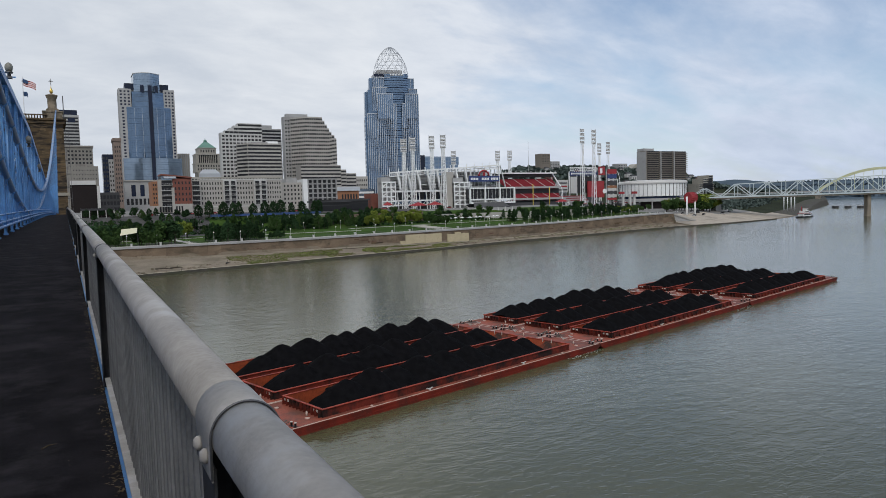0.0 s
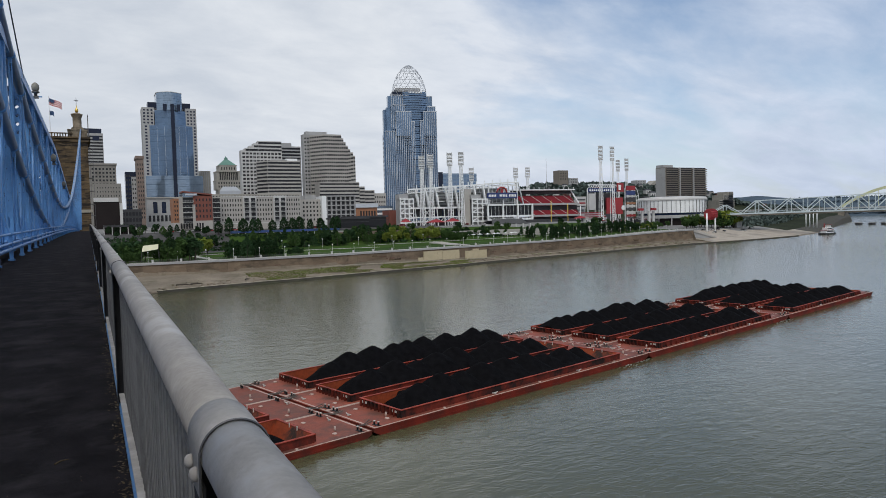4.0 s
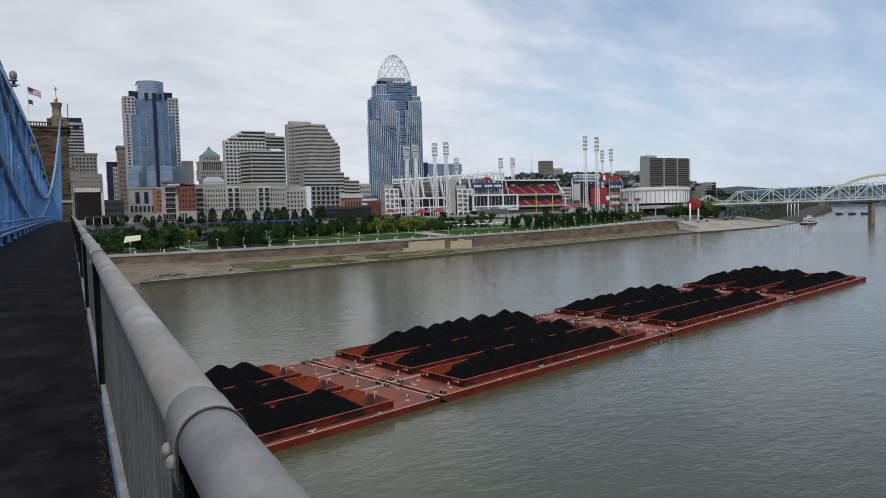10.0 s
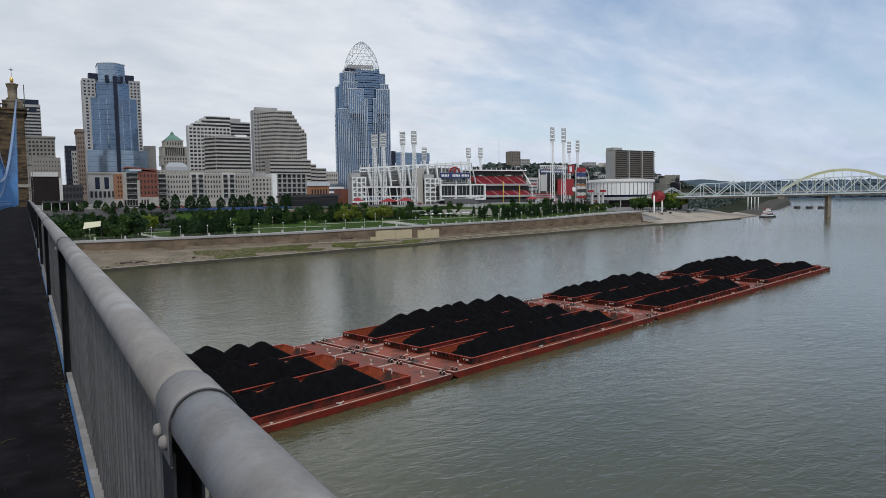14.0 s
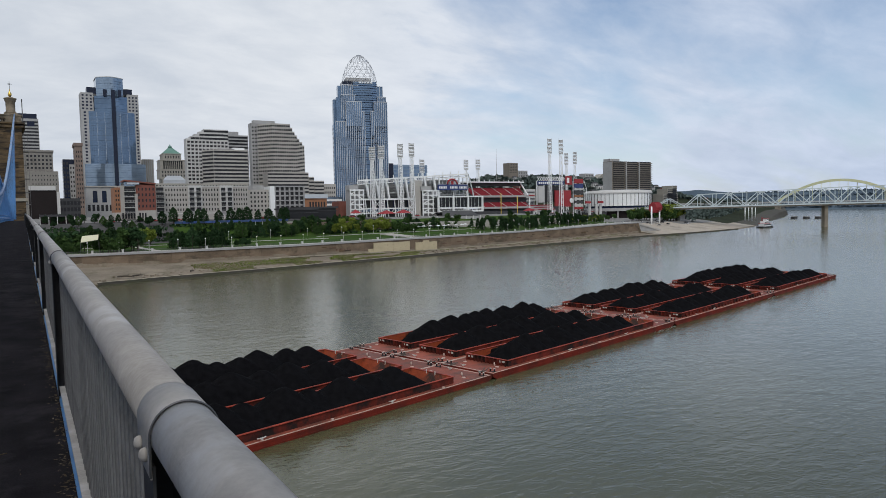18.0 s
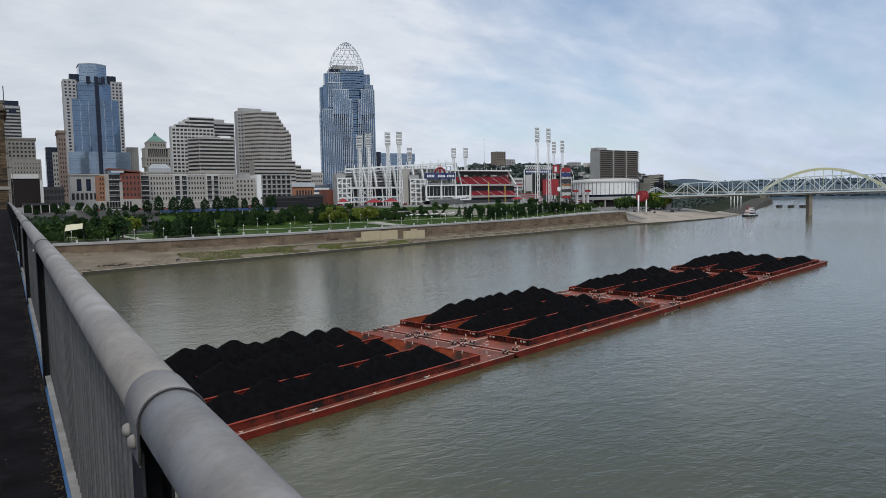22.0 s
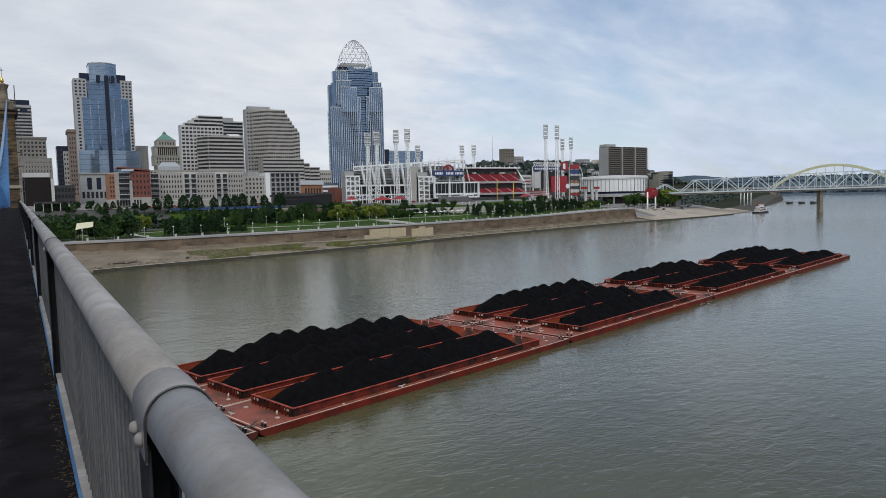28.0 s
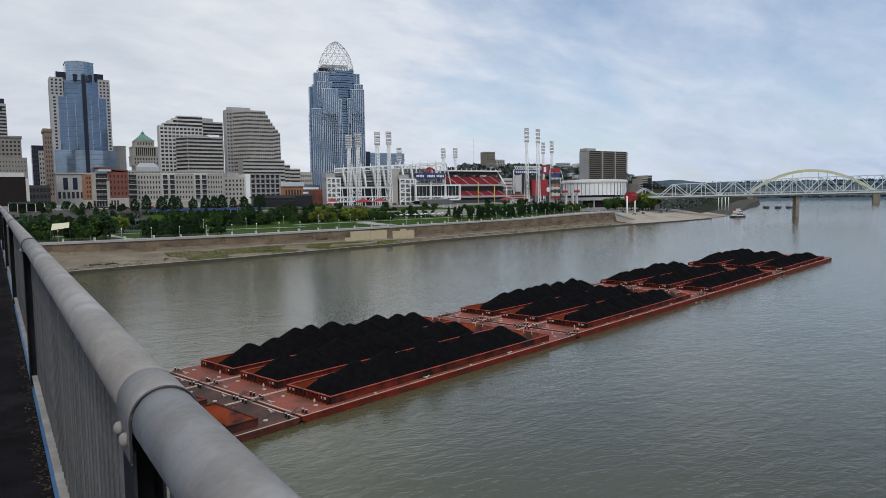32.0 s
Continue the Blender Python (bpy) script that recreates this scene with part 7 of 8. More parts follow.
def build_condo():
    Y = 900
    t = thing("apartment_tower", (0, 0, 0), "brown-grey slab apartment tower with stacked balconies", "apartment tower")
    x0, xm, x1 = 888.5, 890.0, 986.5
    zt = 104.3
    M["condo"] = material("brown_grey_concrete", (0.19, 0.165, 0.138), 0.85, 0, 0.12, 0.05)
    body(t, x0, x1, Y, Y + 22, 8, zt, "condo")
    # Paler west end: its sunlit look put into the wall colour.
    body(t, x0 - 0.4, x0 - 0.01, Y - 1, Y + 22, 8, zt - 1, "conc_grey", "end_wall")
    body(t, 889.5, 913.0, Y + 6, Y + 22, zt, 109.0, "conc_grey", "roof_house")
    n = 17
    h = (zt - 40) / n
    for j in range(n):
        z = 40 + j * h
        bm = bmesh.new()
        quad_box(bm, xm + 1, x1 + 1.5, Y - 2.2, Y, z, z + h * 0.36)
        part("balcony", bm, M["condo"], t)
        for pa, pb in ((xm + 2, xm + (x1 - xm) * 0.3), (xm + (x1 - xm) * 0.36, xm + (x1 - xm) * 0.64), (xm + (x1 - xm) * 0.7, x1 - 1)):
            body(t, pa, pb, Y - 0.1, Y + 0.3, z + h * 0.45, z + h * 0.95, "gl_dark", "window")
    for u in (0.33, 0.67):
        x = xm + (x1 - xm) * u
        body(t, x - 1.2, x + 1.2, Y - 2.6, Y - 0.02, 30, zt, "conc_grey", "pier")
    t = thing("apartment_block", (0, 0, 0), "brown stepped apartment block by the far bridge", "apartment block")
    for pa, pb, zt in ((997.2, 1036.4, 45.4), (1007.7, 1031.9, 54.9), (1021.3, 1033.5, 60.3)):
        body(t, pa, pb, 880, 905, 8, zt, "stone_old", "block")
        for j in range(5):
            body(t, pa + 1, pb - 1, 879.6, 880.1, zt - 3 - j * 3.4, zt - 1.6 - j * 3.4, "gl_dark", "window")


def clump(bm, x, y, z, r, rng, n=5):
    """A loose cluster of leafy facets."""
    for _ in range(n):
        d = Vector((rng.uniform(-1, 1), rng.uniform(-1, 1), rng.uniform(-0.7, 1)))
        c = Vector((x, y, z)) + d * r * 0.6
        u = Vector((rng.uniform(-1, 1), rng.uniform(-1, 1), rng.uniform(-1, 1))).normalized()
        w = u.cross(Vector((rng.uniform(-1, 1), rng.uniform(-1, 1), rng.uniform(-1, 1)))).normalized()
        s = r * rng.uniform(0.45, 0.85)
        v = [bm.verts.new(c + u * s * a + w * s * b) for a, b in ((-1, -0.5), (0.2, -1), (1, 0.3), (-0.1, 1))]
        bm.faces.new(v)


def build_hills():
    rng = random.Random(12)
    # wooded hill behind the ballpark
    Y = 1500
    bm = bmesh.new()
    xs = [923.7 + (1841.0 - 923.7) * i / 60 for i in range(61)]

    def top(x):
        u = (x - xs[0]) / (xs[-1] - xs[0])
        return 25 + (99.6 - 25) * smoothstep(-0.12, 0.14, u) * (1 - 0.95 * smoothstep(0.55, 0.86, u)) + 6 * noise.noise((x * 0.006, 2.1, 0))

    rows = []
    for j, (dy, k) in enumerate(((-330, 0.0), (-240, 0.35), (-140, 0.72), (-60, 0.93), (0, 1.0), (120, 0.9), (500, 0.3))):
        rows.append([bm.verts.new((x, Y + dy, 15 + (top(x) - 15) * k + 2.5 * noise.noise((x * 0.02, dy * 0.02, 1)))) for x in xs])
    for a, b in zip(rows, rows[1:]):
        for i in range(60):
            f = bm.faces.new((a[i], a[i + 1], b[i + 1], b[i]))
            f.smooth = True
    solid("backdrop_hill", bm, M["earth"], "wooded hillside with houses behind the ballpark", "hill", kind="structure")
    bm = bmesh.new()
    for _ in range(2600):
        i = rng.uniform(0, 59.9)
        x = xs[0] + (xs[-1] - xs[0]) * i / 60
        k = rng.choice((1.0, 1.0, 0.97, 0.9, 0.8, 0.66, 0.5, 0.35))
        dy = {1.0: 0, 0.97: -30, 0.9: -70, 0.8: -110, 0.66: -155, 0.5: -200, 0.35: -240}[k]
        r = rng.uniform(5, 10)
        clump(bm, x, Y + dy + rng.uniform(-15, 15), 15 + (top(x) - 15) * k + r * 0.5, r, rng, 6)
    solid("hill_woods", bm, M["leaf_far"], "dense dark green woods on the hillside", "woods", kind="stuff")
    # houses on the hill
    for i in range(46):
        x = xs[0] + (xs[-1] - xs[0]) * rng.uniform(0.08, 0.8)
        k, dy = rng.choice(((0.93, -66), (0.82, -112), (0.72, -144), (0.6, -182), (0.45, -222)))
        z = 15 + (top(x) - 15) * k
        w, d, h = rng.uniform(9, 18), 10, rng.uniform(9, 13)
        hs = thing("hillside_house", (x, Y + dy - 16, z - 3), rng.choice(("small pale house on the wooded hillside", "small brick house on the wooded hillside")), "house", "hillside houses")
        bm = bmesh.new()
        quad_box(bm, -w / 2, w / 2, -d / 2, d / 2, 0, h)
        part("wall", bm, M[rng.choice(("conc_white", "conc_tan", "brick", "conc_grey"))], hs)
        bm = bmesh.new()
        v = [bm.verts.new(p) for p in ((-w / 2 - 0.5, -d / 2 - 0.5, h), (w / 2 + 0.5, -d / 2 - 0.5, h), (w / 2 + 0.5, d / 2 + 0.5, h), (-w / 2 - 0.5, d / 2 + 0.5, h), (-w / 2, 0, h + 3.5), (w / 2, 0, h + 3.5))]
        for f in ((0, 1, 5, 4), (2, 3, 4, 5), (1, 2, 5), (3, 0, 4), (3, 2, 1, 0)):
            bm.faces.new([v[q] for q in f])
        part("roof", bm, M["roof_dark"], hs)
        for q in (-1, 1):
            bm = bmesh.new()
            quad_box(bm, q * w * 0.25 - 1, q * w * 0.25 + 1, -d / 2 - 0.15, -d / 2 + 0.1, h * 0.35, h * 0.75)
            part("window", bm, M["gl_dark"], hs)
    # large blocks on the ridge
    for pa, pb, ztop, mat in ((1060.3, 1089.1, 140.3, "condo"), (1090.7, 1120.1, 120.9, "conc_grey"), (1037.0, 1131.1, 102.3, "conc_tan"), (1320.6, 1351.9, 115.6, "conc_grey")):
        t = thing("hilltop_building", (0, 0, 0), "apartment building on the hilltop", "apartment building", "hilltop buildings")
        body(t, pa, pb, 1440, 1465, 40, ztop, mat)
        panes(t, pa + 1, pb - 1, 1440, ztop - 26 if ztop > 120 else ztop - 12, ztop - 2, 5, 6 if ztop > 120 else 2, 0.5, 0.45, "gl_dark")
    t = thing("hilltop_church", (0, 0, 0), "stone church with a spire on the hilltop", "church")
    bm = bmesh.new()
    xa, xb, zb, zt = 1377.8, 1412.4, 102.8, 115.5
    v = [bm.verts.new(p) for p in ((xa, 1450, 60), (xb, 1450, 60), (xb, 1450, zb), ((xa + xb) / 2, 1450, zt), (xa, 1450, zb), (xa, 1475, 60), (xb, 1475, 60), (xb, 1475, zb), ((xa + xb) / 2, 1475, zt), (xa, 1475, zb))]
    for f in ((0, 1, 2, 3, 4), (9, 8, 7, 6, 5), (2, 7, 8, 3), (3, 8, 9, 4), (1, 6, 7, 2), (5, 0, 4, 9)):
        bm.faces.new([v[q] for q in f])
    part("nave", bm, M["stone_old"], t)
    bm = bmesh.new()
    xs_ = 1405.8
    quad_box(bm, xs_ - 3, xs_ + 3, 1446, 1452, 60, 120.5)
    lathe(bm, [(3.6, 0), (0.3, 136.4 - 120.5)], 8, (xs_, 1449, 120.5))
    part("spire", bm, M["stone_old"], t)
    # far hills up the river and the bank beneath them
    bm = bmesh.new()
    n = 90
    ridge = []
    for i in range(n + 1):
        az = radians(44 + 40 * i / n)
        d = 3000
        x, y = d * math.sin(az), d * math.cos(az)
        z = along(((44, 96), (48, 92), (53.7, 74), (59, 70), (63.4, 62), (66.6, 52), (84, 46)), math.degrees(az)) - 4 + 9 * noise.noise((i * 0.13, 0.4, 0)) + 5 * noise.noise((i * 0.5, 1.4, 0))
        near = (x * 0.83, y * 0.83)
        ridge.append([bm.verts.new((near[0], near[1], -1)), bm.verts.new((near[0] * 1.01, near[1] * 1.01, 5)), bm.verts.new((x * 0.9, y * 0.9, 14)), bm.verts.new((x * 0.96, y * 0.96, z * 0.7)), bm.verts.new((x, y, z)), bm.verts.new((x * 1.1, y * 1.1, z * 0.8))])
    for a, b in zip(ridge, ridge[1:]):
        for k in range(5):
            f = bm.faces.new((a[k], b[k], b[k + 1], a[k + 1]))
            f.smooth = True
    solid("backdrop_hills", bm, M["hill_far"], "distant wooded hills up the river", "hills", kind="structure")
    bm = bmesh.new()
    for i in range(2600):
        az = radians(45 + 38 * rng.random())
        d = rng.choice((2520, 2560, 2700, 2880, 2990, 3000))
        k = (d - 2490) / 510
        z = 4 if k < 0.2 else 14 if k < 0.45 else 44 if k < 0.9 else 60
        r = rng.uniform(5, 9)
        clump(bm, d * math.sin(az), d * math.cos(az), z + r * 0.2, r, rng, 4)
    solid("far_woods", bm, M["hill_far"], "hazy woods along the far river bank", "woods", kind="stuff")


def build_truss_bridge():
    """Grey-green through truss on concrete piers, over the river."""
    S, d = Vector((580.0, 496.0)), Vector((0.78, -0.626))
    t = thing("truss_bridge", (0, 0, 0), "grey-green steel truss road bridge on concrete piers", "bridge")
    side = Vector((0.626, 0.78))
    zd = 24.6

    def at(s, o, z):
        p = S + d * s + side * o
        return (p.x, p.y, z + 0.0147 * min(s, 300) - 2.2 if z > 5 else z)     # the deck climbs towards mid-river

    def depth(s):
        if s < 5 or s > 285:
            return 9.5
        return 12.5 + 2.8 * smoothstep(0, 190, s) if s < 268 else 15.3

    bm = bmesh.new()
    beam(bm, at(-30, 0, zd - 1), at(640, 0, zd - 1), 14, 1.6)
    part("deck", bm, M["pier_stone"], t)
    for o in (-7.6, 7.6):
        bm = bmesh.new()
        beam(bm, at(-30, o, zd + 0.3), at(640, o, zd + 0.3), 0.7, 1.4)
        part("bottom_chord", bm, M["truss_grey"], t)
        bm = bmesh.new()
        beam(bm, at(-30, o, zd + 2.2), at(640, o, zd + 2.2), 0.15, 0.25)
        part("hand_rail", bm, M["truss_grey"], t)
        step = 15.5
        k = 0
        for seg, (sa, sb) in enumerate(((-22, 9), (9, 280), (288, 520))):
            n = max(2, round((sb - sa) / step / 2) * 2)
            w = (sb - sa) / n
            tops = [depth((sa + sb) / 2 if seg != 1 else sa + w * i) for i in range(n + 1)]
            for i in range(n):
                a, b = sa + w * i, sa + w * (i + 1)
                za, zb = zd + tops[i], zd + tops[i + 1]
                bm = bmesh.new()
                if i % 2 == 0:
                    beam(bm, at(a, o, zd), at(b, o, zb), 0.75)
                else:
                    beam(bm, at(a, o, za), at(b, o, zd), 0.75)
                part("diagonal", bm, M["truss_grey"], t)
                if 0 < i:
                    bm = bmesh.new()
                    beam(bm, at(a, o, zd), at(a, o, za), 0.55)
                    part("upright", bm, M["truss_grey"], t)
                if 0 < i < n - 1:
                    bm = bmesh.new()
                    beam(bm, at(a, o, za), at(b, o, zb), 0.7)
                    part("top_chord", bm, M["truss_grey"], t)
    for i in range(16):
        s = 31 + 15.5 * i
        bm = bmesh.new()
        beam(bm, at(s, -7.6, zd + depth(s)), at(s, 7.6, zd + depth(s)), 0.5)
        part("cross_strut", bm, M["truss_grey"], t)
    for s, h in ((147, 1), (285, 1), (520, 1)):
        pr = thing("bridge_pier", (*at(s, 0, -3)[:2], -3), "tall concrete bridge pier in the river", "bridge pier", "piers of the truss bridge", turn=math.degrees(math.atan2(d.y, d.x)))
        bm = bmesh.new()
        quad_box(bm, -1.6, 1.6, -4.2, 4.2, 0, zd + 1.2)
        part("shaft", bm, M["pier_stone"], pr)
        bm = bmesh.new()
        quad_box(bm, -1.9, 1.9, -7.5, 7.5, zd + 0.2, zd + 1.3)
        part("cap", bm, M["pier_stone"], pr)
        bm = bmesh.new()
        quad_box(bm, -1.9, 1.9, -4.6, 4.6, 0, 3.6)
        part("footing", bm, M["pier_stone"], pr)


def build_arch_bridge():
    t = thing("arch_bridge", (0, 0, 0), "pale yellow tied-arch bridge far up the river", "bridge")
    C, d = Vector((1411.0, 792.0)), Vector((0.494, -0.87))
    side = Vector((0.87, 0.494))
    half, z0, z1 = 111.0, 27.3, 68.5

    def at(u, o, z):
        p = C + d * u + side * o
        return (p.x, p.y, z)

    def arch(u):
        return z0 + (z1 - z0) * (1 - (u / half) ** 2)

    for o in (-14, 14):
        us = [-half + 2 * half * i / 28 for i in range(29)]
        for a, b in zip(us, us[1:]):
            bm = bmesh.new()
            beam(bm, at(a, o, arch(a)), at(b, o, arch(b)), 2.4, 4.4)
            part("arch_rib", bm, M["arch_yellow"], t)
        for u in us[2:-2:2]:
            bm = bmesh.new()
            beam(bm, at(u, o, z0), at(u, o, arch(u)), 0.4)
            part("hanger", bm, M["arch_yellow"], t)
    for u in range(-72, 73, 18):
        bm = bmesh.new()
        beam(bm, at(u, -14, arch(u)), at(u, 14, arch(u)), 1.2)
        part("strut", bm, M["arch_yellow"], t)
    bm = bmesh.new()
    beam(bm, at(-420, 0, z0 - 1.5), at(520, 0, z0 - 1.5), 30, 3)
    part("deck", bm, M["conc_grey"], t)
    for u in (-half, half + 6, 190, 290, 400):
        bm = bmesh.new()
        quad_box(bm, -5.5, 5.5, -15, 15, -3, z0 - 3)
        b = part("pier", bm, M["pier_stone"], t)
        p = at(u, 0, 0)
        b.matrix_basis = pose(p[0], p[1], 0, 0, 0, math.degrees(math.atan2(d.y, d.x)))
    for k, (x, y) in enumerate(((1021, 642), (1022, 623), (1023, 605))):
        c = thing("mooring_cell", (x, y, -2), "dark square mooring cell in the river", "mooring cell", "mooring cells")
        bm = bmesh.new()
        quad_box(bm, -4, 4, -3, 3, 0, 5.0)
        part("block", bm, M["roof_dark"], c)
        bm = bmesh.new()
        quad_box(bm, -4.2, 4.2, -3.2, 3.2, 5.0, 5.5)
        part("cap", bm, M["conc_grey"], c)


def build_landing():
    # little white riverboat at the landing
    b = thing("riverboat", (650, 440, 0), "small white river towboat with a dark hull", "boat", turn=10)
    bm = bmesh.new()
    prism(bm, [(-13, -3.2), (11, -3.2), (14, 0), (11, 3.2), (-13, 3.2)], -0.5, 1.4)
    part("hull", bm, M["black"], b)
    for xa, xb, w, za, zb, mat in ((-9, 7, 2.7, 1.4, 4.2, "white"), (-7, 4, 2.3, 4.2, 6.8, "white"), (-1, 3, 1.8, 6.8, 9.2, "white")):
        bm = bmesh.new()
        quad_box(bm, xa, xb, -w, w, za, zb)
        part("deckhouse", bm, M[mat], b)
        bm = bmesh.new()
        quad_box(bm, xa + 0.6, xb - 0.6, -w - 0.06, w + 0.06, za + 1.0, zb - 0.7)
        part("window_strip", bm, M["gl_dark"], b)
    bm = bmesh.new()
    quad_box(bm, -9.6, 7.6, -3.1, 3.1, 4.05, 4.35)
    quad_box(bm, -2, 4, -2.4, 2.4, 9.2, 9.5)
    part("deck_edge", bm, M["red_paint"], b)
    bm = bmesh.new()
    tube(bm, [(-5, 1.2, 6.8), (-5, 1.2, 11)], 0.45, 8)
    part("funnel", bm, M["red_paint"], b)
    # parked cars on the landing
    rng = random.Random(21)
    for i in range(22):
        x = rng.uniform(470, 600)
        y = along(SHORE, x) + rng.uniform(40, 78)
        c = thing("parked_car", (x, y, ground_z(x, y) + 0.0), "car parked on the cobbled landing", "car", "cars on the landing", turn=rng.choice((20, 110, 15, 100)))
        paint = M[rng.choice(("car_dark", "car_dark", "car_pale", "conc_white"))]
        bm = bmesh.new()
        prism(bm, [(-2.2, -0.9), (2.0, -0.9), (2.25, -0.5), (2.25, 0.5), (2.0, 0.9), (-2.2, 0.9)], 0.35, 0.95)
        part("body", bm, paint, c)
        bm = bmesh.new()
        prism(bm, [(-1.5, -0.75), (0.9, -0.75), (0.9, 0.75), (-1.5, 0.75)], 0.95, 1.5)
        part("cabin", bm, M["gl_dark"], c)
        for sx in (-1.4, 1.4):
            for sy in (-0.82, 0.82):
                bm = bmesh.new()
                tube(bm, [(sx, sy - 0.1, 0.33), (sx, sy + 0.1, 0.33)], 0.33, 10)
                part("wheel", bm, M["black"], c)
    # concrete pavilion on a stem over the landing
    p = thing("landing_pavilion", (593.4, 500, 8), "concrete overlook slab on a thick stem above the landing", "overlook")
    bm = bmesh.new()
    quad_box(bm, -15, 12, -6, 8, 11.5, 14.2)
    part("slab", bm, M["conc_grey"], p)
    bm = bmesh.new()
    quad_box(bm, -15, 12, -6.2, -6, 14.2, 15.4)
    part("parapet", bm, M["conc_grey"], p)
    bm = bmesh.new()
    quad_box(bm, -4, 4, -2, 4, -3, 11.5)
    part("stem", bm, M["conc_grey"], p)
    for k in range(4):
        x = 785.3 + k * 7
        m = thing("landing_column", (x, 560, 0), "slim white column by the landing", "column", "columns by the landing")
        bm = bmesh.new()
        tube(bm, [(0, 0, 2), (0, 0, 24)], 0.6, 8)
        part("shaft", bm, M["white"], m)
    # stair ramp at the end of the river wall
    t = thing("wharf_stair", (0, 0, 0), "concrete stair ramp down from the river wall to the landing", "stair")
    for i in range(14):
        bm = bmesh.new()
        quad_box(bm, 456 + i * 1.9, 457.88 + i * 1.9, 430, 437, 0, 9.3 - i * 0.5)
        part("step", bm, M["conc_grey"], t)
    bm = bmesh.new()
    beam(bm, (456, 429.6, 9.6), (483, 429.6, 3.0), 0.7, 1.6)
    part("side_wall", bm, M["conc_tan"], t)


# Foliage green greyed and lightened, haze painted into its colour.
M["leaf_far"] = material("hazy_far_foliage", (0.080, 0.105, 0.096), 0.9, 0, 0.4, 0.02, 0, 8, 0.1, coords="World")
build_arena()
build_condo()
build_hills()
build_truss_bridge()
build_arch_bridge()
build_landing()

# ---- river wall, park and trees ----
M["leaf_a"] = material("green_leaves", (0.046, 0.084, 0.027), 0.85, 0, 0.35, 0.35, 0, 6, 0.04, pieces=0.25)
M["leaf_b"] = material("dark_green_leaves", (0.026, 0.053, 0.023), 0.85, 0, 0.35, 0.35, 0, 6, 0.04, pieces=0.25)
M["leaf_c"] = material("yellow_green_leaves", (0.15, 0.19, 0.035), 0.85, 0, 0.35, 0.35, 0, 6, 0.04, pieces=0.2)
M["bark"] = material("bark", (0.06, 0.048, 0.038), 0.9, 0, 0.3, 3.0)
M["wall_stone"] = material("brown_river_wall", (0.185, 0.138, 0.098), 0.9, 0, 0.25, 0.12, 0.3, 12, 0.2, (0.10, 0.08, 0.058), 0.58, 0.1, pieces=0.14, coords="World", stretch=(1, 1, 2.2))
M["stain"] = material("rusty_wall_patch", (0.14, 0.085, 0.062), 0.9, 0, 0.4, 0.4, 0.3, 10, 0.1, (0.20, 0.16, 0.12), 0.55, 0.5)
M["patch"] = material("fresh_pale_concrete", (0.50, 0.43, 0.29), 0.9, 0, 0.15, 0.3, 0.2, 10, 0.2, (0.36, 0.30, 0.2), 0.62, 0.3)
M["path"] = material("pale_park_path", (0.42, 0.40, 0.37), 0.85, 0, 0.12, 0.2)
M["sail"] = material("cream_sail_cloth", (0.62, 0.60, 0.42), 0.8, 0, 0.05, 0.5)
M["ledge"] = material("pale_ledge_stone", (0.36, 0.32, 0.25), 0.9, 0, 0.25, 0.2, 0.3, 12, 0.2, (0.20, 0.17, 0.12), 0.58, 0.2, coords="World")
M["weed"] = material("bank_weeds", (0.135, 0.165, 0.045), 0.9, 0, 0.55, 0.25, 0, 12, 0.1, (0.20, 0.165, 0.10), 0.56, 0.2, coords="World")


def wall_point(x):
    return Vector((x, along(WALL, x), 0))


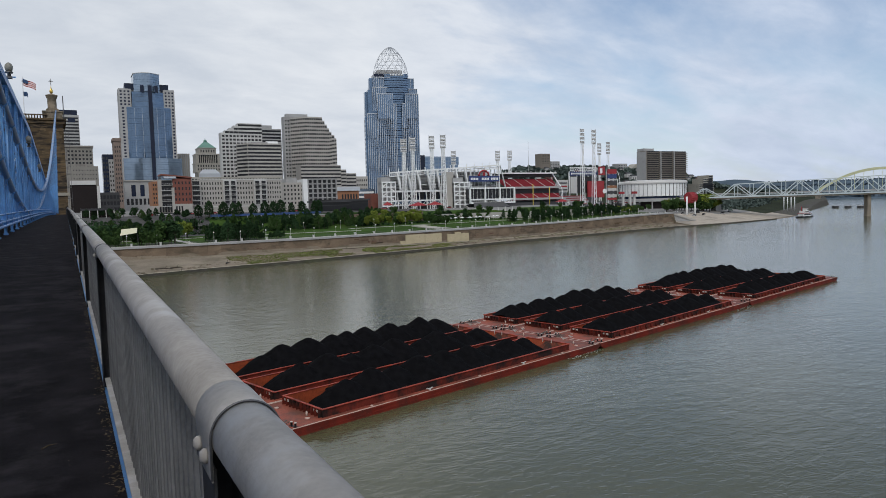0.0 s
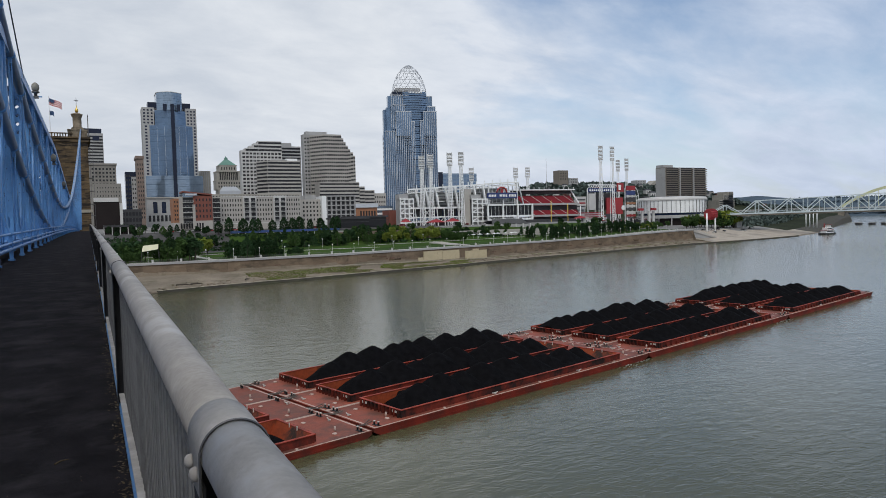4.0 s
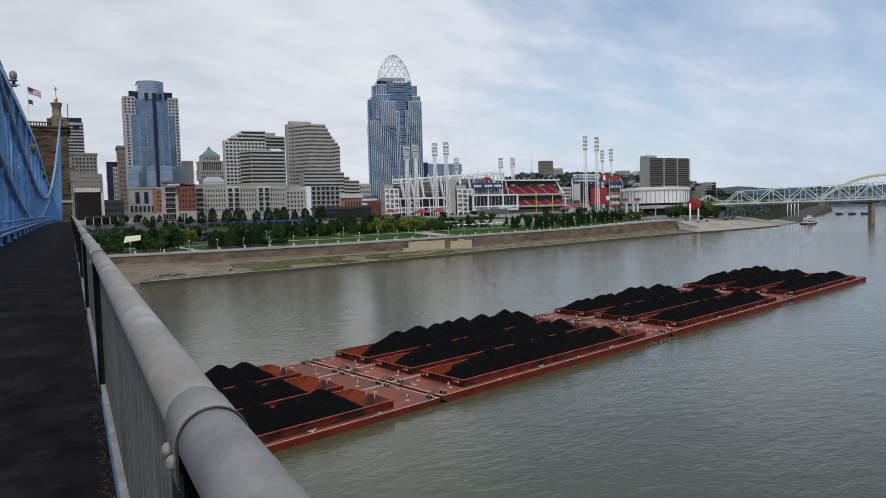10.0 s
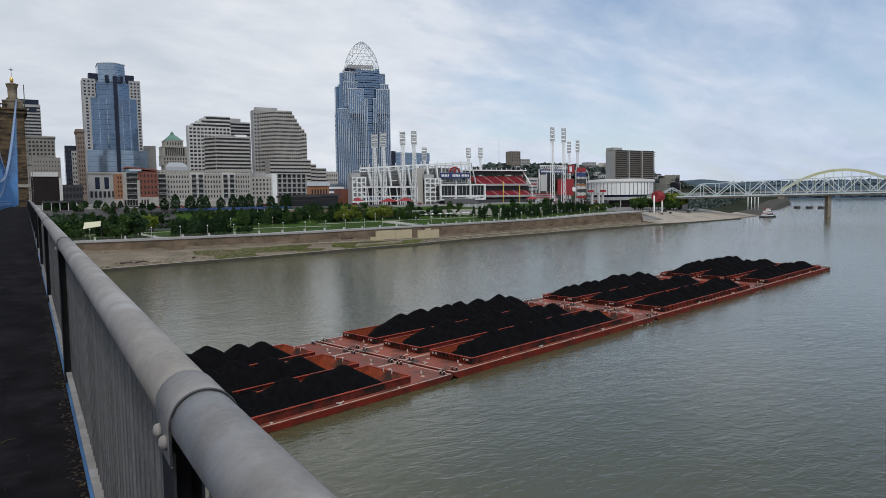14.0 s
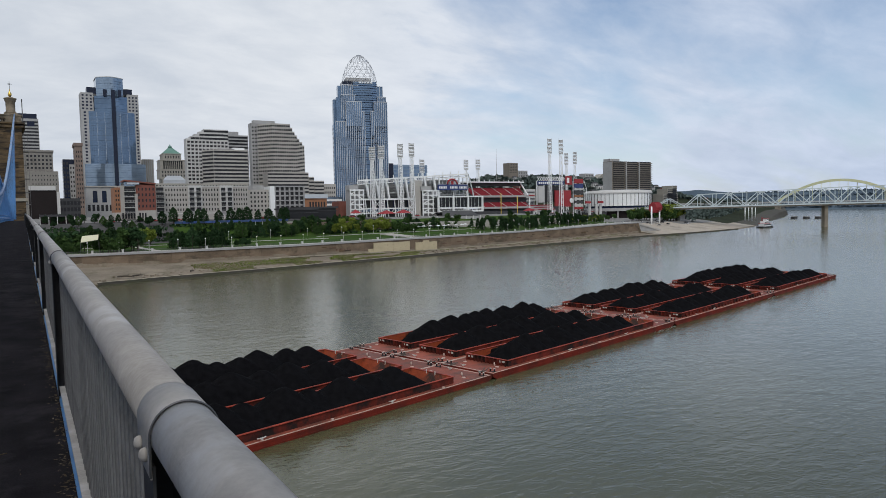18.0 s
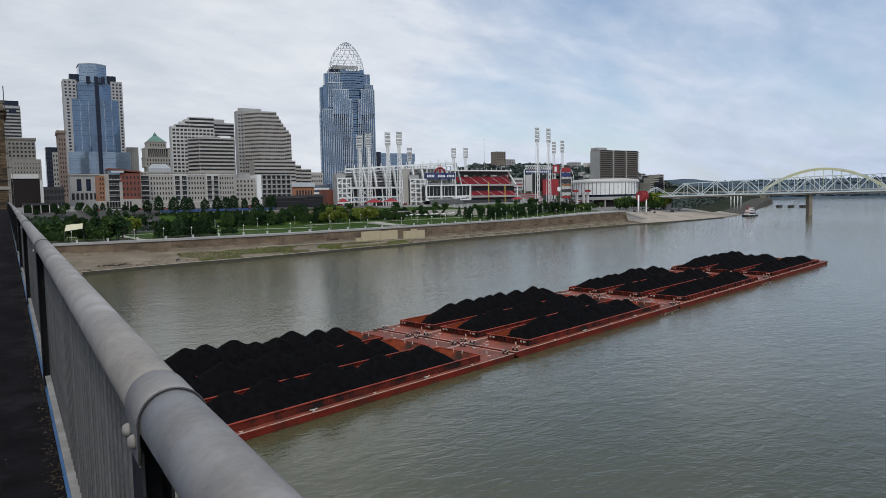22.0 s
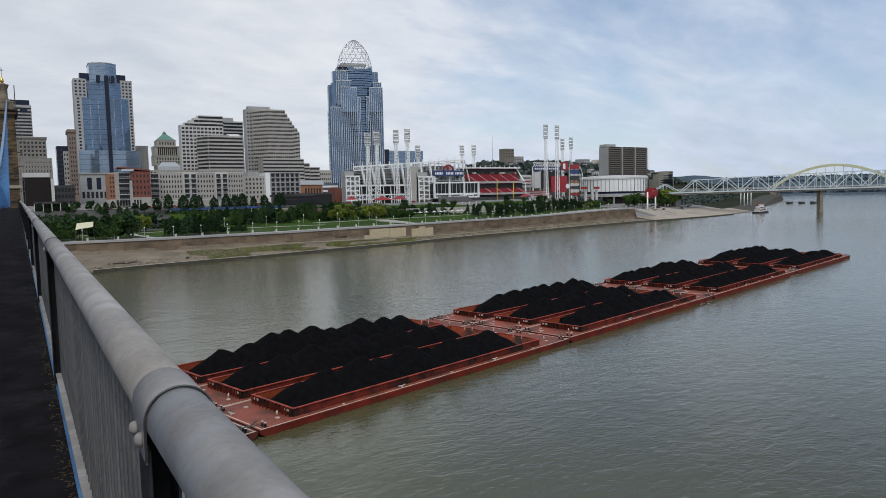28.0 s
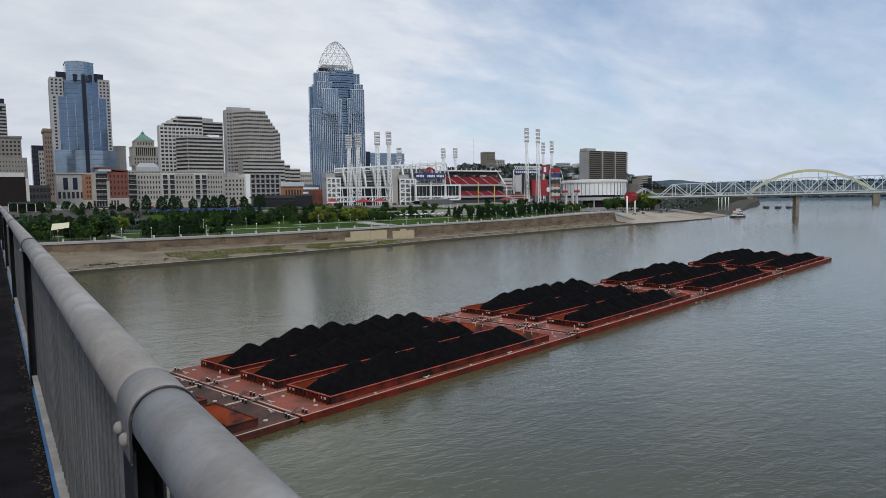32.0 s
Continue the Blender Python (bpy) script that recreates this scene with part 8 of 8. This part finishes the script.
def build_river_wall():
    w = thing("river_wall", (0, 0, 0), "long brown stone river wall with a pale coping and short posts", "river wall", kind="")
    rng = random.Random(5)
    x = -300.0
    step = 6.0
    while x < WALL_END - 0.5:
        x2 = min(x + step, WALL_END)
        a, b = wall_point(x), wall_point(x2)
        n = 2
        for j in range(n):
            top = WALL_TOP + wall_rise(x) - 0.4
            z0, z1 = -0.5 + top * j / n, -0.5 + top * (j + 1) / n
            bm = bmesh.new()
            o = rng.uniform(-0.05, 0.05)
            beam(bm, (a.x + 0.02, a.y + 0.3 + o, (z0 + z1) / 2), (b.x - 0.02, b.y + 0.3 + o, (z0 + z1) / 2), 0.9, z1 - z0 - 0.03)
            part("panel", bm, M["wall_stone"], w)
        bm = bmesh.new()
        beam(bm, (a.x, a.y + 0.15, WALL_TOP + wall_rise(x) - 0.45), (b.x, b.y + 0.15, WALL_TOP + wall_rise(x2) - 0.45), 1.5, 0.9)
        part("coping", bm, M["conc_grey"], w)
        x = x2
    x = -290.0
    bm = bmesh.new()
    quad_box(bm, -0.4, 0.4, -0.4, 0.4, 0, 1.25)
    quad_box(bm, -0.5, 0.5, -0.5, 0.5, 1.25, 1.42)
    post = mesh_of("pillar", bm, M["conc_white"])
    while x < WALL_END - 1:
        p = wall_point(x)
        again("pillar", post, w, pose(p.x, p.y + 0.6, WALL_TOP + wall_rise(x) - 0.02))
        x += 12.0
    for z in (0.55, 1.1):
        bm = bmesh.new()
        tube(bm, [(x, along(WALL, x) + 0.6, WALL_TOP + wall_rise(x) + z) for x in range(-290, 455, 11)], 0.05, 5)
        part("rail", bm, M["band"], w)
    # pale repaired stretches
    for xa, xb, za, zb in ((162.5, 176, 2.5, 7.6), (176.2, 188.5, 2.3, 7.4), (158.8, 162.4, 2.2, 4.4), (193, 210, 1.4, 6.4), (199, 203.5, 6.4, 7.3)):
        bm = bmesh.new()
        a, b = wall_point(xa), wall_point(xb)
        beam(bm, (a.x, a.y - 0.35, (za + zb) / 2), (b.x, b.y - 0.35, (za + zb) / 2), 0.5, zb - za)
        part("repair", bm, M["patch"], w, "pale fresh concrete repair")
    for i in range(22):
        xa = rng.uniform(30, 400)
        ln, z = rng.uniform(2, 9), rng.uniform(4.2, 7.0)
        if 148 < xa < 214:
            continue
        bm = bmesh.new()
        a, b = wall_point(xa), wall_point(xa + ln)
        beam(bm, (a.x, a.y - 0.2, z), (b.x, b.y - 0.2, z), 0.08, rng.uniform(0.3, 0.9))
        part("dark_stain", bm, M["stain"] if i % 2 else M["sandstone"], w)


def build_bank():
    # toe of rubble and a low kerb along the water
    rng = random.Random(17)
    bm = bmesh.new()
    for i in range(2200):
        x = rng.uniform(15, 430)
        s = along(SHORE, x)
        y = s + rng.uniform(-0.8, 2.2) + (rng.uniform(0, 12) if rng.random() < 0.25 else 0)
        r = rng.uniform(0.2, 0.7)
        z = 0.1 + max(0, (y - s)) * 0.1
        v = quad_box(bm, -r, r, -r * 0.8, r * 0.8, -r * 0.4, r * 0.5, pose(x, y, z, rng.uniform(-20, 20), rng.uniform(-20, 20), rng.uniform(0, 90)))
    solid("bank_rubble", bm, M["sand"], "tan rubble stones along the water's edge", "rubble", kind="stuff")
    bm = bmesh.new()
    for i in range(19000):
        x = rng.uniform(60, 190) if rng.random() < 0.85 else rng.uniform(190, 420)
        s, w = along(SHORE, x), along(WALL, x)
        u = rng.uniform(0.14, 0.72) if x < 190 else rng.uniform(0.6, 0.95)
        if noise.noise((x * 0.06, u * 3, 4.0)) < -0.12:
            continue
        y = s + (w - s) * u
        foot = 3.6 - 2.2 * smoothstep(100, 220, x)
        clump(bm, x, y, foot * min(1, u * 1.12) + 0.25, rng.uniform(0.10, 0.30), rng, 2)
    solid("bank_weeds", bm, M["weed"], "patchy green and yellow weeds on the bank", "weeds", kind="stuff")
    # stone kerb at the waterline; the dark front is painted shade
    bm = bmesh.new()
    ring = None
    for x in range(20, 600, 6):
        s = along(SHORE, x)
        z = 0.42 + 0.12 * noise.noise((x * 0.3, 1.0, 0))
        now = [bm.verts.new(p) for p in ((x, s - 1.9, -1.0), (x, s - 1.75, z + 0.55), (x, s - 0.1, z + 0.6), (x, s + 0.6, -0.4))]
        if ring:
            for k in range(3):
                bm.faces.new((ring[k], ring[k + 1], now[k + 1], now[k])).material_index = int(k == 1)
        ring = now
    solid("trim", bm, [M["revetment"], M["ledge"]], "stone kerb along the water, its front's shade put into colour", "kerb", kind="structure")
    # worn ledge of pale slabs at the foot of the wall
    ledge = thing("bank_ledge", (0, 0, 0), "worn ledge of pale stone slabs along the wall's foot", "ledge")
    for x in range(98, 424, 6):
        bm = bmesh.new()
        foot = 3.6 - 2.2 * smoothstep(100, 220, x)
        u, drop = 0.80 + 0.05 * noise.noise((x * 0.11, 2.0, 0)), rng.uniform(-0.06, 0.06)
        pa, pb = [(q, along(SHORE, q) + (along(WALL, q) - along(SHORE, q)) * u) for q in (x + 0.1, x + 5.9)]
        beam(bm, (pa[0], pa[1], 0.92 * foot + 0.15 + drop), (pb[0], pb[1], 0.92 * foot + 0.15 + drop), rng.uniform(1.5, 2.5), 0.5)
        part("slab", bm, M["ledge"], ledge)
    # driftwood
    for x, y, ln, a in ((31, 297, 7, -35), (36, 299, 5, 20), (117, 333, 5, 5), (58, 307, 4, 60)):
        t = thing("driftwood", (x, y, 1.3), "bleached driftwood log on the bank", "driftwood", "driftwood logs", turn=a)
        bm = bmesh.new()
        tube(bm, [(-ln / 2, 0, 0.3), (0, 0.2, 0.5), (ln / 2, -0.1, 0.25)], [0.35, 0.3, 0.12], 6)
        part("log", bm, M["bark"], t)
        bm = bmesh.new()
        tube(bm, [(0.4, 0.1, 0.4), (1.2, 0.5, 1.6)], [0.14, 0.05], 5)
        part("branch", bm, M["bark"], t)


def leafy(name, seed, h, spread, mat, pointed):
    """Trunk with limbs and a crown of many leaf facets in lobes, with gaps between."""
    rng = random.Random(seed)
    bm = bmesh.new()
    lean = rng.uniform(-0.3, 0.3)
    tube(bm, [(0, 0, 0), (lean * 0.3, 0, h * 0.3), (lean, 0.1, h * 0.72)], [0.028 * h, 0.02 * h, 0.008 * h], 6)
    for k in range(6):
        a, z = rng.uniform(0, 6.3), h * rng.uniform(0.25, 0.5)
        tube(bm, [(lean * 0.3, 0, z), (spread * 0.55 * math.cos(a), spread * 0.55 * math.sin(a), z + h * 0.22)], [0.011 * h, 0.004 * h], 5)
    trunk = mesh_of("trunk", bm, M["bark"])
    bm = bmesh.new()
    if pointed == 2:                                       # dense oval crown down to near the ground
        for i in range(900):
            u = rng.random()
            z = h * (0.16 + 0.84 * u)
            r = spread * math.sin(math.pi * min(1.0, 0.12 + 0.88 * u) ** 0.72) ** 0.8 * rng.uniform(0.62, 1.05) * (1 + 0.12 * math.sin(5 * u + seed))
            a = rng.uniform(0, 6.3)
            clump(bm, r * math.cos(a), r * math.sin(a), z, rng.uniform(0.38, 0.7), rng, 1)
    elif pointed:
        for i in range(620):
            u = rng.random() ** 0.8
            z = h * (0.06 + 0.94 * u)
            r = spread * (1 - u) ** 0.75 * rng.uniform(0.55, 1.08) * (1 + 0.18 * math.sin(z * 3.1 + seed))
            a = rng.uniform(0, 6.3)
            clump(bm, r * math.cos(a), r * math.sin(a), z, rng.uniform(0.4, 0.75), rng, 1)
    else:
        lobes = [(0, 0, h * 0.66, spread * 0.62)]
        for k in range(9):
            a = rng.uniform(0, 6.3)
            q = rng.uniform(0.35, 0.72) * spread
            lobes.append((q * math.cos(a), q * math.sin(a), h * rng.uniform(0.34, 0.86), spread * rng.uniform(0.30, 0.48)))
        for lx, ly, lz, lr in lobes:
            for i in range(95):
                d = Vector((rng.gauss(0, 1), rng.gauss(0, 1), rng.gauss(0, 0.85))).normalized() * lr * rng.uniform(0.72, 1.06)
                clump(bm, lx + d.x, ly + d.y, lz + d.z, rng.uniform(0.5, 0.95), rng, 1)
    return trunk, mesh_of("crown", bm, M[mat])


def build_trees():
    kinds = {"a": [leafy("tree", s, 10.0, 4.0, "leaf_a", False) for s in (1, 2, 3)],
             "b": [leafy("tree", s, 10.0, 3.6, "leaf_b", False) for s in (4, 5, 6)],
             "c": [leafy("tree", s, 10.0, 3.8, "leaf_c", False) for s in (7, 8)],
             "q": [leafy("tree", s, 10.0, 3.3, "leaf_a", False) for s in (12, 13)],
             "o": [leafy("tree", s, 10.0, 3.4, "leaf_b", 2) for s in (21, 22, 23)],
             "y": [leafy("tree", s, 10.0, 3.2, "leaf_a", 2) for s in (24, 25)],
             "p": [leafy("tree", s, 10.0, 2.3, "leaf_b", True) for s in (9, 10, 11)]}
    words = {"o": ("dense oval dark green street tree", "park trees"), "y": ("dense oval green tree in the park", "park trees"), "q": ("rounded dense green street tree", "park trees"), "a": ("green broadleaf tree in the riverside park", "park trees"), "b": ("dark green broadleaf tree in the park", "park trees"), "c": ("young yellow-green tree in the park", "park trees"), "p": ("dark pointed evergreen tree by the promenade", "evergreens")}
    rng = random.Random(33)

    def plant(x, y, kind, h):
        tm, cm = rng.choice(kinds[kind])
        s = h / 10.0
        t = thing("tree", pose(x, y, ground_z(x, y) - 0.15, 0, 0, rng.uniform(0, 360)), words[kind][0], "tree", words[kind][1])
        t.scale = (s * rng.uniform(0.9, 1.15), s * rng.uniform(0.9, 1.15), s)
        again("trunk", tm, t, Matrix())
        again("crown", cm, t, Matrix())

    def grove(n, xa, xb, da, db, mix, h0, h1):
        for i in range(n):
            x = xa + (xb - xa) * (i + rng.uniform(0.1, 0.9)) / n
            plant(x, along(WALL, x) + rng.uniform(da, db), rng.choice(mix), rng.uniform(h0, h1))

    grove(13, 25.5, 43, 6, 20, "aayb", 8, 11)
    grove(7, 4, 22, 17, 28, "bba", 8, 10)
    grove(4, 6, 18, 6, 12, "ab", 5, 6)
    grove(14, 56, 80, 5, 18, "oopp", 7, 10)
    grove(6, 80, 93, 4, 12, "b", 3.5, 5)
    grove(16, 6, 44, 30, 68, "boy", 5, 8)
    grove(3, 48, 54, 40, 60, "c", 7, 9)
    grove(13, 62, 152, 105, 107, "o", 8, 10)
    grove(20, 92, 178, 68, 84, "oyb", 6, 9)
    grove(8, 64, 100, 60, 84, "oy", 4, 6)
    grove(14, 84, 190, 84, 98, "oyp", 6, 9)
    grove(12, 150, 205, 76, 96, "ab", 6, 8)
    grove(30, 168, 224, 66, 92, "cca", 6, 8)
    grove(6, 210, 224, 34, 56, "a", 5, 7)
    grove(18, 222, 300, 76, 100, "ab", 5, 7)
    grove(44, 276, 402, 19, 42, "pppb", 7, 10)
    grove(14, 296, 400, 44, 80, "pab", 7, 9)
    grove(26, 396, 450, 24, 60, "accb", 4, 6.5)
    grove(22, 330, 450, 60, 105, "abq", 5, 8)
    grove(9, 562, 604, 58, 84, "aca", 10, 14)
    grove(11, 564, 592, 32, 46, "cyya", 14, 18)
    grove(8, 520, 560, 100, 124, "ca", 5, 7)
    grove(8, 20, 60, 80, 108, "oy", 4, 6.5)
    grove(22, 6, 62, 74, 112, "oybb", 4, 7)
    grove(9, 4, 46, 116, 122, "ob", 4, 6)
    grove(6, 532, 558, 54, 74, "aac", 10, 13)
    # woods on the bank past the landing
    bm = bmesh.new()
    for i in range(2600):
        x = rng.uniform(620, 1500)
        y = along(SHORE, x) + rng.uniform(62, 150)
        r = rng.uniform(1.2, 3.4)
        clump(bm, x, y, ground_z(x, y) + rng.uniform(0.3, 6), r, rng, 3)
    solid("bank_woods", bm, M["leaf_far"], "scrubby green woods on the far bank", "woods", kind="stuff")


def build_park():
    # paths, stairs and terraces
    p = thing("park_path", (0, 0, 0), "pale paved paths across the lawn", "path")
    for a, b, w in (((50, 338), (43, 380), 3.2), ((20, 376), (150, 384), 3.0), ((22, 338.5), (420, 338.5), 0), ((150, 402), (330, 448), 3.0)):
        if not w:
            continue
        bm = bmesh.new()
        n = 14
        for i in range(n):
            q0 = Vector(a).lerp(Vector(b), i / n)
            q1 = Vector(a).lerp(Vector(b), (i + 1) / n)
            beam(bm, (q0.x, q0.y, ground_z(q0.x, q0.y) + 0.02), (q1.x, q1.y, ground_z(q1.x, q1.y) + 0.02), w, 0.12)
        part("paving", bm, M["path"], p)
    bm = bmesh.new()
    xs = list(range(-290, 454, 7))
    for x, x2 in zip(xs, xs[1:]):
        w = 4.6 + 9.0 * smoothstep(290, 400, x)             # the promenade widens towards the landing
        beam(bm, (x, along(WALL, x) + 1.3 + w / 2, WALL_TOP + wall_rise(x) - 0.1), (x2, along(WALL, x2) + 1.3 + w / 2, WALL_TOP + wall_rise(x2) - 0.1), w, 0.2)
    part("promenade", bm, M["path"], p, "pale promenade behind the wall")
    st = thing("park_stair", (0, 0, 0), "wide grey granite stair in the lawn", "stair")
    for i in range(18):
        bm = bmesh.new()
        x = 200 - i * 0.12
        quad_box(bm, x - 6, x + 5 - i * 0.15, 370.5 + i * 1.7, 372.25 + i * 1.7, 8.0, ground_z(x, 371 + i * 1.7) + 0.25 + i * 0.03)
        part("step", bm, M["path"], st)
    # street terrace walls between park and city
    t = thing("terrace_wall", (0, 0, 0), "concrete terrace wall and street edge behind the park", "terrace")
    # dark panel colours stand in for shaded openings and shadows at street level
    for xa, xb, y, z0, z1, mat in ((8, 60, 444, 12, 18.8, "roof_dark"), (60, 230, 444, 12, 18.6, "brown"), (4, 22, 458, 18, 25.6, "dark_wall"), (4, 22, 450.4, 25.7, 26.9, "roof_dark"), (4, 31, 449.6, 19.2, 20.2, "conc_tan"), (60, 150, 447, 17, 19.4, "conc_grey"), (170, 420, 462, 10, 16, "conc_tan")):
        for k in range(int((xb - xa) / 9)):
            bm = bmesh.new()
            quad_box(bm, xa + k * 9, xa + k * 9 + 8.95, y, y + 1, z0, z1)
            part("panel", bm, M[mat], t)
    for k in range(5):
        bm = bmesh.new()
        quad_box(bm, 4.2 + k * 4.3 - 0.2, 4.2 + k * 4.3 + 0.2, 450.0, 450.5, 17.5, 25.7)
        part("column", bm, M["conc_white"], t)
    for k in range(7):
        bm = bmesh.new()
        beam(bm, (4.2 + k * 2.9, 449.8, 27.0), (4.2 + k * 2.9, 458.5, 27.0), 0.3)
        part("rafter", bm, M["roof_dark"], t)
    # clipped hedges and shrub beds up the slope
    rng = random.Random(77)
    bm = bmesh.new()
    for i in range(3400):
        x = rng.uniform(4, 300)
        d = rng.choice((74, 80, 88, 95, 100)) + rng.uniform(-2.5, 2.5)
        y = along(WALL, x) + d
        if noise.noise((x * 0.05, d * 0.09, 7.0)) < -0.15:
            continue
        clump(bm, x, y, ground_z(x, y) + 0.6, rng.uniform(0.7, 1.3), rng, 2)
    solid("shrub_beds", bm, M["leaf_b"], "dark green shrub beds on the park slope", "shrubs", kind="stuff")
    # blue hoarding along the street
    f = thing("blue_awnings", (0, 0, 0), "row of blue canopies along the street", "canopy")
    for k in range(16):
        bm = bmesh.new()
        x = 74 + k * 4.4
        quad_box(bm, x, x + 3.9, 438, 440.6, 20.0, 21.3)
        part("canopy", bm, M["blue_dark"] if k % 3 == 0 else M["canopy_blue"], f)
        bm = bmesh.new()
        beam(bm, (x + 0.2, 438.2, ground_z(x, 438) - 0.3), (x + 0.2, 438.2, 20.0), 0.15)
        part("pole", bm, M["white"], f)
    # shade sail
    s = thing("shade_sail", (21.5, 341, ground_z(21.5, 341)), "cream square shade sail on slanted poles", "shade sail")
    bm = bmesh.new()
    pts = [(-3.6, -3, 5.2), (3.3, -3, 6.2), (4.0, 3, 8.3), (-2.6, 3, 7.8)]
    v = [bm.verts.new(q) for q in pts]
    w = [bm.verts.new((q[0], q[1], q[2] - 0.06)) for q in pts]
    bm.faces.new(v)
    bm.faces.new(w[::-1])
    for i in range(4):
        bm.faces.new((v[i], w[i], w[(i + 1) % 4], v[(i + 1) % 4]))
    part("sail", bm, M["sail"], s)
    for q in pts:
        bm = bmesh.new()
        tube(bm, [(q[0] * 1.1, q[1] * 1.1, 0), q], 0.07, 6)
        part("pole", bm, M["band"], s)
    # lamp posts of the promenade and the lawn
    bm = bmesh.new()
    tube(bm, [(0, 0, 0), (0, 0, 4.6)], [0.09, 0.06], 6)
    pole = mesh_of("pole", bm, M["conc_white"])
    bm = bmesh.new()
    lathe(bm, [(0.08, 0), (0.28, 0.2), (0.28, 0.5), (0.1, 0.7)], 8)
    head = mesh_of("lantern", bm, M["white"])
    for k in range(34):
        x = 8 + k * 12.5
        for d in (5.5, 62 if k % 2 else 0):
            if not d:
                continue
            y = along(WALL, x) + d
            l = thing("park_lamp", (x, y, ground_z(x, y) - 0.05), "slim pale park lamp post", "lamp post", "park lamps")
            again("pole", pole, l, Matrix())
            again("lantern", head, l, pose(0, 0, 4.55))
    # white umbrellas on the ballpark lawn
    rng = random.Random(3)
    for k in range(11):
        x = 226 + k * 6.5
        y = along(WALL, x) + 68 + rng.uniform(-2, 2)
        u = thing("parasol", (x, y, ground_z(x, y) - 0.02), "white cafe parasol on the park terrace", "parasol", "parasols in the park")
        bm = bmesh.new()
        lathe(bm, [(2.1, 2.6), (0.05, 3.5)], 10)
        part("canopy", bm, M["white"], u)
        bm = bmesh.new()
        tube(bm, [(0, 0, 0), (0, 0, 2.8)], 0.05, 6)
        part("pole", bm, M["white"], u)
    # cars on the street behind the park
    for k in range(26):
        x = rng.uniform(30, 70) if k < 14 else rng.uniform(70, 300)
        y = 456 + rng.uniform(0, 6) if k < 14 else along(WALL, x) + 122 + rng.uniform(0, 8)
        c = thing("parked_car", (x, y, ground_z(x, y)), "car on the street behind the park", "car", "cars on the street", turn=rng.choice((0, 90, 4)))
        bm = bmesh.new()
        prism(bm, [(-2.2, -0.9), (2.0, -0.9), (2.25, -0.5), (2.25, 0.5), (2.0, 0.9), (-2.2, 0.9)], 0.35, 0.95)
        part("body", bm, M[rng.choice(("car_dark", "car_pale", "conc_white", "red_paint"))], c)
        bm = bmesh.new()
        prism(bm, [(-1.5, -0.75), (0.9, -0.75), (0.9, 0.75), (-1.5, 0.75)], 0.95, 1.5)
        part("cabin", bm, M["gl_dark"], c)
        for sx in (-1.4, 1.4):
            bm = bmesh.new()
            tube(bm, [(sx, -0.92, 0.33), (sx, 0.92, 0.33)], 0.33, 10)
            part("axle_wheels", bm, M["black"], c)


M["canopy_blue"] = material("blue_canopy", (0.04, 0.09, 0.26), 0.7, 0, 0.1, 0.5)
build_river_wall()
build_bank()
build_trees()
build_park()

# ---- pieces that sit on a part of their thing ----
nest("coal_barge", "coaming", "coaming_rim")
nest("coal_barge", "deck", "post_head", "hatch", "cleat", "mooring_post", "vent", "painted_mark", "deck_line")
nest("coal_barge", "hull", "gauge_strip")
nest("guard_railing", "post", "strap", "strap_edge", "bolt")
nest("floodlight_tower", "lamp_bank", "lamp")
nest("apartment_house", "balcony", "guard")
nest("bridge_truss", "post", "lacing", "tie_plate", "bracket")
nest("riverboat", "deckhouse", "window_strip")
nest("stall", "wall", "counter_opening")
nest("hillside_house", "wall", "window")
nest("glass_tower", "round_crown", "crown_window", "crown_rim")
nest("turret", "ball", "cross")
nest("globe_lamp", "arm", "globe")
nest("ballpark_stand", "sign_board", "lettering_bar", "sign_crest", "sign_mark")
nest("tiara_tower", "crown_base", "tiara_rib", "tiara_ring")
nest("scoreboard", "curved_frame", "emblem")

motions()
